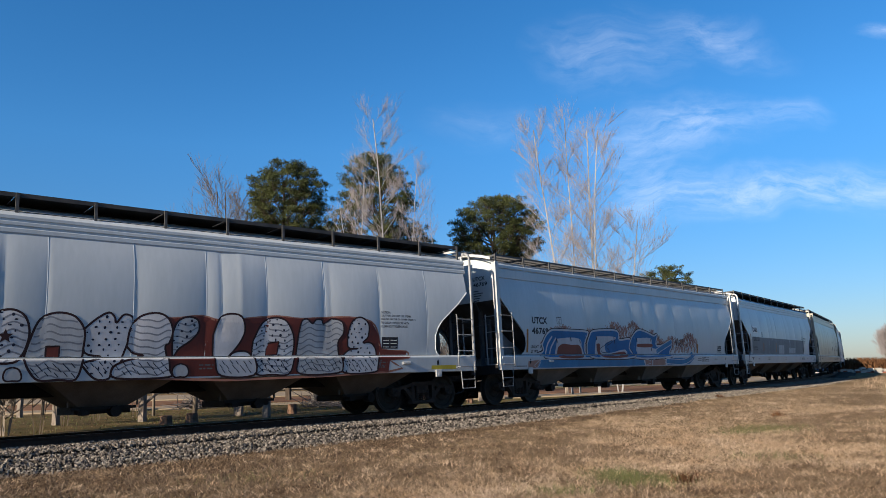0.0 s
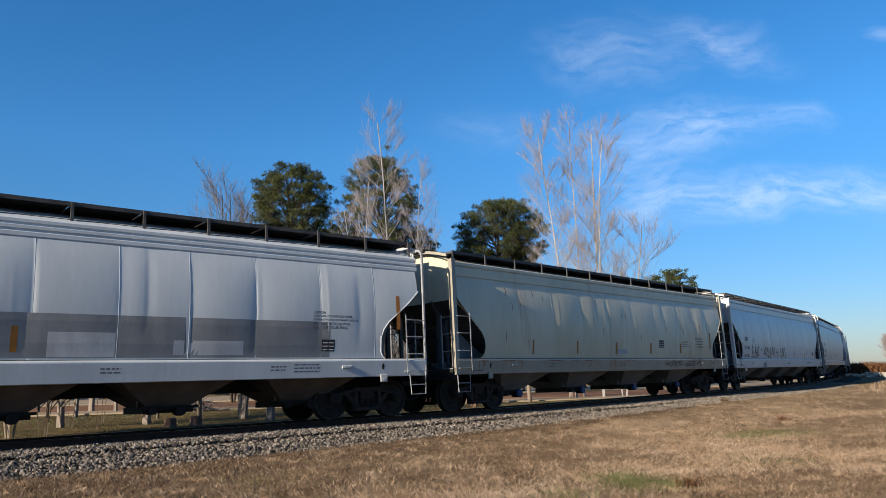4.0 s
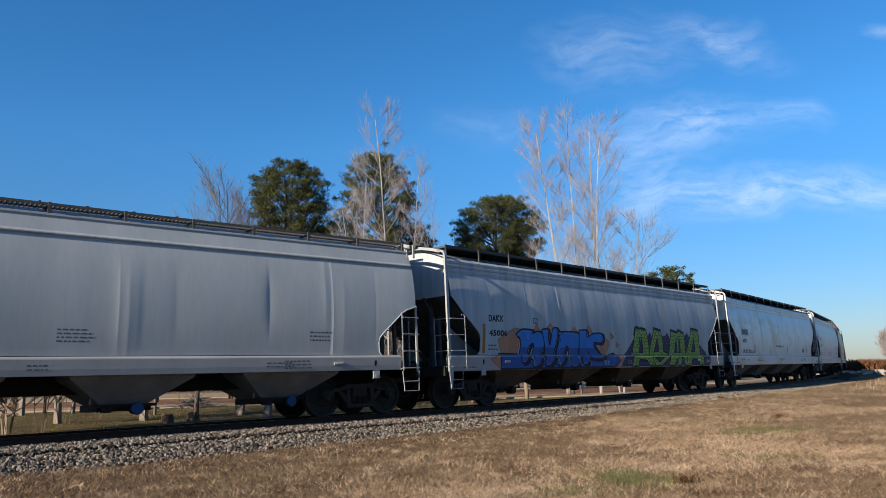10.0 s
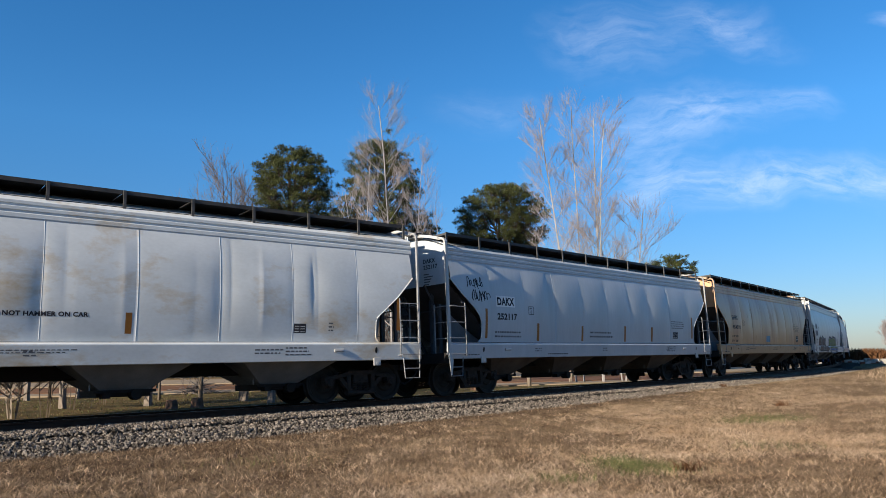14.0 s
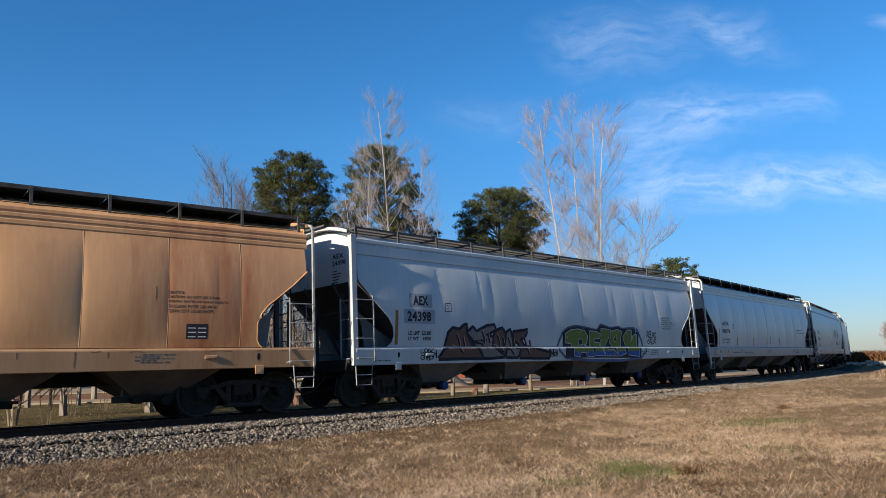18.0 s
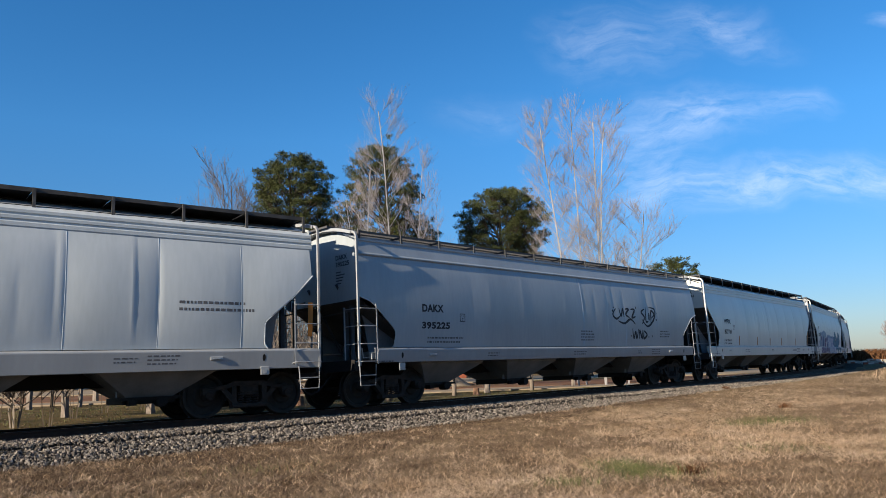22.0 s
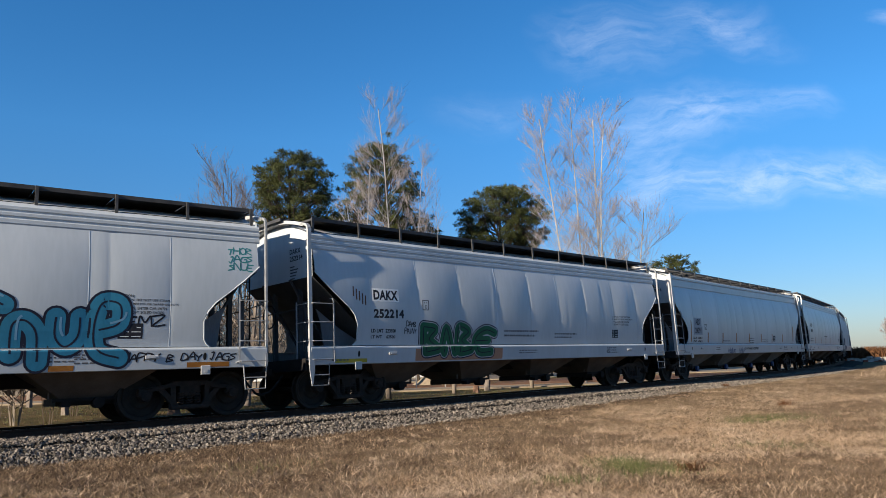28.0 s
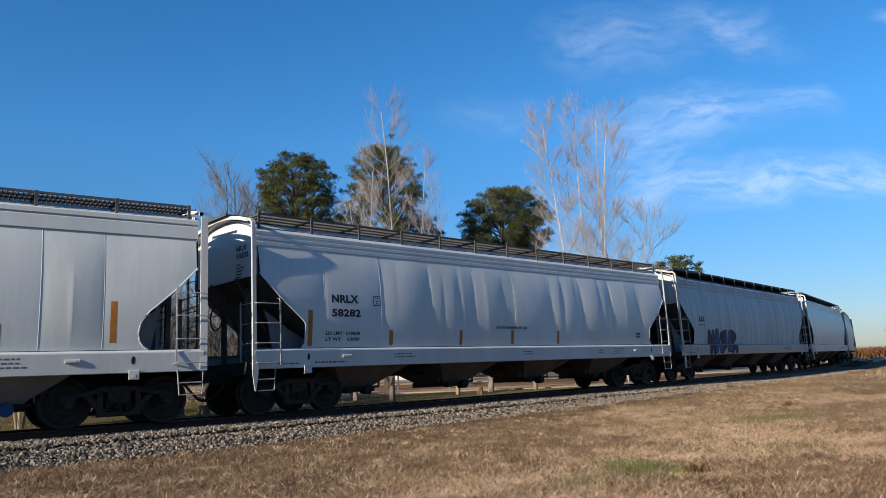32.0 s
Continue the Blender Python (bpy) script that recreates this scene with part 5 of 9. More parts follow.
def notice(spec, car, lines, x0, x1, z1, size, mat=None):
    """Stencilled lines of a notice, flush left."""
    longest = max(len(t) for t in lines)
    for k, text in enumerate(lines):
        z = z1 - (k + 1) * size * 1.42
        stencil(spec, car, text, x0, x0 + (x1 - x0) * len(text) / longest, z, z + size, mat or M["black_paint"], 0.015, 0.01, "notice_line")


CLEAN_SHOES = ["CAUTION: DO NOT USE STEAM,", "BOILING WATER OR SHARP OBJECTS", "TO CLEAN. ENTER CAR WITH", "CLEAN SOFT SOLED SHOES."]


# ---- what is painted on each car ----
INK, RED_INK = M["black_paint"], flat_colour((0.22, 0.07, 0.05), "faded_red_print")
WHITE = M["white_paint"]


def marks_a(spec, car):
    notice(spec, car, ["CAUTION:"] + CLEAN_SHOES, 12.22, 13.3, 2.5, 0.06)
    data_box(spec, car, 12.25, 12.74, 1.56, 1.84)
    patch(spec, car, "reflector", 13.77, 14.62, 1.03, 1.13, YELLOW, 0.008, "yellow reflector")
    patch(spec, car, "reflector", 6.28, 6.65, 1.00, 1.10, M["orange"], 0.008, "faded orange reflector")
    patch(spec, car, "reflector", 8.63, 9.04, 0.99, 1.08, M["orange"], 0.008, "faded orange reflector")
    patch(spec, car, "reflector", 11.03, 11.43, 1.02, 1.11, M["orange"], 0.008, "faded orange reflector")


def marks_b(spec, car):
    stencil(spec, car, "UTCX", 1.54, 2.31, 2.31, 2.52, INK)
    stencil(spec, car, "46769", 1.52, 2.36, 2.00, 2.20, INK)
    frame_mark(spec, car, 2.84, 3.09, 2.33, 2.55, INK)
    stencil(spec, car, "LD LMT  197200 LB", 1.47, 2.43, 1.58, 1.67, INK)
    stencil(spec, car, "LT WT    65800 LB", 1.48, 2.44, 1.45, 1.54, INK)
    patch(spec, car, "reflector", 1.25, 1.34, 1.46, 2.14, M["orange"], 0.008, "faded orange reflector")
    patch(spec, car, "reflector", 3.64, 3.76, 1.44, 1.84, M["orange"], 0.008, "faded orange reflector")
    patch(spec, car, "reflector", 6.10, 6.21, 1.44, 1.84, M["orange"], 0.008, "faded orange reflector")
    patch(spec, car, "reflector", 8.19, 8.30, 1.44, 1.84, M["orange"], 0.008, "faded orange reflector")
    patch(spec, car, "reflector", 10.35, 10.47, 1.44, 1.84, M["orange"], 0.008, "faded orange reflector")
    patch(spec, car, "reflector", 12.82, 12.94, 1.44, 1.82, M["orange"], 0.008, "faded orange reflector")
    data_box(spec, car, 14.87, 15.27, 1.48, 1.74)


def marks_c(spec, car):
    patch(spec, car, "white_panel", 1.82, 2.69, 2.43, 2.74, WHITE)
    stencil(spec, car, "DAKX", 1.86, 2.65, 2.47, 2.70, INK)
    stencil(spec, car, "252133", 1.85, 2.85, 2.05, 2.25, INK)
    stencil(spec, car, "LD LMT  223300", 1.80, 2.51, 1.71, 1.78, INK)
    stencil(spec, car, "LT WT    63000", 1.80, 2.51, 1.60, 1.67, INK)
    frame_mark(spec, car, 3.34, 3.52, 2.25, 2.48, INK)
    patch(spec, car, "repainted_band", 1.59, 12.44, 1.43, 2.23, DARK_GREY, 0.004, "darker grey overpainted band")
    patch(spec, car, "repainted_panel", 6.60, 7.76, 1.45, 1.90, PALE_GREY)
    patch(spec, car, "repainted_panel", 8.86, 10.33, 1.48, 1.77, PALE_GREY)
    notice(spec, car, ["CAUTION:"] + CLEAN_SHOES, 12.0, 13.2, 2.5, 0.06)
    data_box(spec, car, 12.23, 12.57, 1.56, 1.83)
    patch(spec, car, "reflector", 1.33, 1.44, 1.49, 2.37, M["orange"], 0.008, "faded orange reflector")
    patch(spec, car, "reflector", 3.56, 3.68, 1.56, 1.95, M["orange"], 0.008, "faded orange reflector")
    patch(spec, car, "reflector", 6.02, 6.13, 1.54, 1.99, M["orange"], 0.008, "faded orange reflector")
    patch(spec, car, "reflector", 14.33, 14.44, 2.10, 2.93, M["orange"], 0.008, "faded orange reflector")
    small_print(spec, car, 1.10, 1.67, 1.22, 1.28, 1, INK)


def marks_d(spec, car):
    patch(spec, car, "reflector", 3.34, 3.42, 1.51, 1.94, M["orange"], 0.008, "faded orange reflector")
    patch(spec, car, "reflector", 5.66, 5.75, 1.53, 1.94, M["orange"], 0.008, "faded orange reflector")
    patch(spec, car, "reflector", 8.01, 8.13, 1.53, 1.93, M["orange"], 0.008, "faded orange reflector")
    patch(spec, car, "reflector", 10.40, 10.51, 1.56, 1.94, M["orange"], 0.008, "faded orange reflector")
    patch(spec, car, "reflector", 12.76, 12.88, 1.58, 1.96, M["orange"], 0.008, "faded orange reflector")
    patch(spec, car, "reflector", 15.39, 15.50, 1.77, 2.43, M["orange"], 0.008, "faded orange reflector")
    data_box(spec, car, 11.08, 11.47, 1.78, 2.05)
    small_print(spec, car, 12.93, 13.51, 1.80, 2.06, 3, INK)
    small_print(spec, car, 14.12, 14.83, 1.79, 2.22, 4, INK)
    handstyle(spec, car, "MHGRESO", 11.3, 12.75, 1.1, 1.27, INK, 0.026)
    handstyle(spec, car, "NEWS", 12.9, 13.5, 1.1, 1.2, INK, 0.02)
    handstyle(spec, car, "LOSE", 13.65, 14.4, 1.14, 1.36, INK, 0.026)
    rust_streaks(spec, car, 70, 8)
    patch(spec, car, "repainted_panel", 8.07, 8.80, 1.55, 1.70, PALE_GREY)


def marks_e(spec, car):
    stencil(spec, car, "AEX", 1.63, 2.13, 2.19, 2.38, INK)
    stencil(spec, car, "23146", 1.54, 2.30, 1.80, 1.98, INK)
    stencil(spec, car, "LD LMT  222000", 1.51, 2.22, 1.52, 1.59, INK)
    stencil(spec, car, "LT WT    64000", 1.51, 2.22, 1.45, 1.52, INK)
    frame_mark(spec, car, 2.94, 3.14, 2.15, 2.33, INK)
    patch(spec, car, "reflector", 1.25, 1.34, 1.44, 2.11, M["orange"], 0.008, "faded orange reflector")
    patch(spec, car, "reflector", 3.55, 3.66, 1.44, 1.84, M["orange"], 0.008, "faded orange reflector")
    patch(spec, car, "reflector", 5.83, 5.95, 1.44, 1.84, M["orange"], 0.008, "faded orange reflector")
    patch(spec, car, "reflector", 8.22, 8.33, 1.44, 1.84, M["orange"], 0.008, "faded orange reflector")
    patch(spec, car, "reflector", 10.54, 10.66, 1.44, 1.84, M["orange"], 0.008, "faded orange reflector")
    patch(spec, car, "reflector", 15.52, 15.63, 1.44, 2.04, M["orange"], 0.008, "faded orange reflector")
    patch(spec, car, "reflector", 12.94, 13.08, 1.33, 1.71, YELLOW, 0.008, "yellow reflector")
    data_box(spec, car, 14.84, 15.20, 1.59, 1.84)
    bowl = [(0.32, 0.42), (0.05, 0.36), (0.1, 0.22), (0.36, 0.15), (0.3, -0.04), (-0.12, 0.0)]
    for x in (2.62, 3.12):
        swoosh(spec, car, x, 1.5, 1.0, [bowl, [(0.1, 0.58), (0.12, -0.02)], [(0.22, 0.58), (0.24, -0.04)]], 0.055)
    swoosh(spec, car, 3.62, 1.5, 1.0, [[(0.34, 0.42), (0.05, 0.4), (0.0, 0.08), (0.3, 0.02)], [(0.16, 0.56), (0.16, -0.05)], [(0.5, 0.3), (0.62, 0.33), (0.75, 0.22)]], 0.055)
    swoosh(spec, car, 4.7, 1.44, 1.0, [[(-0.1, 0.0), (0.22, 0.5), (0.3, 0.02)], [(0.0, 0.2), (0.35, 0.22)], [(0.42, 0.02), (0.44, 0.46), (0.62, 0.38), (0.45, 0.26), (0.66, 0.02)], [(0.95, 0.46), (0.72, 0.3), (0.9, 0.22), (0.72, 0.02), (1.0, 0.06)], [(1.05, 0.02), (1.08, 0.5), (1.35, 0.25), (1.05, 0.02)], [(1.4, 0.02), (1.6, 0.52), (1.68, 0.02)], [(1.75, 0.02), (1.78, 0.5), (2.0, 0.36), (1.8, 0.22), (2.08, 0.04)]], 0.055)
    swoosh(spec, car, 6.95, 1.5, 1.0, [[(0.25, 0.4), (0.0, 0.22), (0.2, 0.0), (0.42, 0.2), (0.25, 0.4)], [(0.12, 0.2), (0.34, 0.22)]], 0.04)
    swoosh(spec, car, 7.75, 1.48, 1.0, [[(0.0, 0.5), (0.1, 0.05), (0.28, 0.1), (0.3, 0.5)], [(0.4, 0.0), (0.42, 0.46), (0.6, 0.05), (0.64, 0.5)], [(0.7, 0.0), (0.9, 0.5), (1.0, 0.0), (1.25, 0.2)]], 0.055)
    small_print(spec, car, 13.40, 13.80, 1.60, 2.00, 3, INK)
    scrawl(spec, car, 4.15, 4.81, 0.92, 1.23, DEEP_BLUE, 0.022)


def marks_f(spec, car):
    stencil(spec, car, "DAKX", 1.70, 2.45, 2.29, 2.49, INK)
    stencil(spec, car, "395026", 1.69, 2.69, 1.86, 2.06, INK)
    small_print(spec, car, 1.72, 3.25, 1.51, 1.72, 2, INK)
    frame_mark(spec, car, 3.05, 3.27, 2.05, 2.27, INK)
    scrawl(spec, car, 4.61, 6.90, 1.35, 1.99, FADED_BLUE, 0.022, 4)
    small_print(spec, car, 8.63, 9.30, 1.63, 1.91, 4, INK)
    patch(spec, car, "reflector", 0.63, 1.13, 1.14, 1.26, M["orange"], 0.008, "faded orange reflector")
    small_print(spec, car, 13.79, 14.48, 1.69, 1.95, 3, INK)


def marks_g(spec, car):
    stencil(spec, car, "DAKX", 1.65, 2.29, 2.32, 2.51, INK)
    stencil(spec, car, "45006", 1.66, 2.45, 1.92, 2.09, INK)
    frame_mark(spec, car, 3.70, 3.92, 2.31, 2.48, INK)
    patch(spec, car, "reflector", 1.37, 1.49, 1.44, 2.24, M["orange"], 0.008, "faded orange reflector")
    small_print(spec, car, 1.63, 2.07, 1.50, 1.71, 2, INK)


def marks_h(spec, car):
    patch(spec, car, "repainted_panel", 1.78, 2.79, 2.32, 2.61, BLUE_GREY)
    stencil(spec, car, "OFOX", 1.90, 2.65, 2.37, 2.56, INK)
    stencil(spec, car, "6923", 1.87, 2.41, 1.98, 2.16, INK)
    stencil(spec, car, "LD LMT  198500 LBS  90000 KGS LD", 1.83, 3.30, 1.61, 1.67, INK)
    stencil(spec, car, "LD WT   63100 LBS  31500 KGS NEW 12-78", 1.83, 3.68, 1.51, 1.59, INK)
    frame_mark(spec, car, 3.10, 3.37, 2.20, 2.47, INK)
    patch(spec, car, "reflector", 1.37, 1.46, 1.44, 2.23, M["orange"], 0.008, "faded orange reflector")
    patch(spec, car, "reflector", 3.71, 3.83, 1.52, 1.92, M["orange"], 0.008, "faded orange reflector")
    patch(spec, car, "reflector", 6.57, 6.68, 1.47, 1.87, M["orange"], 0.008, "faded orange reflector")
    patch(spec, car, "reflector", 9.86, 9.98, 1.55, 1.95, M["orange"], 0.008, "faded orange reflector")
    patch(spec, car, "reflector", 16.22, 16.33, 1.68, 2.47, M["orange"], 0.008, "faded orange reflector")
    stencil(spec, car, "DO NOT HAMMER ON CAR", 7.57, 9.20, 1.85, 1.94, INK)
    data_box(spec, car, 13.43, 13.73, 1.59, 1.80)
    small_print(spec, car, 14.31, 14.47, 1.62, 1.86, 3, INK)
    stencil(spec, car, "2 INCH HF COMP SHOES", 1.16, 1.92, 1.20, 1.24, INK)
    small_print(spec, car, 7.81, 9.08, 1.18, 1.27, 2, INK)


def marks_i(spec, car):
    patch(spec, car, "white_panel", 1.96, 2.79, 2.40, 2.71, WHITE)
    stencil(spec, car, "DAKX", 2.00, 2.75, 2.44, 2.67, INK)
    stencil(spec, car, "252117", 1.99, 2.87, 2.03, 2.22, INK)
    small_print(spec, car, 1.90, 3.13, 1.51, 1.75, 2, INK)
    frame_mark(spec, car, 3.43, 3.68, 2.22, 2.46, INK)
    patch(spec, car, "reflector", 1.48, 1.58, 1.51, 2.33, M["orange"], 0.008, "faded orange reflector")
    patch(spec, car, "reflector", 3.83, 3.94, 1.45, 1.97, M["orange"], 0.008, "faded orange reflector")
    patch(spec, car, "reflector", 6.20, 6.31, 1.46, 1.94, M["orange"], 0.008, "faded orange reflector")
    patch(spec, car, "reflector", 8.83, 8.94, 1.45, 1.98, M["orange"], 0.008, "faded orange reflector")
    patch(spec, car, "reflector", 10.72, 10.83, 1.46, 1.98, M["orange"], 0.008, "faded orange reflector")
    patch(spec, car, "reflector", 13.93, 14.04, 1.59, 2.41, M["orange"], 0.008, "faded orange reflector")
    small_print(spec, car, 6.69, 8.24, 1.54, 1.81, 2, INK)
    small_print(spec, car, 12.28, 13.38, 1.94, 2.26, 4, INK)
    data_box(spec, car, 12.39, 12.78, 1.58, 1.82)
    scrawl(spec, car, 0.75, 1.45, 2.85, 3.2, INK, 0.03)
    scrawl(spec, car, 0.95, 1.75, 2.5, 2.85, INK, 0.03)
    small_print(spec, car, 4.27, 5.38, 1.02, 1.11, 1, INK)


def marks_j(spec, car):
    rust_streaks(spec, car, 46, 9)
    stencil(spec, car, "SHPX", 1.86, 2.62, 2.47, 2.67, INK)
    stencil(spec, car, "454593", 1.86, 2.93, 2.06, 2.24, INK)
    stencil(spec, car, "LD LMT  223800", 1.80, 2.57, 1.70, 1.79, INK)
    stencil(spec, car, "LT WT    62200", 1.80, 2.57, 1.50, 1.59, INK)
    frame_mark(spec, car, 3.35, 3.58, 2.25, 2.47, INK)
    patch(spec, car, "repainted_panel", 6.94, 7.59, 1.52, 1.82, SKY_BLUE)
    notice(spec, car, ["CAUTION:"] + CLEAN_SHOES, 12.18, 13.4, 2.55, 0.065)
    data_box(spec, car, 12.56, 13.00, 1.57, 1.87)
    small_print(spec, car, 3.91, 4.92, 1.16, 1.25, 1, INK)


def marks_k(spec, car):
    patch(spec, car, "repainted_panel", 1.75, 2.53, 2.39, 2.74, BLUE_GREY)
    stencil(spec, car, "AEX", 1.87, 2.39, 2.44, 2.69, INK)
    patch(spec, car, "repainted_panel", 1.55, 2.62, 1.98, 2.34, BLUE_GREY)
    stencil(spec, car, "24398", 1.67, 2.48, 2.03, 2.29, INK)
    stencil(spec, car, "LD LMT  221500", 1.71, 2.49, 1.69, 1.80, INK)
    stencil(spec, car, "LT WT    64500", 1.71, 2.49, 1.56, 1.65, INK)
    frame_mark(spec, car, 3.01, 3.24, 2.31, 2.54, INK)
    patch(spec, car, "reflector", 1.26, 1.36, 1.45, 2.29, M["orange"], 0.008, "faded orange reflector")
    scrawl(spec, car, 2.17, 2.61, 1.04, 1.33, INK)
    scrawl(spec, car, 7.34, 7.85, 1.08, 1.33, INK)


def marks_l(spec, car):
    stencil(spec, car, "ACFX", 1.91, 2.68, 2.30, 2.48, INK)
    stencil(spec, car, "98076", 1.89, 2.82, 1.98, 2.16, INK)
    stencil(spec, car, "LD LMT  198400 LBS", 1.87, 2.83, 1.67, 1.75, INK)
    stencil(spec, car, "LT WT    69400 LBS", 1.87, 2.84, 1.55, 1.62, INK)
    frame_mark(spec, car, 3.23, 3.46, 2.20, 2.40, INK)
    patch(spec, car, "reflector", 1.47, 1.55, 1.44, 2.17, M["orange"], 0.008, "faded orange reflector")
    patch(spec, car, "reflector", 3.72, 3.83, 1.44, 1.84, M["orange"], 0.008, "faded orange reflector")
    patch(spec, car, "reflector", 6.10, 6.21, 1.45, 1.85, M["orange"], 0.008, "faded orange reflector")
    patch(spec, car, "reflector", 8.24, 8.35, 1.47, 1.87, M["orange"], 0.008, "faded orange reflector")
    patch(spec, car, "reflector", 10.33, 10.45, 1.46, 1.86, M["orange"], 0.008, "faded orange reflector")
    patch(spec, car, "reflector", 16.63, 16.75, 1.65, 2.40, M["orange"], 0.008, "faded orange reflector")
    small_print(spec, car, 2.92, 3.94, 1.10, 1.20, 1, INK)
    small_print(spec, car, 13.79, 15.46, 2.12, 2.40, 2, INK)
    patch(spec, car, "reflector", 8.75, 8.87, 1.53, 1.93, M["orange"], 0.008, "faded orange reflector")
    small_print(spec, car, 4.50, 6.11, 1.04, 1.19, 2, INK)


def marks_m(spec, car):
    stencil(spec, car, "DAKX", 2.06, 2.83, 2.29, 2.49, INK)
    stencil(spec, car, "395225", 2.05, 3.06, 1.86, 2.04, INK)
    small_print(spec, car, 2.25, 3.72, 1.48, 1.69, 2, INK)
    frame_mark(spec, car, 3.44, 3.64, 2.06, 2.28, INK)
    swoosh(spec, car, 11.2, 2.38, 1.0, [[(0.0, 0.3), (-0.2, 0.1), (0.0, -0.05), (0.25, 0.05)], [(0.2, 0.32), (0.3, 0.05), (0.45, 0.3), (0.5, 0.02)], [(0.6, 0.3), (0.82, 0.3), (0.62, 0.12), (0.85, 0.0)], [(0.95, 0.3), (1.2, 0.28), (1.0, 0.02), (1.25, 0.05)], [(0.1, -0.12), (0.5, -0.2), (0.9, -0.05), (1.2, -0.22)]])
    swoosh(spec, car, 12.75, 2.3, 1.0, [[(0.35, 0.42), (0.1, 0.3), (0.3, 0.12), (0.12, -0.12)], [(0.45, 0.5), (0.4, 0.0), (0.6, -0.02)], [(0.66, 0.3), (0.64, 0.0)], [(0.75, -0.15), (0.8, 0.35), (1.0, 0.25), (0.8, 0.1)], [(0.1, 0.05), (0.5, -0.2), (0.95, 0.05), (1.1, 0.4), (0.7, 0.5)]])
    swoosh(spec, car, 12.2, 1.65, 1.0, [[(0.0, 0.35), (0.08, 0.02), (0.2, 0.25), (0.28, 0.02), (0.4, 0.35)], [(0.46, 0.0), (0.48, 0.3), (0.64, 0.02), (0.68, 0.32)], [(0.76, 0.3), (0.76, 0.02), (0.98, 0.15), (0.76, 0.3)]])
    dots(spec, car, [(11.0, 2.6), (11.07, 2.72), (12.1, 1.75), (13.3, 1.72), (13.55, 1.75), (13.95, 2.6), (13.9, 2.35), (12.5, 2.75)], 0.035, "tag_dots", INK, 0.012, random.Random(2))
    small_print(spec, car, 9.06, 9.92, 1.56, 1.93, 4, INK)
    small_print(spec, car, 14.12, 14.86, 1.69, 1.98, 3, INK)


def marks_n(spec, car):
    stencil(spec, car, "WFRX", 1.98, 2.79, 2.35, 2.55, INK)
    stencil(spec, car, "877741", 1.97, 2.84, 1.91, 2.10, INK)
    stencil(spec, car, "LD LMT  220600 LBS", 1.93, 2.88, 1.60, 1.68, INK)
    stencil(spec, car, "LT WT    65400 LBS", 1.94, 2.89, 1.47, 1.54, INK)
    frame_mark(spec, car, 3.09, 3.31, 2.09, 2.31, INK)
    patch(spec, car, "reflector", 3.83, 3.94, 1.44, 1.84, M["orange"], 0.008, "faded orange reflector")
    patch(spec, car, "reflector", 6.48, 6.59, 1.44, 1.81, M["orange"], 0.008, "faded orange reflector")
    patch(spec, car, "reflector", 8.51, 8.62, 1.44, 1.80, M["orange"], 0.008, "faded orange reflector")
    patch(spec, car, "reflector", 10.51, 10.62, 1.44, 1.80, M["orange"], 0.008, "faded orange reflector")
    patch(spec, car, "reflector", 13.29, 13.40, 1.44, 1.82, M["orange"], 0.008, "faded orange reflector")
    patch(spec, car, "reflector", 15.79, 15.91, 1.47, 2.23, M["orange"], 0.008, "faded orange reflector")


def marks_o(spec, car):
    data_box(spec, car, 12.74, 13.19, 1.56, 1.85)
    patch(spec, car, "reflector", 6.64, 7.17, 0.96, 1.05, M["orange"], 0.008, "faded orange reflector")
    patch(spec, car, "reflector", 9.08, 9.49, 0.97, 1.07, M["orange"], 0.008, "faded orange reflector")
    patch(spec, car, "reflector", 11.59, 12.00, 0.98, 1.08, M["orange"], 0.008, "faded orange reflector")
    patch(spec, car, "reflector", 14.03, 14.89, 0.99, 1.09, M["orange"], 0.008, "faded orange reflector")


def marks_p(spec, car):
    patch(spec, car, "white_panel", 1.78, 2.61, 2.45, 2.77, WHITE)
    stencil(spec, car, "DAKX", 1.82, 2.57, 2.49, 2.73, INK)
    stencil(spec, car, "252214", 1.82, 2.77, 2.05, 2.27, INK)
    stencil(spec, car, "LD LMT  223300", 1.75, 2.51, 1.70, 1.79, INK)
    stencil(spec, car, "LT WT    63500", 1.74, 2.50, 1.56, 1.64, INK)
    frame_mark(spec, car, 3.42, 3.63, 2.28, 2.54, INK)
    small_print(spec, car, 6.58, 8.40, 1.59, 1.85, 2, INK)
    notice(spec, car, CLEAN_SHOES, 12.15, 13.4, 2.36, 0.06)
    data_box(spec, car, 12.10, 12.46, 1.60, 1.87)
    patch(spec, car, "reflector", 0.65, 1.57, 1.00, 1.09, YELLOW, 0.008, "yellow reflector")
    small_print(spec, car, 8.93, 10.09, 1.56, 1.77, 2, INK)


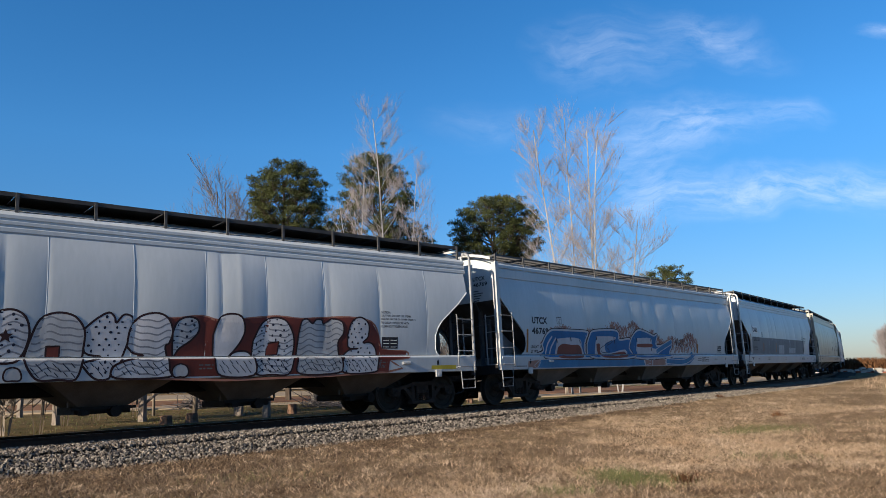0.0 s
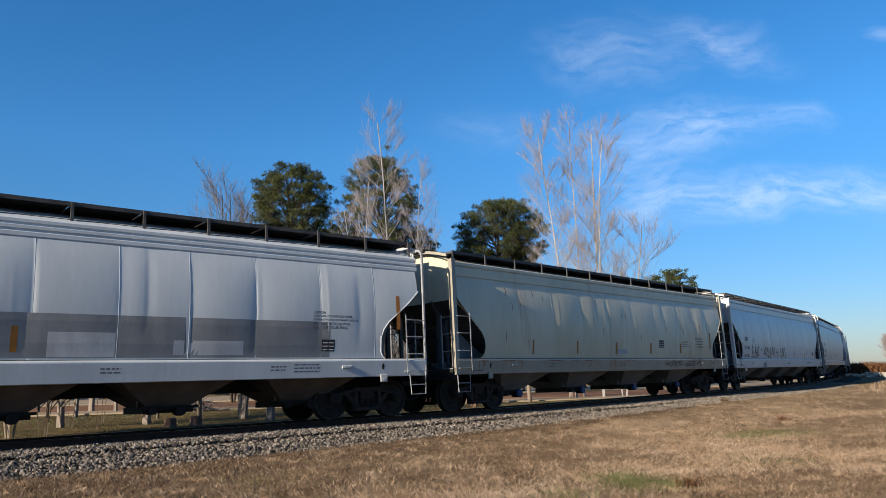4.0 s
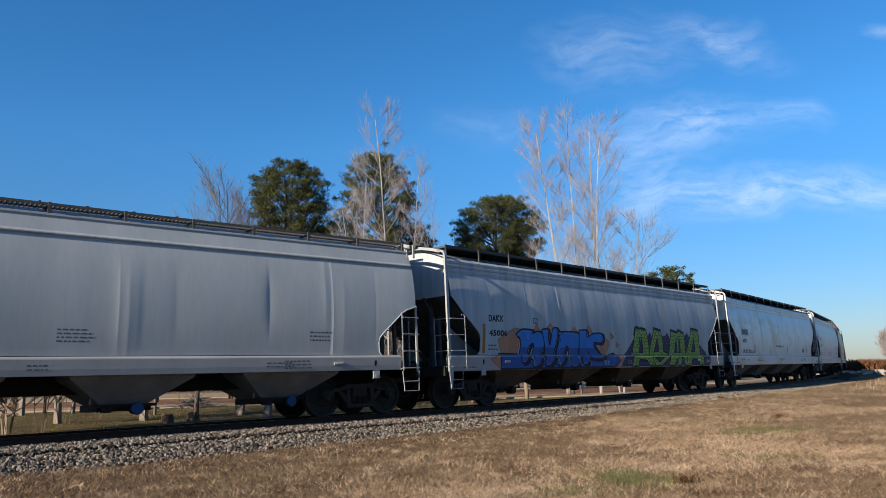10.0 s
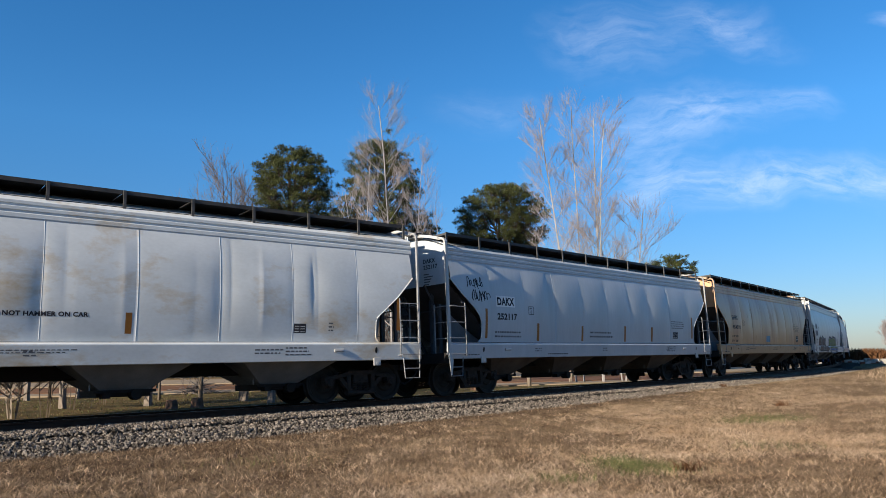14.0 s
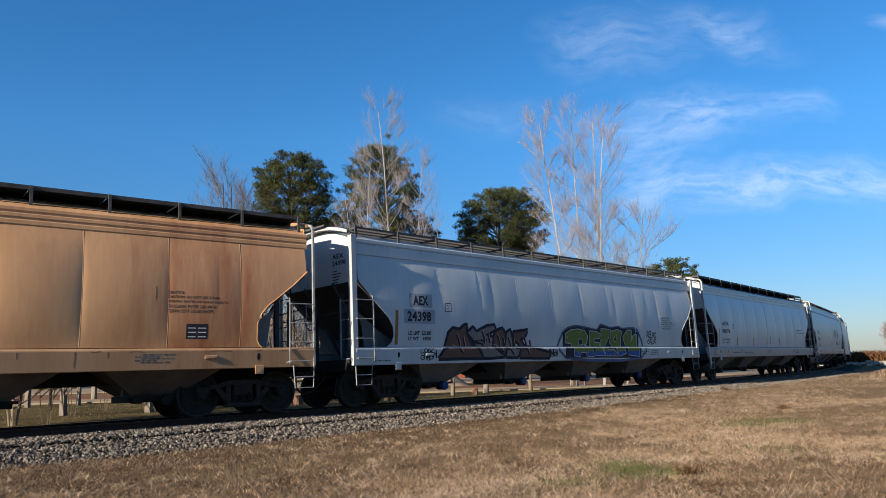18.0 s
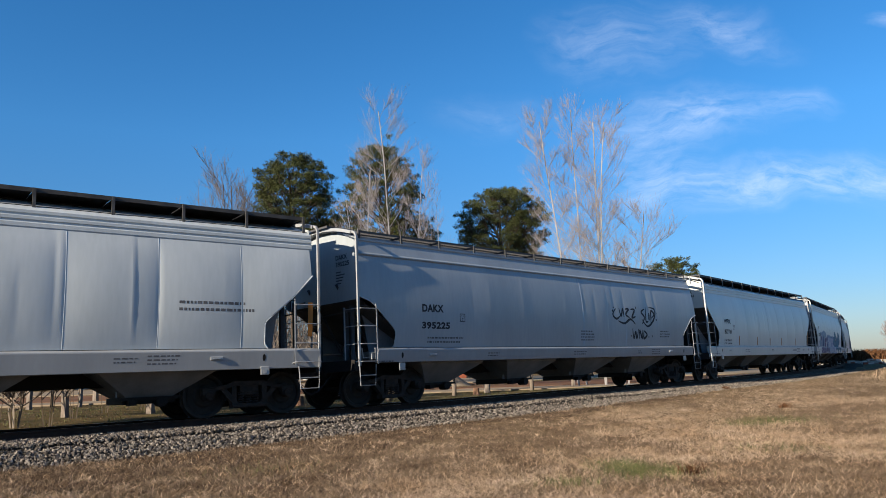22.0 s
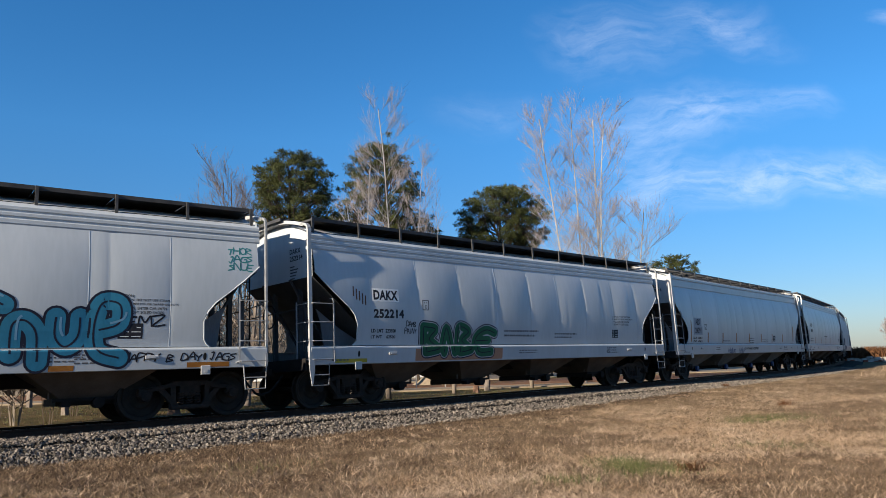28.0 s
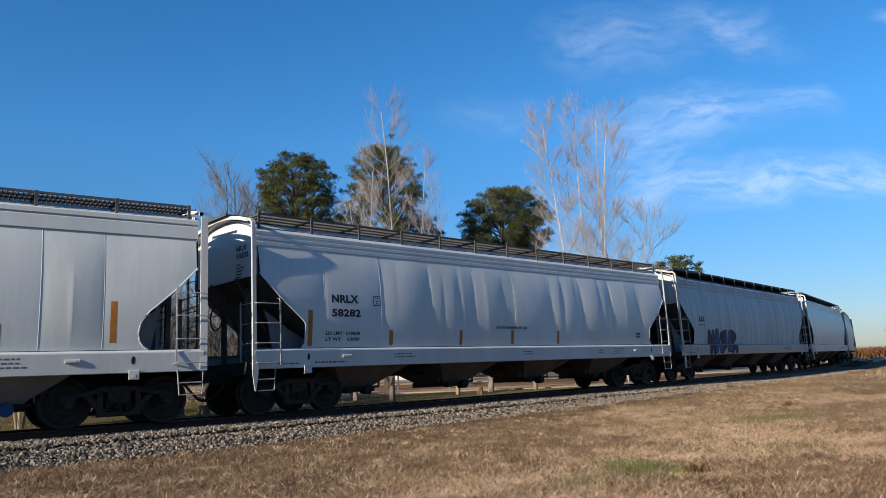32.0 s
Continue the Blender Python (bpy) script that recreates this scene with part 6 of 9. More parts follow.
def marks_q(spec, car):
    patch(spec, car, "repainted_panel", 1.83, 2.57, 2.09, 2.42, BLUE_GREY)
    stencil(spec, car, "AEX", 1.95, 2.43, 2.14, 2.37, INK)
    patch(spec, car, "repainted_panel", 1.80, 2.67, 1.75, 2.08, BLUE_GREY)
    stencil(spec, car, "24391", 1.92, 2.53, 1.80, 2.03, INK)
    stencil(spec, car, "LD LMT  220800 LB", 1.73, 2.65, 1.58, 1.66, INK)
    stencil(spec, car, "LT WT    65200 LB", 1.74, 2.66, 1.45, 1.53, INK)
    frame_mark(spec, car, 2.90, 3.13, 1.96, 2.18, INK)
    patch(spec, car, "reflector", 1.47, 1.55, 1.47, 2.30, M["orange"], 0.008, "faded orange reflector")
    patch(spec, car, "reflector", 3.22, 3.32, 1.44, 1.85, M["orange"], 0.008, "faded orange reflector")
    patch(spec, car, "reflector", 4.91, 5.02, 1.44, 1.86, M["orange"], 0.008, "faded orange reflector")
    patch(spec, car, "reflector", 6.62, 6.73, 1.45, 1.87, M["orange"], 0.008, "faded orange reflector")
    patch(spec, car, "reflector", 8.30, 8.41, 1.47, 1.86, M["orange"], 0.008, "faded orange reflector")
    patch(spec, car, "reflector", 10.04, 10.15, 1.47, 1.87, M["orange"], 0.008, "faded orange reflector")
    patch(spec, car, "reflector", 11.74, 11.85, 1.46, 1.88, M["orange"], 0.008, "faded orange reflector")
    patch(spec, car, "reflector", 13.51, 13.62, 1.49, 1.87, M["orange"], 0.008, "faded orange reflector")
    patch(spec, car, "reflector", 15.37, 15.48, 1.53, 2.30, M["orange"], 0.008, "faded orange reflector")
    stencil(spec, car, "DO NOT HAMMER ON SIDES OF CAR", 7.48, 9.31, 1.12, 1.22, INK)
    data_box(spec, car, 11.94, 12.33, 1.51, 1.79)
    scrawl(spec, car, 5.27, 6.25, 0.92, 1.24, DEEP_BLUE, 0.022)
    scrawl(spec, car, 6.68, 7.45, 0.94, 1.23, DEEP_BLUE, 0.022)
    small_print(spec, car, 5.00, 5.98, 1.45, 1.55, 2, INK)
    small_print(spec, car, 8.40, 9.14, 1.40, 1.69, 3, INK)
    small_print(spec, car, 10.21, 11.07, 1.48, 1.62, 2, INK)


def marks_r(spec, car):
    stencil(spec, car, "NRLX", 1.98, 2.74, 2.42, 2.61, INK)
    stencil(spec, car, "58282", 1.98, 2.80, 2.10, 2.28, INK)
    stencil(spec, car, "LD LMT  219500", 1.82, 2.79, 1.68, 1.76, INK)
    stencil(spec, car, "LT WT    63000", 1.82, 2.78, 1.55, 1.63, INK)
    frame_mark(spec, car, 3.18, 3.41, 2.38, 2.62, INK)
    patch(spec, car, "reflector", 1.34, 1.46, 1.44, 2.23, M["orange"], 0.008, "faded orange reflector")
    patch(spec, car, "reflector", 3.68, 3.80, 1.44, 1.80, M["orange"], 0.008, "faded orange reflector")
    patch(spec, car, "reflector", 6.11, 6.22, 1.44, 1.82, M["orange"], 0.008, "faded orange reflector")
    patch(spec, car, "reflector", 8.20, 8.32, 1.44, 1.84, M["orange"], 0.008, "faded orange reflector")
    patch(spec, car, "reflector", 10.33, 10.44, 1.44, 1.84, M["orange"], 0.008, "faded orange reflector")
    small_print(spec, car, 1.49, 2.61, 1.03, 1.12, 1, INK)
    stencil(spec, car, "DO NOT HAMMER ON CAR", 7.56, 8.91, 1.87, 1.95, INK)
    data_box(spec, car, 14.77, 15.08, 1.64, 1.80)


def marks_s(spec, car):
    small_print(spec, car, 1.71, 2.47, 2.09, 2.41, 2, INK)


# ---- graffiti, car by car ----
def graffiti_a(spec, car):
    """Fat white letters filled with doodles on a maroon ground."""
    rnd = random.Random(5)
    b0 = [(3.9, 2.03), (4.07, 2.19), (4.3, 2.23), (4.49, 2.11), (4.57, 1.84), (4.52, 1.53), (4.38, 1.33), (4.12, 1.3), (3.94, 1.4)]
    b1 = [(4.5, 1.36), (4.59, 1.73), (4.73, 2.08), (5, 2.2), (5.29, 2.14), (5.47, 1.89), (5.47, 1.56), (5.45, 1.33), (5.35, 1), (5.06, 1), (4.74, 1), (4.57, 1.19)]
    b1_gap = [(4.85, 1.59), (5.07, 1.6), (5.07, 1.39), (4.85, 1.38)]
    b2 = [(5.47, 1.92), (5.67, 2.11), (5.88, 2.23), (5.99, 2.14), (6.02, 2.04), (6.16, 2.2), (6.33, 2.13), (6.29, 1.82), (6.14, 1.34), (5.97, 1.2), (5.92, 1), (5.68, 1), (5.47, 1.21), (5.45, 1.29), (5.8, 1.4), (5.49, 1.49)]
    b3 = [(6.24, 1.6), (6.29, 1.94), (6.46, 2.17), (6.76, 2.25), (6.99, 2.16), (7.1, 1.91), (7.05, 1.68), (6.97, 1.6), (7.01, 1.41), (7.05, 1.14), (7.02, 1), (6.06, 1), (5.98, 1.2), (6.19, 1.32), (6.37, 1.36), (6.56, 1.43), (6.37, 1.47)]
    b4 = [(7.1, 1.87), (7.19, 2.09), (7.39, 2.19), (7.6, 2.14), (7.64, 1.92), (7.48, 1.72), (7.25, 1.56), (7.13, 1.41)]
    d1 = [(4.33, 1.23), (4.43, 1.19), (4.48, 1.07), (4.45, 1), (4.35, 1), (4.24, 1), (4.2, 1.08), (4.23, 1.19)]
    d2 = [(7.26, 1.26), (7.38, 1.21), (7.43, 1.09), (7.38, 1), (7.27, 1), (7.15, 1), (7.1, 1.1), (7.14, 1.21)]
    c0 = [(7.94, 1.84), (8.07, 2.17), (8.28, 2.28), (8.55, 2.23), (8.64, 1.94), (8.51, 1.64), (8.27, 1.36), (8.42, 1.48), (8.69, 1.5), (8.85, 1.35), (8.85, 1), (8.12, 1), (7.97, 1.32)]
    c1 = [(8.84, 1.73), (9.05, 2.11), (9.34, 2.23), (9.63, 2.15), (9.82, 1.78), (9.79, 1.3), (9.67, 1), (9.28, 1), (8.91, 1.02), (8.82, 1.4)]
    c1_gap = [(9.17, 1.67), (9.45, 1.71), (9.42, 1.43), (9.15, 1.41)]
    c2 = [(9.92, 1.82), (10, 2.16), (10.15, 2.22), (10.28, 2.12), (10.38, 2.21), (10.53, 2.21), (10.59, 2.12), (10.81, 2.24), (11.08, 2.18), (11.13, 1.93), (10.98, 1.7), (11.03, 1.38), (11.08, 1.15), (10.94, 1), (9.96, 1), (9.89, 1.3)]
    c3 = [(11.23, 1.84), (11.36, 2.19), (11.61, 2.3), (11.84, 2.15), (11.83, 1.84), (11.68, 1.7), (11.91, 1.7), (12.08, 1.51), (12.08, 1.14), (11.97, 1), (11.13, 1), (11.08, 1.29), (11.28, 1.52), (11.56, 1.56), (11.28, 1.58)]
    back = [(6.43, 2.09), (6.73, 2.18), (7.12, 2.15), (7.68, 2.22), (8.11, 2.13), (8.68, 2.19), (9.38, 2.26), (9.97, 2.22), (10.59, 2.26), (11.3, 2.29), (11.93, 2.2), (12.15, 1.89), (12.26, 1.54), (13.02, 1.49), (13.01, 1.33), (12.43, 1.27), (12.41, 1), (6.46, 1)]
    flat_shape(spec, car, back, "graffiti_back", MAROON, 0.006)
    edge_line(spec, car, back, 0.05, "graffiti_haze", PALE_RUST, 0.004, 3)
    for k, (shape, gaps) in enumerate(((b0, ()), (b1, (b1_gap,)), (b2, ()), (b3, ()), (b4, ()), (c0, ()), (c1, (c1_gap,)), (c2, ()), (c3, ()))):
        up = 0.014 + 0.03 * (k % 2)
        letter(spec, car, shape, (WHITISH, PALE_GREY, WHITISH)[k % 3], BLACK_RED, up, gaps, MAROON, 0.04, 4)
        if k % 3 != 2:
            strokes(spec, car, waves_in(shape, 0.13, 0.035, rnd, gaps), 0.028, "graffiti_stripes", MID_GREY, up + 0.006)["kind"] = "stuff"
        if k % 2 == 0:
            dots(spec, car, spread_in(shape, 0.15, rnd, gaps), 0.028, "graffiti_dots", NAVY, up + 0.009, rnd)
        low = below(shape, 1.30)
        if len(low) > 3:
            strokes(spec, car, [[(x, z + 0.05), (x + 0.07, z - 0.03)] for x, z in spread_in(low, 0.12, rnd)], 0.016, "graffiti_ticks", NAVY, up + 0.009)["kind"] = "stuff"
    for d in (d1, d2):
        letter(spec, car, d, PALE_GREY, BLACK_RED, 0.03, (), None, 0.03, 3)
    star = [(4.2 + (0.13 if k % 2 == 0 else 0.055) * math.sin(k * math.pi / 5), 1.77 + (0.13 if k % 2 == 0 else 0.055) * math.cos(k * math.pi / 5)) for k in range(10)]
    flat_shape(spec, car, star, "graffiti_star", BLACK_RED, 0.05)


def graffiti_b(spec, car):
    rnd = random.Random(9)
    for mat, n, lift, wide in ((SALMON, 1000, 0.002, 0.035), (PALE_RUST, 700, 0.004, 0.02), (RUST_RED, 200, 0.006, 0.012)):
        wisps = []
        for _ in range(n):
            x = rnd.uniform(1.35, 12.9)
            crest = 2.1 + 0.2 * math.sin(x * 1.1) + 0.12 * math.sin(x * 4.3) - 0.35 * max(0.0, (x - 9) / 4)
            z = crest - 0.75 * rnd.random() ** 1.6 + 0.1
            q, b = rnd.uniform(0.08, 0.2), rnd.uniform(-0.12, 0.14)
            if x > 2.45 or z < 1.44 + 0.35 * rnd.random():
                wisps.append([(x, z - q * 0.4), (x + b * 0.3, z), (x + b, z + q * 0.55), (x + b * 1.4, z + q * 0.75)])
        strokes(spec, car, [w for w in wisps if w[0][1] > 1.43], wide, "graffiti_flames", mat, lift)["kind"] = "stuff"
    o = [(2.03, 1.71), (2.25, 1.99), (2.56, 2.14), (3.16, 2.15), (4.47, 2.14), (4.57, 2.05), (4.45, 1.86), (4.37, 1.67), (4.47, 1.43), (4.82, 1.3), (4.2, 1.28), (2.29, 1.29), (1.98, 1.39), (1.79, 1.41), (2.09, 1.49)]
    o_in = [(2.83, 1.88), (3.6, 1.93), (4.13, 1.87), (4.2, 1.67), (4.28, 1.32), (2.84, 1.32), (2.78, 1.66)]
    o_red = [(2.87, 1.61), (3.11, 1.73), (3.61, 1.7), (4.1, 1.67), (4.16, 1.3), (2.87, 1.29), (2.83, 1.44)]
    e = [(4.54, 1.74), (4.68, 1.99), (4.96, 2.17), (6.42, 2.21), (6.59, 1.9), (7.34, 1.94), (7.28, 1.63), (7.44, 1.3), (4.85, 1.29), (4.57, 1.49)]
    e_in = [(5.11, 1.99), (6.25, 2), (6.29, 1.89), (5.7, 1.78), (5.66, 1.57), (5.93, 1.44), (6.98, 1.57), (7.02, 1.32), (5.21, 1.32), (5.03, 1.68)]
    e_red = [(5.09, 1.74), (5.31, 1.74), (5.38, 1.44), (5.93, 1.41), (6.94, 1.5), (6.93, 1.3), (5.47, 1.29), (5.18, 1.46)]
    f = [(7.47, 1.97), (7.7, 2.15), (8.02, 2.27), (8.53, 2.21), (9.11, 2.08), (9.41, 2.12), (9.35, 1.71), (10.55, 1.83), (10.41, 1.49), (10.19, 1.3), (7.44, 1.3)]
    f_in = [(7.87, 1.97), (8.9, 1.98), (8.95, 1.65), (9.48, 1.58), (9.42, 1.38), (7.93, 1.37)]
    f_red = [(7.89, 1.77), (8.94, 1.78), (8.91, 1.66), (7.9, 1.66)]
    sill = [(1.83, 1.24), (3.17, 1.26), (8.11, 1.25), (8.28, 1), (4.47, 1), (1.65, 1)]
    sill2 = [(9.92, 1.25), (12.41, 1.26), (11.9, 1), (10, 1)]
    pink = [(1.21, 1.21), (1.81, 1.23), (1.65, 1), (1.21, 1)]
    scale1 = [(8.25, 1.23), (8.58, 1.28), (8.81, 1.17), (8.8, 1), (8.33, 1)]
    scale2 = [(8.88, 1.19), (9.36, 1.29), (9.84, 1.19), (9.87, 1), (8.87, 1)]
    for shape, mat in ((sill, SILL_BLUE), (sill2, SILL_BLUE), (pink, SALMON), (scale1, SALMON), (scale2, SALMON)):
        flat_shape(spec, car, shape, "graffiti_base", mat, 0.010)
        edge_line(spec, car, shape, 0.022, "graffiti_edge", WHITISH, 0.016, 3)
    for k, (shape, hollow, heart) in enumerate(((o, o_in, o_red), (e, e_in, e_red), (f, f_in, f_red))):
        up = 0.02 + 0.02 * (k % 2)
        edge_line(spec, car, shape, 0.115, "graffiti_outline", BLACK_RED, up - 0.006, 4)
        letter(spec, car, shape, LETTER_BLUE, WHITISH, up, (), None, 0.06, 4)
        flat_shape(spec, car, rounded(hollow + hollow[:1], 3)[:-1], "graffiti_gap", WHITISH, up + 0.016)
        flat_shape(spec, car, rounded(heart + heart[:1], 3)[:-1], "graffiti_heart", RUST_RED, up + 0.022)
        strokes(spec, car, [[(x - 0.04 + 0.02 * (k % 2), z), (x, z - 0.12)] for x, z in hollow[:3]], 0.045, "graffiti_ticks", NAVY, up + 0.026)
    tongue = [(5.35, 1.6), (6.05, 1.86), (6.1, 1.8), (5.72, 1.66), (5.95, 1.5), (5.5, 1.47)]
    letter(spec, car, tongue, LETTER_BLUE, NAVY, 0.05, (), None, 0.02, 3)
    fat_lines(spec, car, [[(9.35, 1.5), (9.9, 1.68), (10.5, 1.86)], [(10.0, 1.14), (11.2, 1.1), (11.9, 1.2), (12.35, 1.42)]], ((0.22, WHITISH, "graffiti_edge"), (0.16, SILL_BLUE, "graffiti_tail")), 0.03)
    swing = [[(2.2, 1.35), (2.3, 1.7), (2.55, 1.95)], [(2.42, 1.35), (2.5, 1.62), (2.75, 1.9)]]
    strokes(spec, car, [rounded(q) for q in swing], 0.06, "graffiti_shine", WHITISH, 0.05)
    handstyle(spec, car, "MASER", 10.85, 11.6, 1.7, 1.95, INK, 0.026, 0.016)
    handstyle(spec, car, "MUL", 11.97, 12.4, 1.93, 2.18, RUST_RED, 0.024, 0.016)
    handstyle(spec, car, "MIZRLI", 11.8, 12.5, 1.66, 1.88, RUST_RED, 0.024, 0.016)


def graffiti_g(spec, car):
    """Blue letters on peach shards, and dripping lime letters on a dark purple ground."""
    rnd = random.Random(4)
    a1 = [(9.32, 1), (9.5, 1.47), (9.63, 2.04), (9.76, 2.35), (10.47, 2.29), (10.59, 2.02), (10.72, 1.53), (10.88, 1.24), (11, 1), (10.6, 1), (10.38, 1.2), (9.84, 1.24), (9.8, 1)]
    a1_gap = [(10.14, 2.03), (10.29, 1.48), (9.96, 1.49)]
    c = [(10.71, 1.56), (10.86, 1.94), (11.08, 2.34), (11.65, 2.28), (11.77, 1.8), (11.79, 1.54), (12.18, 1.46), (12.06, 1.26), (11.48, 1), (11.03, 1), (10.86, 1.21)]
    c_gap = [(11.31, 2.05), (11.48, 1.54), (11.05, 1.5)]
    c_low = [(10.95, 1.31), (11.73, 1.32), (11.33, 1.14)]
    m = [(12.08, 1), (12.26, 1.49), (12.4, 2.31), (12.93, 2.24), (13.08, 2.33), (13.54, 2.2), (13.63, 1.49), (13.81, 1), (13.37, 1), (13.27, 1.3), (13.1, 1.3), (13.07, 1), (12.78, 1), (12.76, 1.3), (12.56, 1)]
    m_gap = [(12.82, 2.05), (12.94, 1.49), (12.68, 1.49)]
    m_gap2 = [(13.07, 2.15), (13.23, 1.49), (13.04, 1.49)]
    a2 = [(13.64, 1.49), (13.92, 1.93), (14.14, 2.41), (14.77, 2.37), (14.83, 1.82), (15.16, 1), (14.71, 1), (14.6, 1.23), (13.99, 1.24), (13.95, 1), (13.5, 1)]
    a2_gap = [(14.35, 2.07), (14.48, 1.53), (14.13, 1.52)]
    back = [(8.57, 1), (8.84, 1.35), (9.15, 1.55), (9.61, 1.99), (10.59, 2.07), (10.77, 2.24), (10.92, 2.03), (11.96, 2.12), (12.11, 2.25), (12.33, 2.01), (13.57, 2.11), (13.78, 2.27), (13.99, 2.06), (14.87, 1.82), (15.48, 1.5), (15.68, 1.31), (15.67, 1)]
    n1 = [(2.83, 1.98), (3.12, 2.14), (3.61, 2.12), (3.64, 2.03), (3.96, 2.1), (4.23, 1.93), (4.21, 1.63), (3.97, 1.28), (3.88, 1.09), (3.53, 1.09), (3.71, 1.68), (3.49, 1.65), (3.29, 1.22), (2.99, 1.22), (3.07, 1.79)]
    u = [(4.08, 2.15), (4.38, 2.17), (4.42, 1.94), (4.52, 1.7), (4.65, 2.18), (4.93, 2.17), (4.83, 1.7), (4.56, 1.16), (4.16, 1.1), (4.26, 1.57)]
    n2 = [(5, 2.11), (5.54, 2.12), (6.07, 2.08), (6.11, 1.72), (5.99, 1.08), (5.5, 1.09), (5.54, 1.52), (5.4, 1.65), (5.11, 1.15), (4.73, 1.15), (4.9, 1.64)]
    k = [(6.11, 2.18), (6.54, 2.19), (6.58, 1.96), (6.95, 2.1), (7.5, 2.08), (7.45, 1.8), (6.94, 1.79), (7.27, 1.47), (7.52, 1.3), (6.77, 1.27), (6.69, 1.53), (6.57, 1.17), (6.18, 1.17)]
    base = [(2.08, 1.43), (2.93, 1.42), (3.05, 1.25), (7.52, 1.32), (8.23, 1.46), (8.51, 1.19), (8.21, 1), (2.08, 1)]
    p1 = [(2.02, 1.82), (2.82, 2.17), (3.09, 2.13), (2.93, 1.39), (2.2, 1.44)]
    p2 = [(1.62, 1.28), (2.06, 1.4), (2.08, 1)]
    p3 = [(3.67, 2.1), (3.86, 2.31), (4.01, 2.1)]
    p4 = [(4.25, 2.14), (4.55, 2.35), (4.83, 2.14)]
    p5 = [(5.65, 2.11), (5.86, 2.28), (6.06, 2.11)]
    p6 = [(6.5, 2.16), (6.71, 2.35), (6.96, 2.1)]
    p7 = [(7.37, 2.11), (7.97, 1.83), (7.74, 1.4), (7.35, 1.39)]
    p8 = [(8.03, 2.15), (8.27, 2), (8.06, 1.9)]
    p9 = [(8.38, 1.83), (8.59, 1.76), (8.42, 1.63)]
    p10 = [(8.23, 1.46), (8.73, 1.33), (8.48, 1), (8.03, 1)]
    for shard in (p1, p2, p3, p4, p5, p6, p7, p8, p9, p10):
        letter(spec, car, shard, PEACH, SHARD_EDGE, 0.006, (), None, 0.025)
    flat_shape(spec, car, base, "graffiti_base", MURAL_BLUE, 0.018)
    edge_line(spec, car, base, 0.05, "graffiti_outline", NAVY, 0.022)
    for i, shape in enumerate((n1, u, n2, k)):
        up = 0.03 + 0.014 * (i % 2)
        strokes(spec, car, [[(x + 0.09, z - 0.03) for x, z in rounded(shape + shape[:1], 3)]], 0.11, "graffiti_shadow", NAVY, up - 0.006)
        letter(spec, car, shape, BRIGHT_BLUE, NAVY, up, (), None, 0.045, 4)
        dark = below(shape, 1.62)
        if len(dark) > 2:
            flat_shape(spec, car, dark, "graffiti_shade", MURAL_BLUE, up + 0.006)
        strokes(spec, car, [[(x + 0.05, z - 0.05) for x, z in shape[:3]]], 0.02, "graffiti_shine", SKY_BLUE, up + 0.016)
    for x in (3.45, 4.0, 4.75, 5.3, 5.9, 6.5):
        strokes(spec, car, [rounded([(x, 1.34), (x + 0.12, 1.26), (x + 0.2, 1.08)])], 0.018, "graffiti_shine", LAVENDER, 0.05)
    handstyle(spec, car, "TIC", 7.45, 7.8, 1.09, 1.18, WHITISH, 0.018, 0.05)
    handstyle(spec, car, "TIC", 9.0, 9.3, 1.1, 1.2, WHITISH, 0.018, 0.05)
    handstyle(spec, car, "CMK", 15.25, 15.6, 1.1, 1.2, WHITISH, 0.018, 0.05)
    flat_shape(spec, car, back, "graffiti_back", DARK_PURPLE, 0.008)
    dots(spec, car, spread_in(back, 0.17, rnd), 0.03, "graffiti_speckle", LAVENDER_DIM, 0.012, rnd)
    for i, (shape, gaps) in enumerate(((a1, (a1_gap,)), (c, (c_gap, c_low)), (m, (m_gap, m_gap2)), (a2, (a2_gap,)))):
        up = 0.022 + 0.016 * (i % 2)
        strokes(spec, car, [[(x - 0.03, z + 0.035) for x, z in shape[2:6]]], 0.1, "graffiti_shadow", NAVY, up - 0.006)
        letter(spec, car, shape, LIME, NAVY, up, gaps, DARK_PURPLE, 0.05)
        drips = []
        for x, z in spread_in(shape, 0.17, rnd, gaps):
            q, run = rnd.uniform(0.8, 1.2), rnd.choice((0.07, 0.1, 0.15))
            drips.append(rounded([(x, z), (x + 0.035 * q, z - 0.045), (x + 0.06 * q, z - 0.015), (x + 0.085 * q, z - run), (x + 0.115 * q, z - 0.015), (x + 0.15 * q, z - 0.035), (x + 0.18 * q, z + 0.01)], 2))
        strokes(spec, car, drips, 0.018, "graffiti_drip", NAVY, up + 0.012)["kind"] = "stuff"


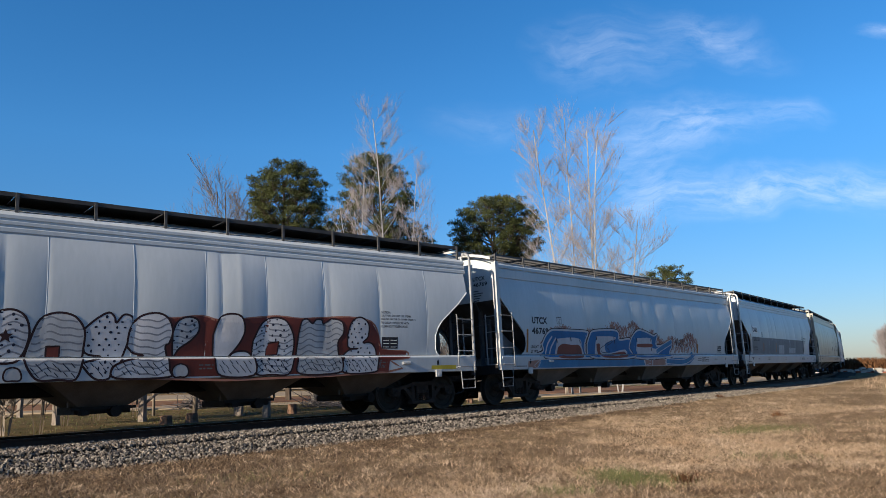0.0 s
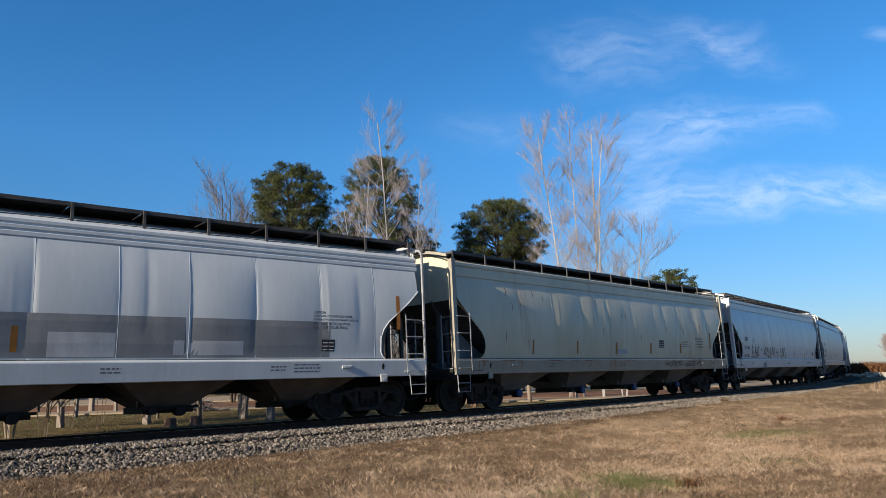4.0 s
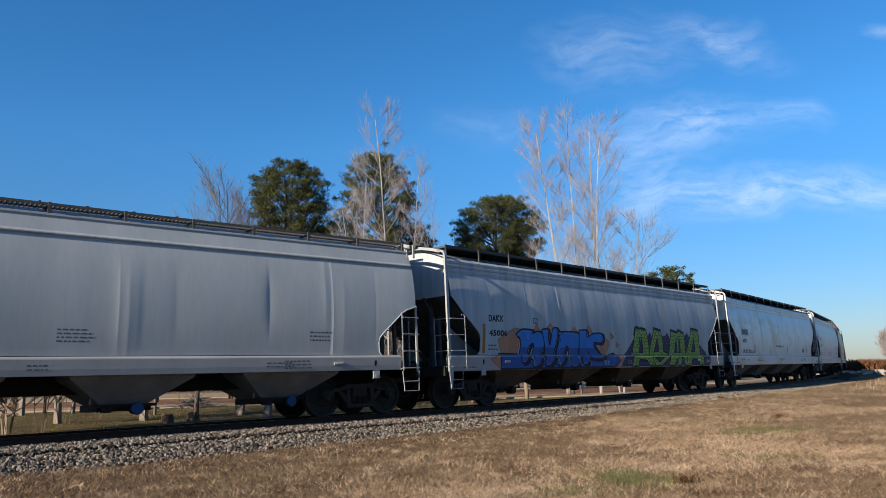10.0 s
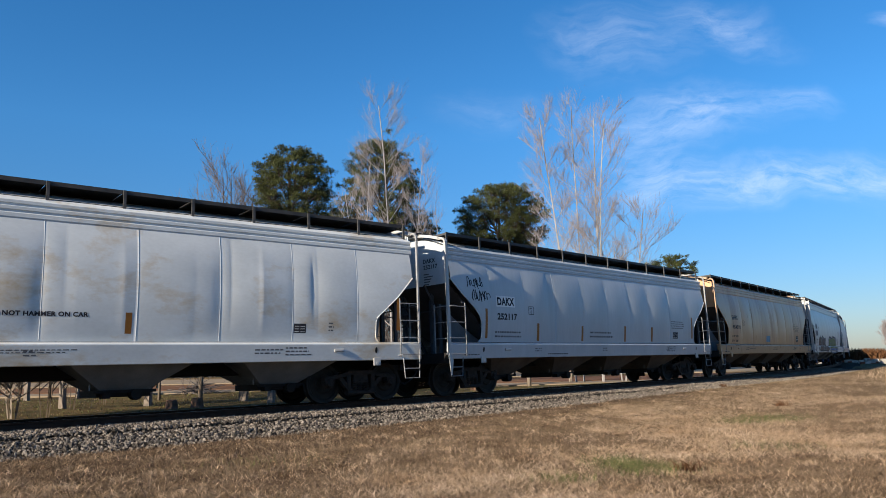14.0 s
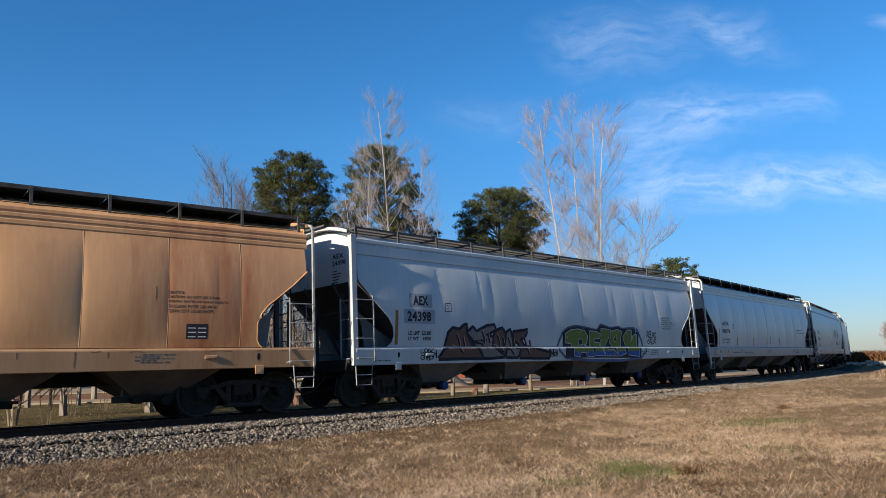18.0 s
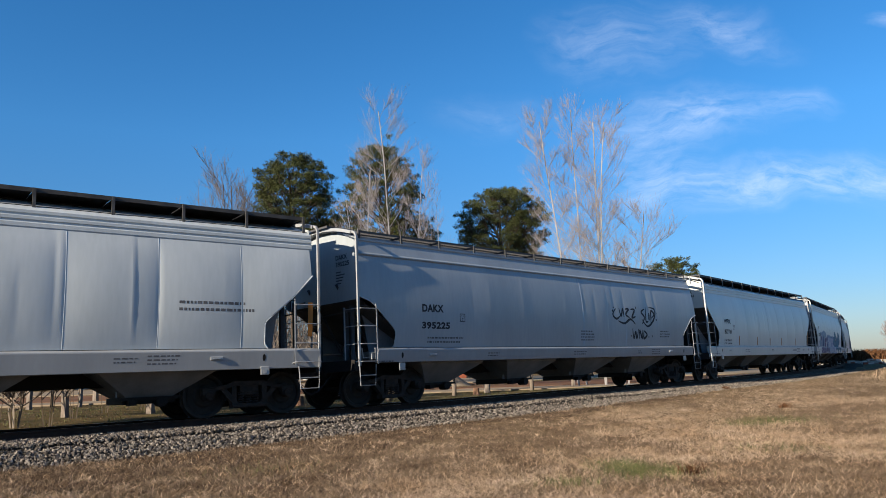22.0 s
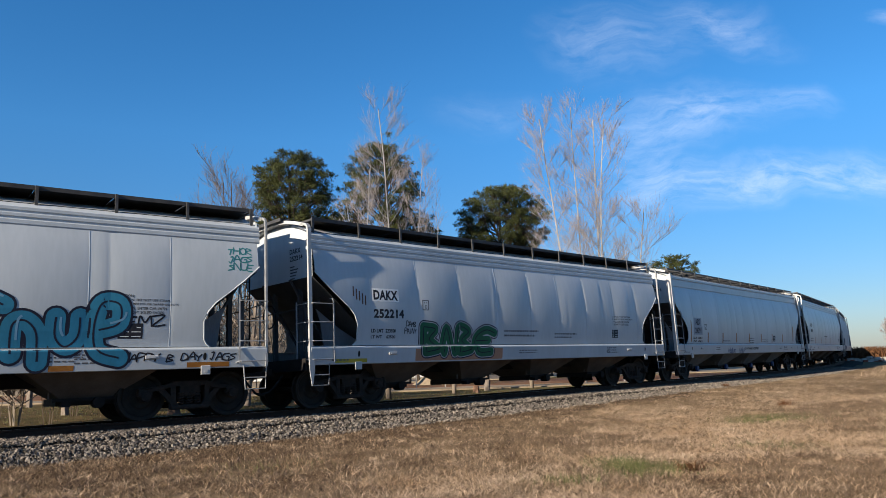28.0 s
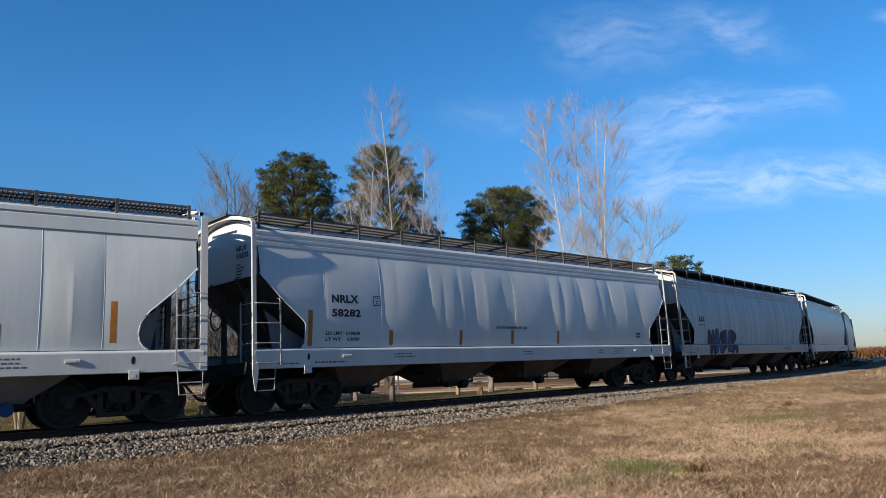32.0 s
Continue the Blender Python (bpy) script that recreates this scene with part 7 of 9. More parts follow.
def graffiti_k(spec, car):
    """Brown and taupe letters, then olive letters with blue feet."""
    rnd = random.Random(14)
    a = [(2.7, 1.09), (2.9, 1.32), (3.01, 1.36), (3.13, 1.76), (3.29, 1.88), (3.54, 1.84), (3.66, 1.93), (3.79, 2), (3.84, 1.71), (4, 1.49), (4.39, 1.19), (4.4, 1.09), (3.51, 1.1)]
    s = [(3.84, 1.77), (4.06, 1.92), (4.22, 1.8), (4.64, 1.96), (4.95, 1.99), (4.99, 1.87), (4.59, 1.72), (4.9, 1.66), (4.9, 1.35), (5.3, 1.12), (4.45, 1.09), (4.15, 1.49), (4.57, 1.5), (4.65, 1.59), (4.12, 1.55)]
    o = [(4.9, 1.59), (5.01, 1.83), (5.29, 1.91), (5.48, 1.72), (5.43, 1.34), (5.24, 1.12), (4.99, 1.27)]
    u = [(5.48, 1.79), (5.64, 1.88), (5.74, 1.62), (5.81, 1.34), (6.01, 1.34), (5.89, 1.1), (5.37, 1.11), (5.45, 1.51)]
    t = [(5.79, 1.81), (6.44, 1.88), (6.33, 1.7), (6.11, 1.61), (6.3, 1.42), (6.8, 1.31), (7.4, 1.21), (7.41, 1.07), (5.98, 1.09), (6.07, 1.48), (5.79, 1.61)]
    for n, (shape, mat) in enumerate(((a, RUST_BROWN), (s, TAUPE), (o, RUST_BROWN), (u, TAUPE), (t, RUST_BROWN))):
        up = 0.02 + 0.018 * (n % 2)
        edge_line(spec, car, shape, 0.13, "graffiti_outline", NAVY, up - 0.008)
        letter(spec, car, shape, mat, NAVY, up, (), None, 0.04)
        cx, cz = sum(q[0] for q in shape) / len(shape), sum(q[1] for q in shape) / len(shape)
        bars = [[(cx - 0.12, cz + 0.2), (cx + 0.02, cz - 0.05), (cx - 0.02, cz - 0.25)], [(cx + 0.14, cz + 0.12), (cx + 0.22, cz - 0.12)], [(cx - 0.3, cz - 0.1), (cx - 0.1, cz - 0.14), (cx + 0.05, cz - 0.3)]]
        strokes(spec, car, bars, 0.07, "graffiti_gap", BLACK_RED, up + 0.010)
        strokes(spec, car, [[(x + 0.03, z + 0.03) for x, z in q] for q in bars], 0.022, "graffiti_shine", SALMON_PALE, up + 0.016)
    ground = [(8.18, 1.83), (8.48, 1.98), (8.98, 2.04), (9.55, 1.99), (10.11, 1.94), (10.31, 2.11), (10.88, 2.02), (11.4, 2.06), (11.64, 2), (12.4, 2.03), (12.73, 1.88), (12.77, 1), (8.24, 1.06)]
    rr = [(8.33, 1.8), (8.6, 1.92), (9.02, 1.96), (9.39, 1.91), (9.56, 1.74), (9.52, 1.5), (9.38, 1.45), (9.67, 1.39), (9.82, 1.08), (9.39, 1.09), (9.34, 1.21), (9.05, 1.21), (9.02, 1.09), (8.69, 1.1), (8.69, 1.47), (8.53, 1.51), (8.36, 1.51)]
    r_gap = [(9.03, 1.64), (9.29, 1.64), (9.3, 1.47), (9.07, 1.44)]
    ee = [(9.64, 1.91), (10.06, 1.89), (10.29, 1.82), (10.26, 1.67), (9.95, 1.65), (9.93, 1.55), (10.26, 1.54), (10.27, 1.35), (10.48, 1.09), (9.87, 1.11), (9.89, 1.34), (9.67, 1.43)]
    l = [(10.33, 2), (10.85, 1.97), (10.82, 1.71), (10.6, 1.46), (10.61, 1.3), (10.97, 1.31), (11.31, 1.08), (10.5, 1.09), (10.33, 1.35)]
    aa = [(10.92, 1.91), (11.33, 1.98), (11.66, 1.9), (11.54, 1.71), (11.57, 1.43), (11.78, 1.17), (11.36, 1.07), (11.04, 1.42), (10.86, 1.53)]
    a_gap = [(11.28, 1.81), (11.26, 1.56), (11.09, 1.64)]
    y = [(11.68, 1.71), (11.95, 1.97), (12.27, 1.97), (12.26, 1.6), (12.36, 1.79), (12.61, 1.84), (12.65, 1.05), (11.92, 1.11), (11.88, 1.41)]
    edge_line(spec, car, ground, 0.09, "graffiti_haze", FADED_BLUE, 0.008, 3)
    flat_shape(spec, car, ground, "graffiti_back", NAVY, 0.014)
    for n, (shape, gaps) in enumerate(((rr, (r_gap,)), (ee, ()), (l, ()), (aa, (a_gap,)), (y, ()))):
        up = 0.024
        letter(spec, car, shape, OLIVE, WHITISH, up, gaps, NAVY, 0.024)
        low = below(shape, 1.24)
        if len(low) > 2:
            flat_shape(spec, car, low, "graffiti_base", MURAL_BLUE, up + 0.006)
        dots(spec, car, [q for q in spread_in(shape, 0.22, rnd, gaps) if rnd.random() < 0.4], 0.045, "graffiti_dots", OLIVE_GOLD, up + 0.010, rnd)
    handstyle(spec, car, "LOOK", 2.05, 2.5, 1.24, 1.33, INK, 0.022)
    handstyle(spec, car, "GTU", 2.05, 2.5, 1.08, 1.2, INK, 0.026)
    handstyle(spec, car, "RAYOU", 7.35, 7.75, 1.22, 1.31, INK, 0.02)
    handstyle(spec, car, "SLOW", 7.4, 7.75, 1.1, 1.19, INK, 0.02)
    handstyle(spec, car, "RELAX", 13.3, 13.95, 1.72, 1.92, INK, 0.035)
    handstyle(spec, car, "OTLR", 13.35, 13.95, 1.5, 1.66, INK, 0.035)
    notice(spec, car, ["CARBOLINE 993 LINING", "APPLIED ARI-G 12-15"] + CLEAN_SHOES, 14.38, 15.35, 2.5, 0.055)


def graffiti_o(spec, car):
    rnd = random.Random(8)
    coat(spec, car, [blob(3.5, 1.9, 0.9, 0.5, rnd, 0.14), blob(4.6, 2.0, 0.8, 0.45, rnd, 0.14), blob(2.6, 1.4, 0.5, 0.4, rnd, 0.1)], "graffiti_cloud", HAZE_BLUE, 0.005)
    patch(spec, car, "graffiti_base", 2.4, 6.6, 1.0, 1.335, PLUM, 0.006)
    block_tag(spec, car, "JAGS", 2.75, 6.3, 1.03, 2.1, [PLUM, DEEP_BLUE], WHITISH, 0.26)
    t = [(6.12, 2.07), (6.7, 2.04), (6.77, 1.7), (6.49, 1.67), (6.63, 1.37), (6.62, 1), (6.21, 1), (6.22, 1.57)]
    h = [(6.72, 1.98), (7.2, 2.06), (7.25, 1.75), (7.5, 1.72), (7.58, 2.0), (7.92, 1.98), (7.95, 1.4), (8.0, 1.02), (7.55, 1.02), (7.5, 1.4), (7.28, 1.42), (7.22, 1.0), (6.85, 1.0), (6.9, 1.5)]
    r = [(8.88, 1.96), (9.44, 2.05), (9.61, 1.86), (9.45, 1.68), (9.15, 1.62), (9.13, 1.44), (9.56, 1.58), (10.02, 1.37), (10.21, 1.27), (10.21, 1), (9.08, 1), (8.91, 1.5)]
    ring = [(8.46, 2.06), (8.83, 1.85), (8.87, 1.4), (8.77, 1), (8.31, 1), (8.09, 1.2), (8.05, 1.66), (8.21, 1.96)]
    ring_gap = [(8.48, 1.82), (8.59, 1.61), (8.53, 1.24), (8.38, 1.3), (8.34, 1.64)]
    haze = [(5.9, 1.5), (6.0, 2.1), (6.9, 2.22), (8.2, 2.12), (9.3, 2.15), (10.0, 1.95), (10.2, 1.4), (10.1, 1.0), (6.1, 1.0)]
    flat_shape(spec, car, haze, "graffiti_back", HAZE_BLUE, 0.005)
    for n, (shape, gaps) in enumerate(((t, ()), (h, ()), (ring, (ring_gap,)), (r, ()))):
        letter(spec, car, shape, LAVENDER, MURAL_BLUE, 0.012 + 0.016 * (n % 2), gaps, MURAL_BLUE, 0.055, 4 if n == 2 else 2)
        strokes(spec, car, [[(x + 0.06, z - 0.06) for x, z in shape[1:4]]], 0.025, "graffiti_shine", WHITISH, 0.044)
    drops = []
    for k in range(70):
        x, z = rnd.uniform(5.6, 10.4), rnd.uniform(2.2, 2.6)
        drops.append([(x, z), (x + 0.05, z + 0.035)])
    strokes(spec, car, drops, 0.025, "graffiti_drops", TEAL, 0.009)
    wedge = [[(9.5, 1.75), (9.85, 1.95), (10.0, 1.7), (10.1, 1.4)]]
    snake = [(10.85, 2.15), (10.5, 2.28), (10.25, 2.05), (10.5, 1.8), (10.68, 1.5), (10.35, 1.32)]
    arch = [(10.98, 1.3), (11.0, 1.8), (11.2, 1.88), (11.38, 1.65), (11.4, 1.16)]
    cup = [(11.68, 1.95), (11.68, 1.6), (11.85, 1.42), (12.05, 1.6), (12.08, 1.95)]
    curl = [(12.4, 1.72), (12.75, 1.85), (12.75, 2.2), (12.45, 2.22), (12.32, 1.8), (12.38, 1.35), (12.75, 1.2)]
    fat_lines(spec, car, wedge + [snake, arch, cup, curl], ((0.42, NAVY, "graffiti_outline"), (0.33, TEAL_BLUE, "graffiti_fill")), 0.03)
    thin = [rounded(p) for p in (snake, arch, cup, curl)]
    strokes(spec, car, thin, 0.035, "graffiti_inner_line", NAVY, 0.046)
    strokes(spec, car, [[(x + 0.09, z + 0.1) for x, z in p[2:9]] for p in thin], 0.04, "graffiti_shine", SKY_BLUE, 0.048)
    handstyle(spec, car, "EMZ", 12.85, 13.6, 1.8, 2.0, INK, 0.035)
    handstyle(spec, car, "HAPPY B DAY JAGS", 12.8, 15.0, 1.12, 1.26, INK, 0.028)
    notice(spec, car, ["CAUTION:"] + CLEAN_SHOES, 12.7, 13.85, 2.42, 0.055)
    for k, word in enumerate(("THOR", "JAGS", "SNUE")):
        handstyle(spec, car, word, 14.85, 15.4, 3.32 - 0.17 * k, 3.45 - 0.17 * k, TEAL, 0.026)
    patch(spec, car, "white_panel", 1.85, 2.55, 2.46, 2.72, WHITE)
    stencil(spec, car, "DAKX", 1.9, 2.5, 2.49, 2.69, INK)
    stencil(spec, car, "252206", 1.9, 2.75, 2.05, 2.24, INK)
    small_print(spec, car, 1.8, 2.5, 1.55, 1.78, 2, INK)
    scrawl(spec, car, 6.1, 6.5, 2.1, 2.2, DEEP_BLUE, 0.03)


def graffiti_p(spec, car):
    patch(spec, car, "graffiti_base", 3.1, 6.4, 1.0, 1.3, PEACH, 0.006)
    lines = [[(3.45, 1.22), (3.45, 1.85)], [(3.45, 1.86), (3.85, 1.8), (3.65, 1.55), (3.95, 1.32), (3.5, 1.22)], [(4.1, 1.2), (4.25, 1.84), (4.5, 1.2)],
             [(4.7, 1.2), (4.72, 1.85), (5.1, 1.75), (4.85, 1.52), (5.15, 1.3), (4.75, 1.2)], [(5.9, 1.2), (5.4, 1.22), (5.4, 1.6), (5.8, 1.8), (6.15, 1.72)], [(5.4, 1.5), (5.9, 1.52)]]
    fat_lines(spec, car, lines, ((0.34, NAVY, "graffiti_outline"), (0.28, WHITISH, "graffiti_edge"), (0.24, PINE_GREEN, "graffiti_fill")), 0.014)
    strokes(spec, car, [rounded(p) for p in lines], 0.025, "graffiti_inner_line", NAVY, 0.036)
    handstyle(spec, car, "DAMB", 2.85, 3.2, 1.85, 1.98, INK, 0.02)
    handstyle(spec, car, "PAINT", 2.8, 3.2, 1.68, 1.8, INK, 0.02)
    drips = [[(0.86 + 0.09 * k, 2.78 - 0.05 * k), (0.86 + 0.09 * k, 2.55 - 0.05 * k - 0.03 * (k % 2))] for k in range(5)]
    strokes(spec, car, [[(x + 0.35, z) for x, z in p] for p in drips], 0.04, "stain", RUST_BROWN, 0.008)


def graffiti_s(spec, car):
    stencil(spec, car, "AEX", 1.8, 2.4, 2.3, 2.5, INK)
    block_tag(spec, car, "NASUR", 2.7, 5.9, 1.02, 1.98, [NAVY, DEEP_BLUE], BLACK_RED, 0.26, FADED_BLUE)


PLUM = flat_colour((0.12, 0.07, 0.2), "plum_spray")
RUST_STAIN = flat_colour((0.3, 0.16, 0.085), "rust_stain")
LETTER_BLUE = flat_colour((0.03, 0.17, 0.40), "letter_blue_spray")
SILL_BLUE = flat_colour((0.06, 0.24, 0.44), "clear_blue_spray")
BRIGHT_BLUE = flat_colour((0.03, 0.24, 0.75), "vivid_blue_spray")
SHARD_EDGE = flat_colour((0.45, 0.16, 0.09), "burnt_orange_line")
LAVENDER_DIM = flat_colour((0.2, 0.19, 0.34), "dim_lavender_speckle")
SALMON_PALE = flat_colour((0.5, 0.38, 0.32), "pale_pink_line")
OLIVE = flat_colour((0.16, 0.22, 0.035), "olive_green_spray")
OLIVE_GOLD = flat_colour((0.5, 0.33, 0.04), "gold_dot_spray")
HAZE_BLUE = flat_colour((0.28, 0.40, 0.52), "soft_blue_haze")
PALE_RUST = flat_colour((0.36, 0.16, 0.11), "pale_rust_spray")
BLUE_GREY = flat_colour((0.36, 0.40, 0.45), "blue_grey_overpaint")
DARK_GREY = flat_colour((0.24, 0.25, 0.26), "dark_grey_overpaint")
PALE_GREY = flat_colour((0.5, 0.51, 0.52), "pale_grey_spray")
MID_GREY = flat_colour((0.24, 0.25, 0.28), "mid_grey_spray")
WHITISH = flat_colour((0.62, 0.62, 0.64), "off_white_spray")
YELLOW = flat_colour((0.6, 0.47, 0.05), "yellow_reflector")
SKY_BLUE = flat_colour((0.17, 0.36, 0.52), "sky_blue_spray")
DEEP_BLUE = flat_colour((0.03, 0.07, 0.22), "deep_blue_spray")
FADED_BLUE = flat_colour((0.09, 0.12, 0.2), "faded_blue_marker")
TEAL = flat_colour((0.05, 0.25, 0.26), "teal_spray")
TEAL_BLUE = flat_colour((0.03, 0.22, 0.36), "teal_blue_spray")
MURAL_BLUE = flat_colour((0.03, 0.12, 0.42), "bright_blue_spray")
NAVY = flat_colour((0.012, 0.015, 0.035), "black_blue_outline")
BLACK_RED = flat_colour((0.03, 0.012, 0.014), "black_red_outline")
MAROON = flat_colour((0.16, 0.035, 0.025), "maroon_spray")
RUST_RED = flat_colour((0.26, 0.075, 0.05), "rust_red_spray")
SALMON = flat_colour((0.45, 0.25, 0.19), "salmon_spray")
PEACH = flat_colour((0.55, 0.28, 0.17), "peach_spray")
DARK_PURPLE = flat_colour((0.05, 0.035, 0.11), "dark_purple_spray")
LAVENDER = flat_colour((0.5, 0.55, 0.68), "lavender_spray")
LIME = flat_colour((0.32, 0.5, 0.10), "lime_green_spray")
PINE_GREEN = flat_colour((0.02, 0.15, 0.07), "pine_green_spray")
RUST_BROWN = flat_colour((0.16, 0.085, 0.06), "rust_brown_spray")
TAUPE = flat_colour((0.26, 0.23, 0.2), "taupe_spray")


def paint_of(name, a, b, patch=(0.26, 0.19, 0.12), amount=0.05, rough=0.37):
    return material(name, a, b, 0.9, rough, 0.0, 0.02, 14, (1, 1, 0.16), patch, amount)


PAINTS = {
    "light": paint_of("light_grey_paint", (0.3485, 0.38, 0.3985), (0.4453, 0.4786, 0.4985)),
    "slate": paint_of("slate_grey_paint", (0.2374, 0.2674, 0.2851), (0.312, 0.3422, 0.3614)),
    "grey": paint_of("mid_grey_paint", (0.351, 0.3861, 0.3989), (0.4554, 0.4932, 0.5057)),
    "streaked": material("streaked_grey_paint", (0.236, 0.2586, 0.2797), (0.3955, 0.432, 0.4531), 3.5, 0.5, 0, 0.02, 30, (1, 1, 0.05), (0.1882, 0.1814, 0.1745), 0.2),
    "stained": material("stained_white_paint", (0.4768, 0.5053, 0.5089), (0.6004, 0.6323, 0.6367), 0.9, 0.37, 0, 0.02, 14, (0.8, 1, 1.5), (0.399, 0.2889, 0.1494), 0.8),
    "cream": paint_of("cream_grey_paint", (0.4711, 0.4987, 0.4726), (0.5658, 0.586, 0.5502), (0.3766, 0.2878, 0.1929), 0.12),
    "tan": paint_of("faded_tan_paint", (0.3826, 0.3592, 0.2587), (0.514, 0.4744, 0.3504), (0.322, 0.197, 0.1037), 0.6),
    "brown": paint_of("faded_brown_paint", (0.3612, 0.1907, 0.08828), (0.5226, 0.2972, 0.1449), (0.2612, 0.08604, 0.03155), 0.8),
}
TRIM = {
    "white": paint_of("chalky_white_trim", (0.3341, 0.3398, 0.3398), (0.4032, 0.409, 0.4032), (0.2016, 0.1613, 0.1152), 0.15),
    "tan": paint_of("rust_streaked_tan_trim", (0.2074, 0.1901, 0.1498), (0.288, 0.265, 0.2189), (0.1613, 0.07488, 0.03456), 0.6),
    "brown": paint_of("rusty_brown_trim", (0.27, 0.155, 0.078), (0.37, 0.235, 0.135), (0.2, 0.065, 0.025), 0.5),
    "grey": paint_of("dull_grey_trim", (0.2304, 0.2419, 0.2477), (0.288, 0.2995, 0.3053), (0.1728, 0.1267, 0.0864), 0.12),
}
UNDER = {
    "grey": material("dusty_grey_hopper", (0.15, 0.152, 0.155), (0.23, 0.232, 0.23), 2.5, 0.8, 0, 0.1, 40, (1, 1, 0.4), (0.12, 0.1, 0.085), 0.5),
    "brown": material("dirty_brown_hopper", (0.085, 0.068, 0.056), (0.15, 0.122, 0.1), 2.5, 0.85, 0, 0.15, 40, (1, 1, 0.4), (0.1, 0.075, 0.058), 0.6),
}

# near left corner post at 9 s, then roof, running boards, end cut-out, paint, trim, hoppers, caps, pillow, dents, what is painted on it
ROSTER = [
    (-83.4, "stepped", "solid", "bulge", "light", "white", "brown", False, 0.010, 4, (marks_a, graffiti_a), "light grey covered hopper car with white bubble graffiti on maroon"),
    (-67.0, "ledge", "open", "round", "grey", "white", "grey", False, 0.008, 4, (marks_b, graffiti_b), "pale grey covered hopper car with blue and salmon graffiti"),
    (-49.1, "stepped", "solid", "bulge", "light", "white", "brown", False, 0.012, 8, (marks_c,), "light grey covered hopper car with darker overpainted band"),
    (-32.8, "ledge", "solid", "round", "tan", "tan", "grey", True, 0.012, 14, (marks_d,), "faded tan covered hopper car with rust-streaked sill"),
    (-14.85, "ledge", "open", "round", "grey", "white", "grey", False, 0.008, 12, (marks_e,), "pale grey covered hopper car with black spray tags"),
    (3.25, "plain", "open", "flat", "slate", "grey", "grey", True, 0.003, 12, (marks_f,), "slate grey covered hopper car with smooth sides"),
    (21.2, "stepped", "solid", "slant", "streaked", "grey", "brown", False, 0.010, 4, (marks_g, graffiti_g), "streaked grey covered hopper car with blue and lime graffiti"),
    (39.25, "stepped", "solid", "slant", "stained", "white", "grey", False, 0.016, 22, (marks_h,), "dented white covered hopper car with tan stains"),
    (57.25, "stepped", "solid", "bulge", "light", "white", "brown", False, 0.012, 9, (marks_i,), "light grey covered hopper car with white lettering panel"),
    (73.8, "stepped", "solid", "bulge", "brown", "brown", "brown", False, 0.014, 8, (marks_j,), "faded brown covered hopper car with rusty trim"),
    (90.3, "ledge", "open", "round", "grey", "white", "grey", True, 0.009, 4, (marks_k, graffiti_k), "pale grey covered hopper car with brown and green graffiti"),
    (108.5, "stepped", "solid", "slant", "grey", "grey", "grey", False, 0.016, 14, (marks_l,), "dull grey covered hopper car with orange reflectors"),
    (126.5, "plain", "open", "flat", "slate", "grey", "grey", False, 0.003, 12, (marks_m,), "slate grey covered hopper car with black spray tag"),
    (144.65, "stepped", "solid", "slant", "cream", "white", "grey", False, 0.008, 14, (marks_n,), "off-white covered hopper car with orange reflectors"),
    (162.6, "stepped", "solid", "bulge", "light", "white", "brown", False, 0.012, 4, (marks_o, graffiti_o), "light grey covered hopper car with lavender and teal graffiti"),
    (179.4, "stepped", "solid", "bulge", "light", "white", "brown", False, 0.012, 4, (marks_p, graffiti_p), "light grey covered hopper car with small green graffiti"),
    (195.85, "ledge", "open", "round", "grey", "white", "grey", True, 0.009, 14, (marks_q,), "pale grey covered hopper car with repainted number panels"),
    (214.05, "stepped", "open", "slant", "light", "white", "grey", False, 0.014, 18, (marks_r,), "light grey covered hopper car with dented side sheets"),
    (232.1, "stepped", "solid", "slant", "streaked", "grey", "grey", False, 0.010, 4, (marks_s, graffiti_s), "dull grey covered hopper car with dark blue graffiti"),
    (250.1, "stepped", "solid", "slant", "light", "white", "grey", False, 0.012, 10, (), "light grey covered hopper car in weathered paint"),
    (268.2, "ledge", "solid", "round", "grey", "grey", "grey", False, 0.008, 10, (), "dull grey covered hopper car in weathered paint"),
    (286.2, "stepped", "solid", "slant", "light", "white", "grey", False, 0.012, 10, (), "light grey covered hopper car in weathered paint"),
    (304.2, "stepped", "solid", "slant", "grey", "white", "grey", False, 0.012, 10, (), "pale grey covered hopper car in weathered paint"),
]


END_MARKS = {1: ("UTCX", "46769"), 2: ("DAKX", "252133"), 5: ("DAKX", "395026"), 7: ("OFOX", "6923"), 8: ("DAKX", "252117"), 10: ("AEX", "24398"), 11: ("ACFX", "98076"),
             12: ("DAKX", "395225"), 13: ("WFRX", "877741"), 14: ("DAKX", "252206"), 15: ("DAKX", "252214"), 16: ("AEX", "24391"), 17: ("NRLX", "58282")}


def build_train():
    for i, (s, roof, walkway, cut, paint, trim, under, caps, pillow, dents, painted, label) in enumerate(ROSTER):
        after = ROSTER[i + 1][0] if i + 1 < len(ROSTER) else s + 18.1
        spec = dict(s=s, length=round(after - s - 1.1, 2), roof=roof, walk=walkway, cut=cut, paint=PAINTS[paint], trim=TRIM[trim], under=UNDER[under], caps=caps, pillow=pillow, dents=dents, seed=i + 1, label=label, mark=END_MARKS.get(i))
        car = hopper_car(spec)
        for make in painted:
            make(spec, car)
        sill_marks(spec, car)


build_train()


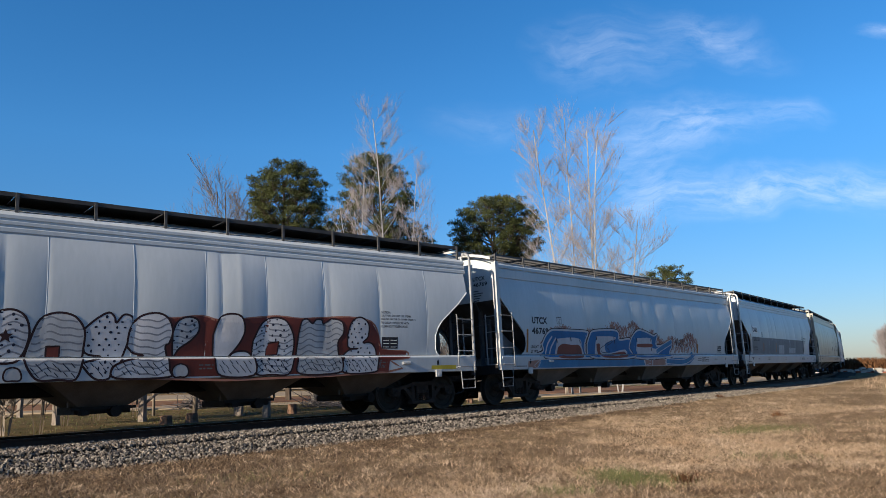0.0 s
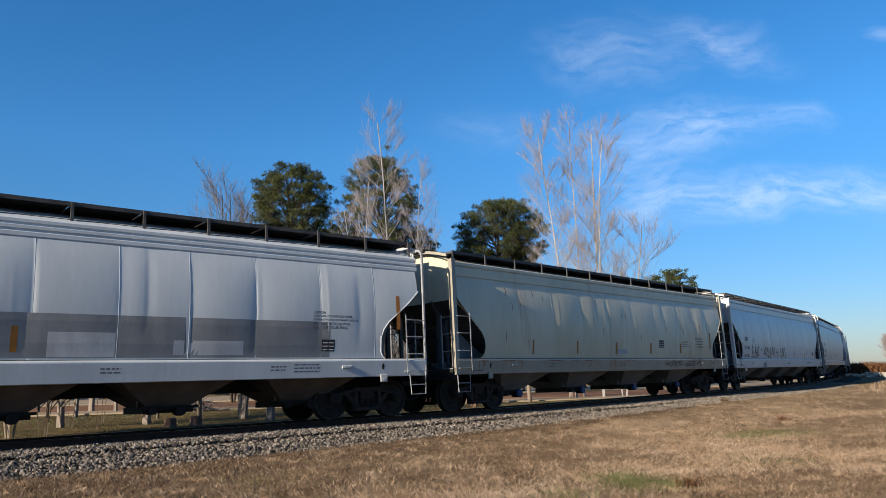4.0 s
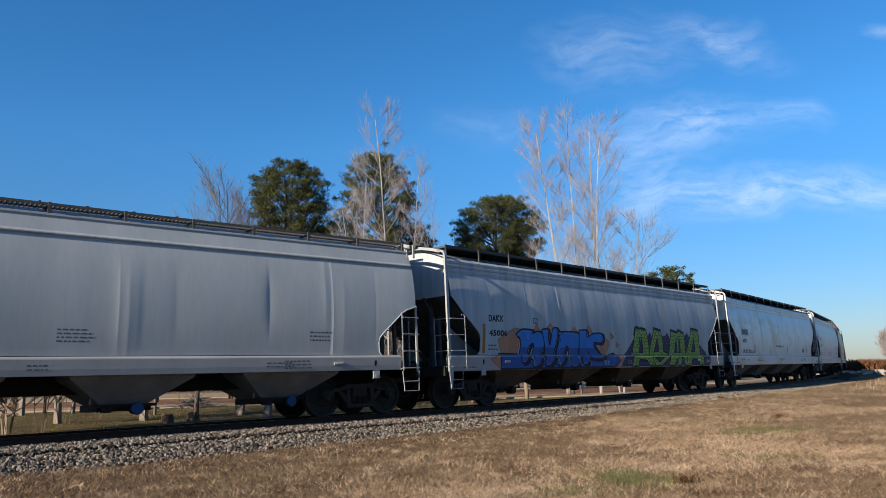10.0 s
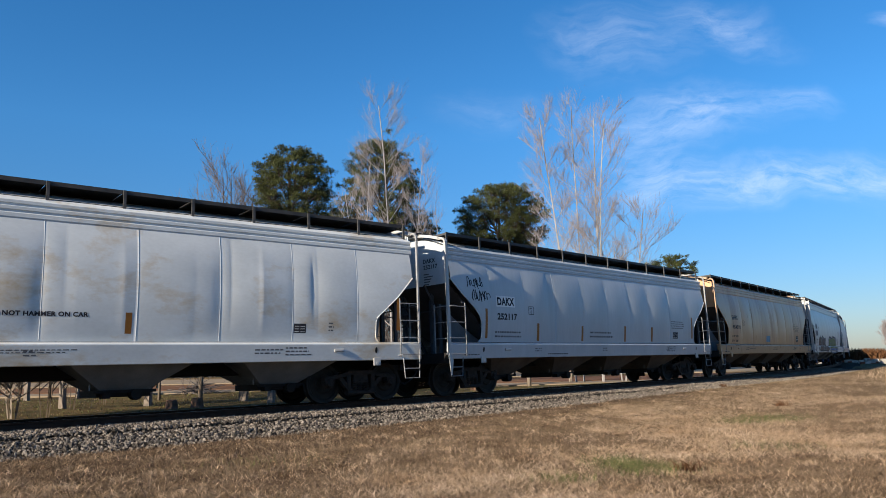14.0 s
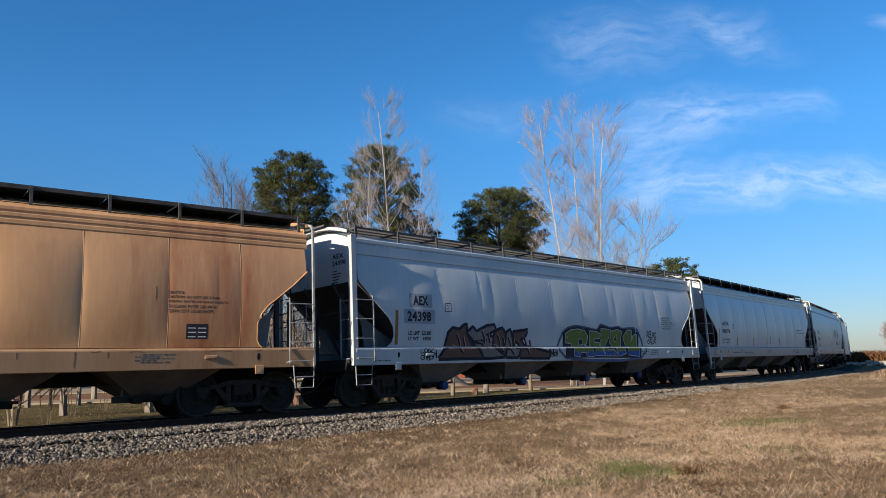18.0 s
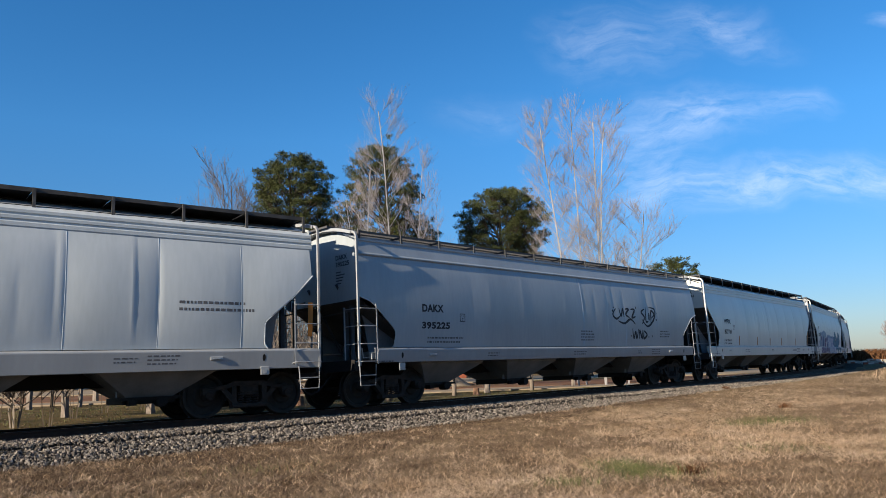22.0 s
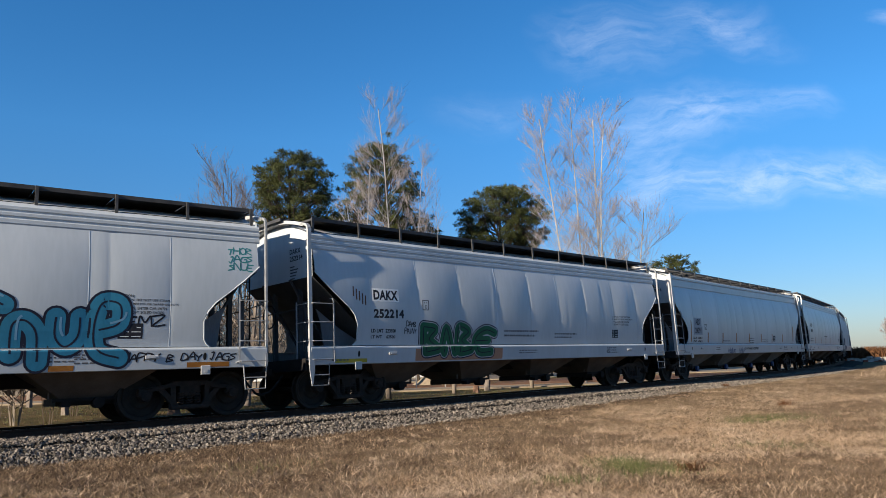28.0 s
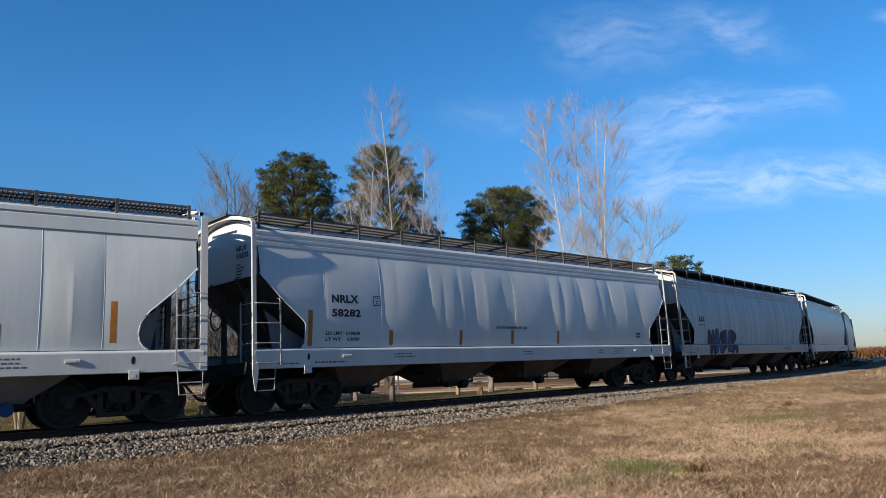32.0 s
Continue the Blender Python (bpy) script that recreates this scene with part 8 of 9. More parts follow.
# ---- ballast stones, ties ----
def build_stones():
    rng = np.random.default_rng(3)
    base = np.array([(1, 0, 0), (-1, 0, 0), (0, 1, 0), (0, -1, 0), (0, 0, 1), (0, 0, -1)], float)
    tri = np.array([(0, 2, 4), (2, 1, 4), (1, 3, 4), (3, 0, 4), (2, 0, 5), (1, 2, 5), (3, 1, 5), (0, 3, 5)])
    n = 86000
    s = -7 + 62 * rng.random(n) ** 1.7
    w = np.concatenate([rng.uniform(0.85, 3.15, n - 3000), rng.uniform(-3.0, -0.9, 3000)])
    edge = rng.random(n) < np.clip((np.abs(w) - 2.5) / 0.8, 0, 0.85)
    s, w = s[~edge], w[~edge]
    n = len(s)
    t = np.interp(s, _S, _T)
    x, y = np.interp(s, _S, _X) + np.cos(t) * w, np.interp(s, _S, _Y) - np.sin(t) * w
    z = np.interp(w, [-3.3, -2.9, -1.75, -1.3, 1.3, 1.75, 2.35, 2.9, 3.3], [-0.75, -0.5, -0.19, -0.17, -0.17, -0.19, -0.27, -0.40, -0.62]) + np.where(np.abs(w) < 2, w * math.tan(radians(LEAN)), 0)
    g = np.concatenate([ground_height(x[i:i + 4000], y[i:i + 4000]) for i in range(0, n, 4000)])
    z = np.maximum(z, g + 0.25 * (np.abs(w) < 2.0)) + rng.uniform(-0.005, 0.03, n)
    r = rng.uniform(0.016, 0.042, n)
    rot = rng.normal(size=(n, 3, 3))
    q, _ = np.linalg.qr(rot)
    sc = rng.uniform(0.55, 1.25, (n, 1, 3)) * r[:, None, None]
    v = np.einsum("nij,nkj->nki", q, base[None] * sc * rng.uniform(0.8, 1.2, (n, 6, 1))) + np.stack([x, y, z], 1)[:, None]
    f = (tri[None] + 6 * np.arange(n)[:, None, None]).reshape(-1, 3)
    me = bpy.data.meshes.new("ballast_stones")
    me.from_pydata(v.reshape(-1, 3).tolist(), [], f.tolist())
    me.materials.append(M["stone"])
    tagged(new("ballast_stones", me), "grey and pinkish crushed granite stones along the track", "gravel", kind="stuff")


build_stones()


def build_ties(track):
    me = Shape().box(-0.11, 0.11, -1.3, 1.3, -0.33, -0.165, 0.015).mesh("tie", M["tie"])
    for i in range(150):
        s = -10 + i * 0.5
        p = on_track(s)
        part("tie", me, None, track).matrix_basis = pose(p.x, p.y, 0, 0, 0, 90 - math.degrees(heading(s))) @ pose(0, 0, 0, -LEAN, 0, 0)


build_ties(TRACK)


# ---- grass ----
def blades(name, x, y, tall, wide, lean, mat, label, seed, category="grass"):
    """Thin bent blades standing on the ground at x, y."""
    rng = np.random.default_rng(seed)
    n = len(x)
    z = np.concatenate([ground_height(x[i:i + 4000], y[i:i + 4000]) for i in range(0, n, 4000)]) - 0.01
    a, b = rng.uniform(0, 2 * np.pi, n), rng.uniform(0, 2 * np.pi, n)
    h = tall * rng.uniform(0.5, 1.3, n)
    k = lean * rng.uniform(0.2, 1.6, n) * h
    o = np.stack([x, y, z], 1)
    side = np.stack([np.cos(a), np.sin(a), 0 * a], 1) * (wide * rng.uniform(0.6, 1.4, n))[:, None]
    tip = o + np.stack([np.cos(b) * k, np.sin(b) * k, h], 1)
    mid = o + np.stack([np.cos(b) * k * 0.35, np.sin(b) * k * 0.35, h * 0.6], 1)
    v = np.stack([o - side, o + side, mid + side * 0.7, mid - side * 0.7, tip], 1).reshape(-1, 3)
    i = 5 * np.arange(n)
    me = bpy.data.meshes.new(name)
    me.vertices.add(5 * n)
    me.vertices.foreach_set("co", v.astype(np.float32).ravel())
    me.loops.add(7 * n)
    me.loops.foreach_set("vertex_index", np.stack([i, i + 1, i + 2, i + 3, i + 3, i + 2, i + 4], 1).astype(np.int32).ravel())
    me.polygons.add(2 * n)
    me.polygons.foreach_set("loop_start", np.stack([7 * np.arange(n), 7 * np.arange(n) + 4], 1).astype(np.int32).ravel())
    me.update(calc_edges=True)
    me.materials.append(mat)
    return tagged(new(name, me), label, category, kind="stuff")


def scatter(n, seed, r0, r1, a0, a1, w_min=2.7, power=1.0):
    rng = np.random.default_rng(seed)
    r = r0 * (r1 / r0) ** (rng.random(n) ** power)
    a = np.radians(rng.uniform(a0, a1, n))
    x, y = r * np.sin(a), r * np.cos(a)
    w = np.concatenate([off_track(x[i:i + 4000], y[i:i + 4000])[0] for i in range(0, n, 4000)])
    keep = w > w_min + rng.exponential(0.25, n)
    return x[keep], y[keep]


def build_grass():
    x, y = scatter(560000, 1, 6.8, 70, -36, 36)
    tone = np.array([noise.noise((p * 0.3, q * 0.3, 1.0)) + 0.6 * noise.noise((p * 1.2, q * 1.2, 4.0)) for p, q in zip(x.tolist(), y.tolist())])
    tone += np.random.default_rng(2).normal(0, 0.12, len(x))
    w, along = (np.concatenate([off_track(x[i:i + 4000], y[i:i + 4000])[k] for i in range(0, len(x), 4000)]) for k in (0, 1))
    tone -= 0.6 * np.clip((8.0 - np.clip(along - 2, 0, 40) * 0.16 - w) / 3.5, 0, 1)
    tone -= 0.75 * np.clip((3.0 - x) / 6, 0, 1)
    pick = np.random.default_rng(5).random(len(x)) < np.clip(0.52 + 0.75 * tone, 0.08, 0.9)
    blades("pale_dry_grass", x[pick], y[pick], 0.058, 0.0030, 2.3, M["dead_grass"], "pale straw-coloured dry winter grass", 11)
    blades("brown_dry_grass", x[~pick], y[~pick], 0.055, 0.0042, 1.8, M["brown_grass"], "brown matted dry winter grass", 12)
    rng = np.random.default_rng(7)
    cx, cy = scatter(900, 9, 7, 50, -33, 34, 3.2)
    n = 24
    x = (cx[:, None] + rng.normal(0, 0.07, (len(cx), n))).ravel()
    y = (cy[:, None] + rng.normal(0, 0.07, (len(cx), n))).ravel()
    blades("dry_grass_tufts", x, y, 0.075, 0.0032, 1.6, M["dead_grass"], "taller tufts of dry straw grass", 13)
    for k, (px, py, sx, sy, m) in enumerate(((2.15, 9.35, 0.22, 0.4, 1500), (2.5, 9.0, 0.25, 0.25, 500), (6.7, 15.9, 0.5, 0.4, 800), (6.0, 15.4, 0.3, 0.25, 250), (1.25, 8.35, 0.2, 0.2, 260), (4.7, 11.2, 0.4, 0.3, 200), (-2.6, 10.4, 0.4, 0.4, 160))):
        blades("green_grass_patch", px + rng.normal(0, sx, m), py + rng.normal(0, sy, m), 0.095, 0.0034, 0.9, M["green_grass"], "patch of fresh green grass among the dry grass", 20 + k)
    for k, (px, py) in enumerate(((2.73, 8.83), (10.1, 27.6), (8.6, 19.4))):
        blades("dead_weed", px + rng.normal(0, 0.09, 90), py + rng.normal(0, 0.06, 90), 0.14, 0.008, 0.9, M["brush"], "dark brown dead weed in the grass", 40 + k, "weed")
    x, y = on_curve(rng.uniform(38, 52, 260), rng.uniform(4.5, 7, 260))
    blades("tall_dry_grass", x, y, 0.36, 0.006, 0.6, M["dead_grass"], "tall dry grass beside the track", 50)
    x, y = on_curve(rng.uniform(-8, 60, 30000), -rng.uniform(3.0, 24, 30000))
    blades("yard_grass", x, y, 0.06, 0.010, 1.2, M["green_grass"], "thin green winter grass behind the track", 51)
    x, y = on_curve(rng.uniform(-8, 65, 24000), -rng.uniform(3.0, 26, 24000))
    blades("fallen_leaves", x, y, 0.035, 0.016, 1.5, M["brown_grass"], "brown leaf litter over the yard", 52, "leaves")


def on_curve(s, w):
    t = np.interp(s, _S, _T)
    return np.interp(s, _S, _X) + np.cos(t) * w, np.interp(s, _S, _Y) - np.sin(t) * w


build_grass()


# ---- trees ----
def stem(sh, p, d, r, length, rnd, bend=0.12, parts=4):
    """A bent tapering limb; returns its points and directions."""
    pts, dirs = [p.copy()], [d.copy()]
    for i in range(parts):
        d = (d + Vector((rnd.uniform(-1, 1), rnd.uniform(-1, 1), rnd.uniform(-0.3, 0.6))) * bend).normalized()
        p = p + d * (length / parts)
        pts.append(p.copy())
        dirs.append(d.copy())
    sh.tube(pts, r, 5 if r > 0.03 else 3, r * 0.45)
    return pts, dirs


def bare_tree(x, y, height, spread, seed, bark, twig, label, density=1.0, trunk_r=None, forks=2, big=False, thick=0.012, steep=1.2, tilt=0.0):
    """A leafless tree: trunk, limbs, and a crown of fine twigs; the limbs of big trees are parts of their own."""
    rnd = random.Random(seed)
    z0 = float(ground_height(np.array([x]), np.array([y]))[0]) - 0.1
    tree = new("bare_tree")
    tree.location = (x, y, z0)
    tagged(tree, label, "tree")
    twigs = Shape()
    r0 = trunk_r or height * 0.009
    for k in range(forks):
        trunk = Shape()
        a = seed + k * 2 * math.pi / forks
        lean = Vector((math.cos(a), math.sin(a), 0)) * (spread * 0.26 if forks > 1 else 0.02) + Vector((tilt, 0, 0))
        tall = height * (1 if k == 0 else rnd.uniform(0.82, 0.97))
        pts, dirs = stem(trunk, Vector((0.1 * math.cos(a), 0.1 * math.sin(a), 0)), (Vector((0, 0, 1)) + lean).normalized(), r0 * (1.0 if k == 0 else 0.8), tall, rnd, 0.03, 9)
        part("trunk", trunk, bark, tree)
        n1 = int(26 * density)
        for i in range(n1):
            u = 0.2 + 0.78 * (i + rnd.random()) / n1
            j = min(len(pts) - 2, int(u * (len(pts) - 1)))
            p = pts[j].lerp(pts[j + 1], u * (len(pts) - 1) - j)
            a = rnd.uniform(0, 2 * math.pi)
            d = Vector((math.cos(a), math.sin(a), steep * (0.7 + 0.6 * u))).normalized()
            ln = spread * height * 0.72 * (1.1 - u) ** 0.6 * rnd.uniform(0.4, 1.0) + 0.5
            limb = Shape() if big else twigs
            q, dq = stem(limb, p, d, r0 * 0.3 * (1.1 - u) + thick * 1.1, ln, rnd, 0.13, 4)
            if big:
                part("limb", limb, bark, tree)
            for _ in range(int(10 * density)):
                v = rnd.uniform(0.15, 1.0) ** 0.6
                k2 = min(3, int(v * 4))
                p2 = q[k2].lerp(q[k2 + 1], v * 4 - k2)
                d2 = (dq[k2] + Vector((rnd.uniform(-1, 1), rnd.uniform(-1, 1), rnd.uniform(0, 1.0))) * 0.65).normalized()
                l2 = ln * rnd.uniform(0.18, 0.42) + 0.35
                q2, dq2 = stem(twigs, p2, d2, thick, l2, rnd, 0.2, 3)
                for _ in range(int(4 * density)):
                    k3 = rnd.randint(0, 2)
                    d3 = (dq2[k3] + Vector((rnd.uniform(-1, 1), rnd.uniform(-1, 1), rnd.uniform(0, 1))) * 0.75).normalized()
                    stem(twigs, q2[k3 + 1], d3, thick * 0.8, l2 * rnd.uniform(0.3, 0.6) + 0.15, rnd, 0.2, 2)
    part("crown", twigs, twig, tree)["kind"] = "stuff"
    return tree


def needle_clump(v, f, p, size, rnd):
    """A burst of needles round p."""
    for _ in range(9):
        d = Vector((rnd.gauss(0, 1), rnd.gauss(0, 1), rnd.gauss(0.45, 0.8)))
        d.normalize()
        s = d.cross(Vector((rnd.gauss(0, 1), rnd.gauss(0, 1), rnd.gauss(0, 1))))
        s.normalize()
        k = len(v)
        tip = p + d * size * rnd.uniform(0.7, 1.2)
        m = p + d * size * 0.5
        v += [tuple(p), tuple(m + s * size * 0.075), tuple(tip), tuple(m - s * size * 0.075)]
        f.append((k, k + 1, k + 2, k + 3))


def pine_tree(x, y, height, crown_low, radius, seed, label, n_limbs=46, shape=1.0, gaps=0.2):
    """A tall pine: bare lower trunk, forking upswept limbs that carry rounded pads of needles, sky showing between them."""
    rnd = random.Random(seed)
    z0 = float(ground_height(np.array([x]), np.array([y]))[0]) - 0.1
    tree = new("pine_tree")
    tree.location = (x, y, z0)
    tagged(tree, label, "tree")
    trunk = Shape()
    pts, dirs = stem(trunk, Vector((0, 0, 0)), Vector((0, 0, 1)), height * 0.013, height * 0.93, rnd, 0.04, 9)
    v, f = [], []
    tall = (height - crown_low) / 2
    mid = crown_low + tall
    for i in range(n_limbs):
        u = (i + rnd.random()) / n_limbs
        a = i * 2.4 + rnd.uniform(-0.4, 0.4)
        w = 2 * u - 1
        round_ = max(0.0, 1 - abs(w) ** (3.2 * shape)) ** 0.5
        reach = radius * round_ * rnd.uniform(0.74, 1.06)
        goal = Vector((math.cos(a) * reach, math.sin(a) * reach, mid + w * tall * 0.97))
        h = max(crown_low * 0.93, goal.z - 0.25 - 0.75 * reach)
        k = min(8, int(h / height / 0.93 * 9))
        p = pts[k].lerp(pts[k + 1], min(1, h / height / 0.93 * 9 - k))
        limb = Shape()
        bow = [p.lerp(goal, t) + Vector((0, 0, -0.12 * reach * math.sin(math.pi * t))) + Vector((rnd.gauss(0, 1), rnd.gauss(0, 1), rnd.gauss(0, 1))) * 0.07 for t in (0.3, 0.6, 0.85)]
        limb.tube([p] + bow + [goal], 0.062 * (1.15 - u * 0.7), 5, 0.02)
        pads = [goal, goal + Vector((rnd.gauss(0, 0.35), rnd.gauss(0, 0.35), rnd.gauss(0, 0.2)))] + [bow[rnd.choice((1, 2, 2))] + Vector((rnd.gauss(0, 0.5), rnd.gauss(0, 0.5), rnd.gauss(0.15, 0.3))) for _ in range(3) if rnd.random() > gaps]
        for pad in pads:
            if pad is not goal:
                limb.tube([bow[1], pad], 0.016, 4, 0.008)
            wide = rnd.uniform(0.28, 0.46)
            for _ in range(int(66 * wide)):
                q = Vector((rnd.gauss(0, 1), rnd.gauss(0, 1), rnd.gauss(0, 0.55)))
                q = q.normalized() * wide * rnd.random() ** 0.4
                needle_clump(v, f, pad + Vector((q.x, q.y, q.z * 0.7 + 0.08)), rnd.uniform(0.13, 0.22), rnd)
        part("limb", limb, M["bark"], tree)
    part("trunk", trunk, M["bark"], tree)
    me = bpy.data.meshes.new("crown")
    me.from_pydata(v, [], f)
    me.materials.append(M["needle"])
    part("crown", me, None, tree)["kind"] = "stuff"
    return tree


def at(turn, far):
    return far * math.sin(radians(turn)), far * math.cos(radians(turn))


def build_trees():
    g = "tall pine with dense dark green needles behind the train"
    pine_tree(*at(-11.9, 50), 16.1, 9.0, 2.55, 1, g, 120, 1.0, 0.15)
    pine_tree(*at(-5.3, 49), 16.6, 8.4, 2.35, 2, "slender tall pine behind pale bare branches", 96, 0.8, 0.25)
    pine_tree(*at(-2.6, 52), 12.0, 8.0, 1.7, 3, "small dark pine beside taller trees", 36, 0.8)
    pine_tree(*at(-8.9, 54), 12.6, 9.0, 1.2, 9, "low dark pine between taller trees", 22, 0.8)
    pine_tree(*at(4.5, 55), 14.6, 9.0, 3.25, 4, "round-crowned pine with visible limbs", 130, 1.0, 0.2)
    pine_tree(*at(17.1, 84), 12.3, 8.0, 2.6, 5, "distant pine with a low round crown", 60, 1.0)
    pb, tw = M["pale_bark"], M["twig"]
    bare_tree(*at(-4.4, 44), 17.4, 0.30, 11, pb, tw, "tall leafless tree with pale trunk and fine twigs", 1.35, 0.065, 1, True, 0.0062, 0.95)
    bare_tree(*at(-6.6, 45), 13.6, 0.32, 18, pb, tw, "slim leafless tree in front of a pine", 0.9, 0.045, 2, True, 0.006, 1.1)
    bare_tree(*at(-2.6, 45), 14.2, 0.28, 22, pb, tw, "slim leafless tree with upright pale stems", 1.1, 0.042, 1, True, 0.0062, 1.1)
    bare_tree(*at(-0.6, 46), 11.2, 0.36, 12, pb, tw, "slim leafless tree with pale twigs", 0.7, 0.035, 1, True, 0.0055, 1.1)
    bare_tree(*at(9.6, 45), 16.6, 0.28, 13, pb, tw, "tall leafless tree with a leaning pale trunk", 1.4, 0.07, 1, True, 0.0062, 0.95, -0.085)
    bare_tree(*at(10.3, 46), 17.4, 0.25, 23, pb, tw, "tall leafless tree with a straight pale stem", 1.2, 0.06, 1, True, 0.006, 1.0, 0.02)
    bare_tree(*at(11.7, 45), 16.7, 0.32, 14, pb, tw, "tall leafless tree with several upright stems", 1.1, 0.075, 2, True, 0.0064, 0.95, 0.01)
    bare_tree(*at(13.2, 46), 10.8, 0.50, 19, pb, tw, "lower leafless tree with spreading limbs", 1.1, 0.06, 2, True, 0.007, 0.7, 0.06)
    bare_tree(*at(-16.2, 56), 15.9, 0.56, 15, M["bark"], M["grey_twig"], "grey leafless tree with spreading crown", 1.0, 0.09, 4, True, 0.011, 0.9)
    gb, gt = M["bark"], M["grey_twig"]
    # small trees and saplings close behind the track
    for k, (x, y, h, fk) in enumerate(YARD_TREES):
        bare_tree(x, y, h, 0.42, 30 + k, M["grey_bark"], M["grey_bark"], "small leafless tree with a stout grey trunk behind the railway track", 0.6, 0.12 + 0.03 * (k % 3) if fk < 4 else 0.03, fk, False, 0.014, 0.9)
    for k, (turn, far, h) in enumerate(((-33, 24, 5.2), (-30.5, 27, 5.6), (-28.5, 25, 4.6), (-27, 30, 6.0), (-25, 33, 6.0), (-31.5, 30, 6.0), (-22.5, 36, 6.0), (-36, 25, 5.5))):
        bare_tree(*at(turn, far), h, 0.36, 60 + k, gb, gt, "tangled grey leafless thicket tree", 0.7, 0.022, 3)
    bare_tree(*at(31.2, 118), 5.6, 0.5, 80, gb, tw, "distant rounded leafless bush", 1.0, 0.1, 4, False, 0.025)
    bare_tree(*at(33.5, 122), 6.2, 0.5, 81, gb, tw, "distant rounded leafless bush", 1.0, 0.1, 4, False, 0.025)


YARD_TREES = [(-13.1, 22.3, 3.0, 5), (-14.4, 27.5, 3.4, 1), (-11.8, 28.8, 3.6, 1), (-18.5, 36.8, 5.6, 1), (-19.9, 35.0, 5.0, 1), (-20.6, 43.1, 6.0, 1), (-18.9, 42.3, 5.6, 1), (-8.7, 31.3, 4.6, 2), (-7.1, 29.1, 3.8, 1), (-4.6, 33.8, 4.6, 1), (-7.6, 43.2, 7.0, 1), (2.0, 40.0, 5.6, 1), (7.2, 44.0, 6.0, 1)]
build_trees()


# ---- yard behind the track ----
def stump(x, y, r, h, seed, label):
    rnd = random.Random(seed)
    n, z0 = 12, float(ground_height(np.array([x]), np.array([y]))[0]) - 0.05
    prof = [1 + rnd.uniform(-0.12, 0.12) for _ in range(n)]
    sh = Shape()
    rows = [[(r * k * prof[i % n] * math.cos(2 * math.pi * i / n), r * k * prof[i % n] * math.sin(2 * math.pi * i / n), z) for i in range(n + 1)] for z, k in ((0, 1.3), (h * 0.3, 1.05), (h * 0.95, 0.95), (h, 0.9), (h + 0.005, 0.0))]
    sh.sheet(rows, False)
    ob = new("tree_stump", sh.mesh("tree_stump", M["cut_wood"]))
    ob.location = (x, y, z0)
    tagged(ob, label, "stump", group="stumps behind the track")


def wood_post(x, y, h, r, seed, label):
    rnd = random.Random(seed)
    z0 = float(ground_height(np.array([x]), np.array([y]))[0]) - 0.1
    sh = Shape()
    sh.tube([(0, 0, 0), (rnd.uniform(-0.02, 0.02), 0, h * 0.5), (rnd.uniform(-0.04, 0.04), 0.02, h)], r, 8, r * 0.85)
    ob = new("wooden_post", sh.mesh("wooden_post", M["wood_old"]))
    ob.location = (x, y, z0)
    tagged(ob, label, "post", group="posts behind the track")


def heap(name, x, y, rx, ry, h, mat, label, seed, category):
    sh = Shape()
    rows = []
    for i in range(9):
        k = i / 8
        rows.append([(rx * k * math.cos(t) * (1 + 0.12 * noise.noise((math.cos(t) * 2, math.sin(t) * 2, seed))), ry * k * math.sin(t), h * (1 - k) ** 1.1 * (1 + 0.2 * noise.noise((k * 5, t, seed)))) for t in np.linspace(0, 2 * math.pi, 21)])
    sh.sheet(rows)
    ob = new(name, sh.mesh(name, mat))
    ob.location = (x, y, -0.55)
    return tagged(ob, label, category)


def brush_pile(x, y, seed):
    rnd = random.Random(seed)
    sh = Shape()
    for _ in range(160):
        a, r = rnd.uniform(0, 6.3), rnd.uniform(0, 1.2)
        p = Vector((r * math.cos(a), r * math.sin(a) * 0.6, rnd.uniform(0.02, 0.65 * (1.25 - r))))
        d = Vector((rnd.gauss(0, 1), rnd.gauss(0, 0.7), rnd.gauss(0, 0.35))).normalized()
        stem(sh, p, d, rnd.uniform(0.01, 0.03), rnd.uniform(0.5, 1.3), rnd, 0.15, 3)
    ob = new("brush_pile", sh.mesh("brush_pile", M["grey_twig"]))
    ob.location = (x, y, -0.5)
    tagged(ob, "pile of cut grey branches behind the track", "brush pile")


def strip_of_land(name, corners, mat, label, category, z):
    """A thin flat stretch of bare soil or paving on the ground."""
    sh = Shape().prism(corners, "z", z - 0.08, z)
    tagged(new(name, sh.mesh(name, mat)), label, category, kind="structure")


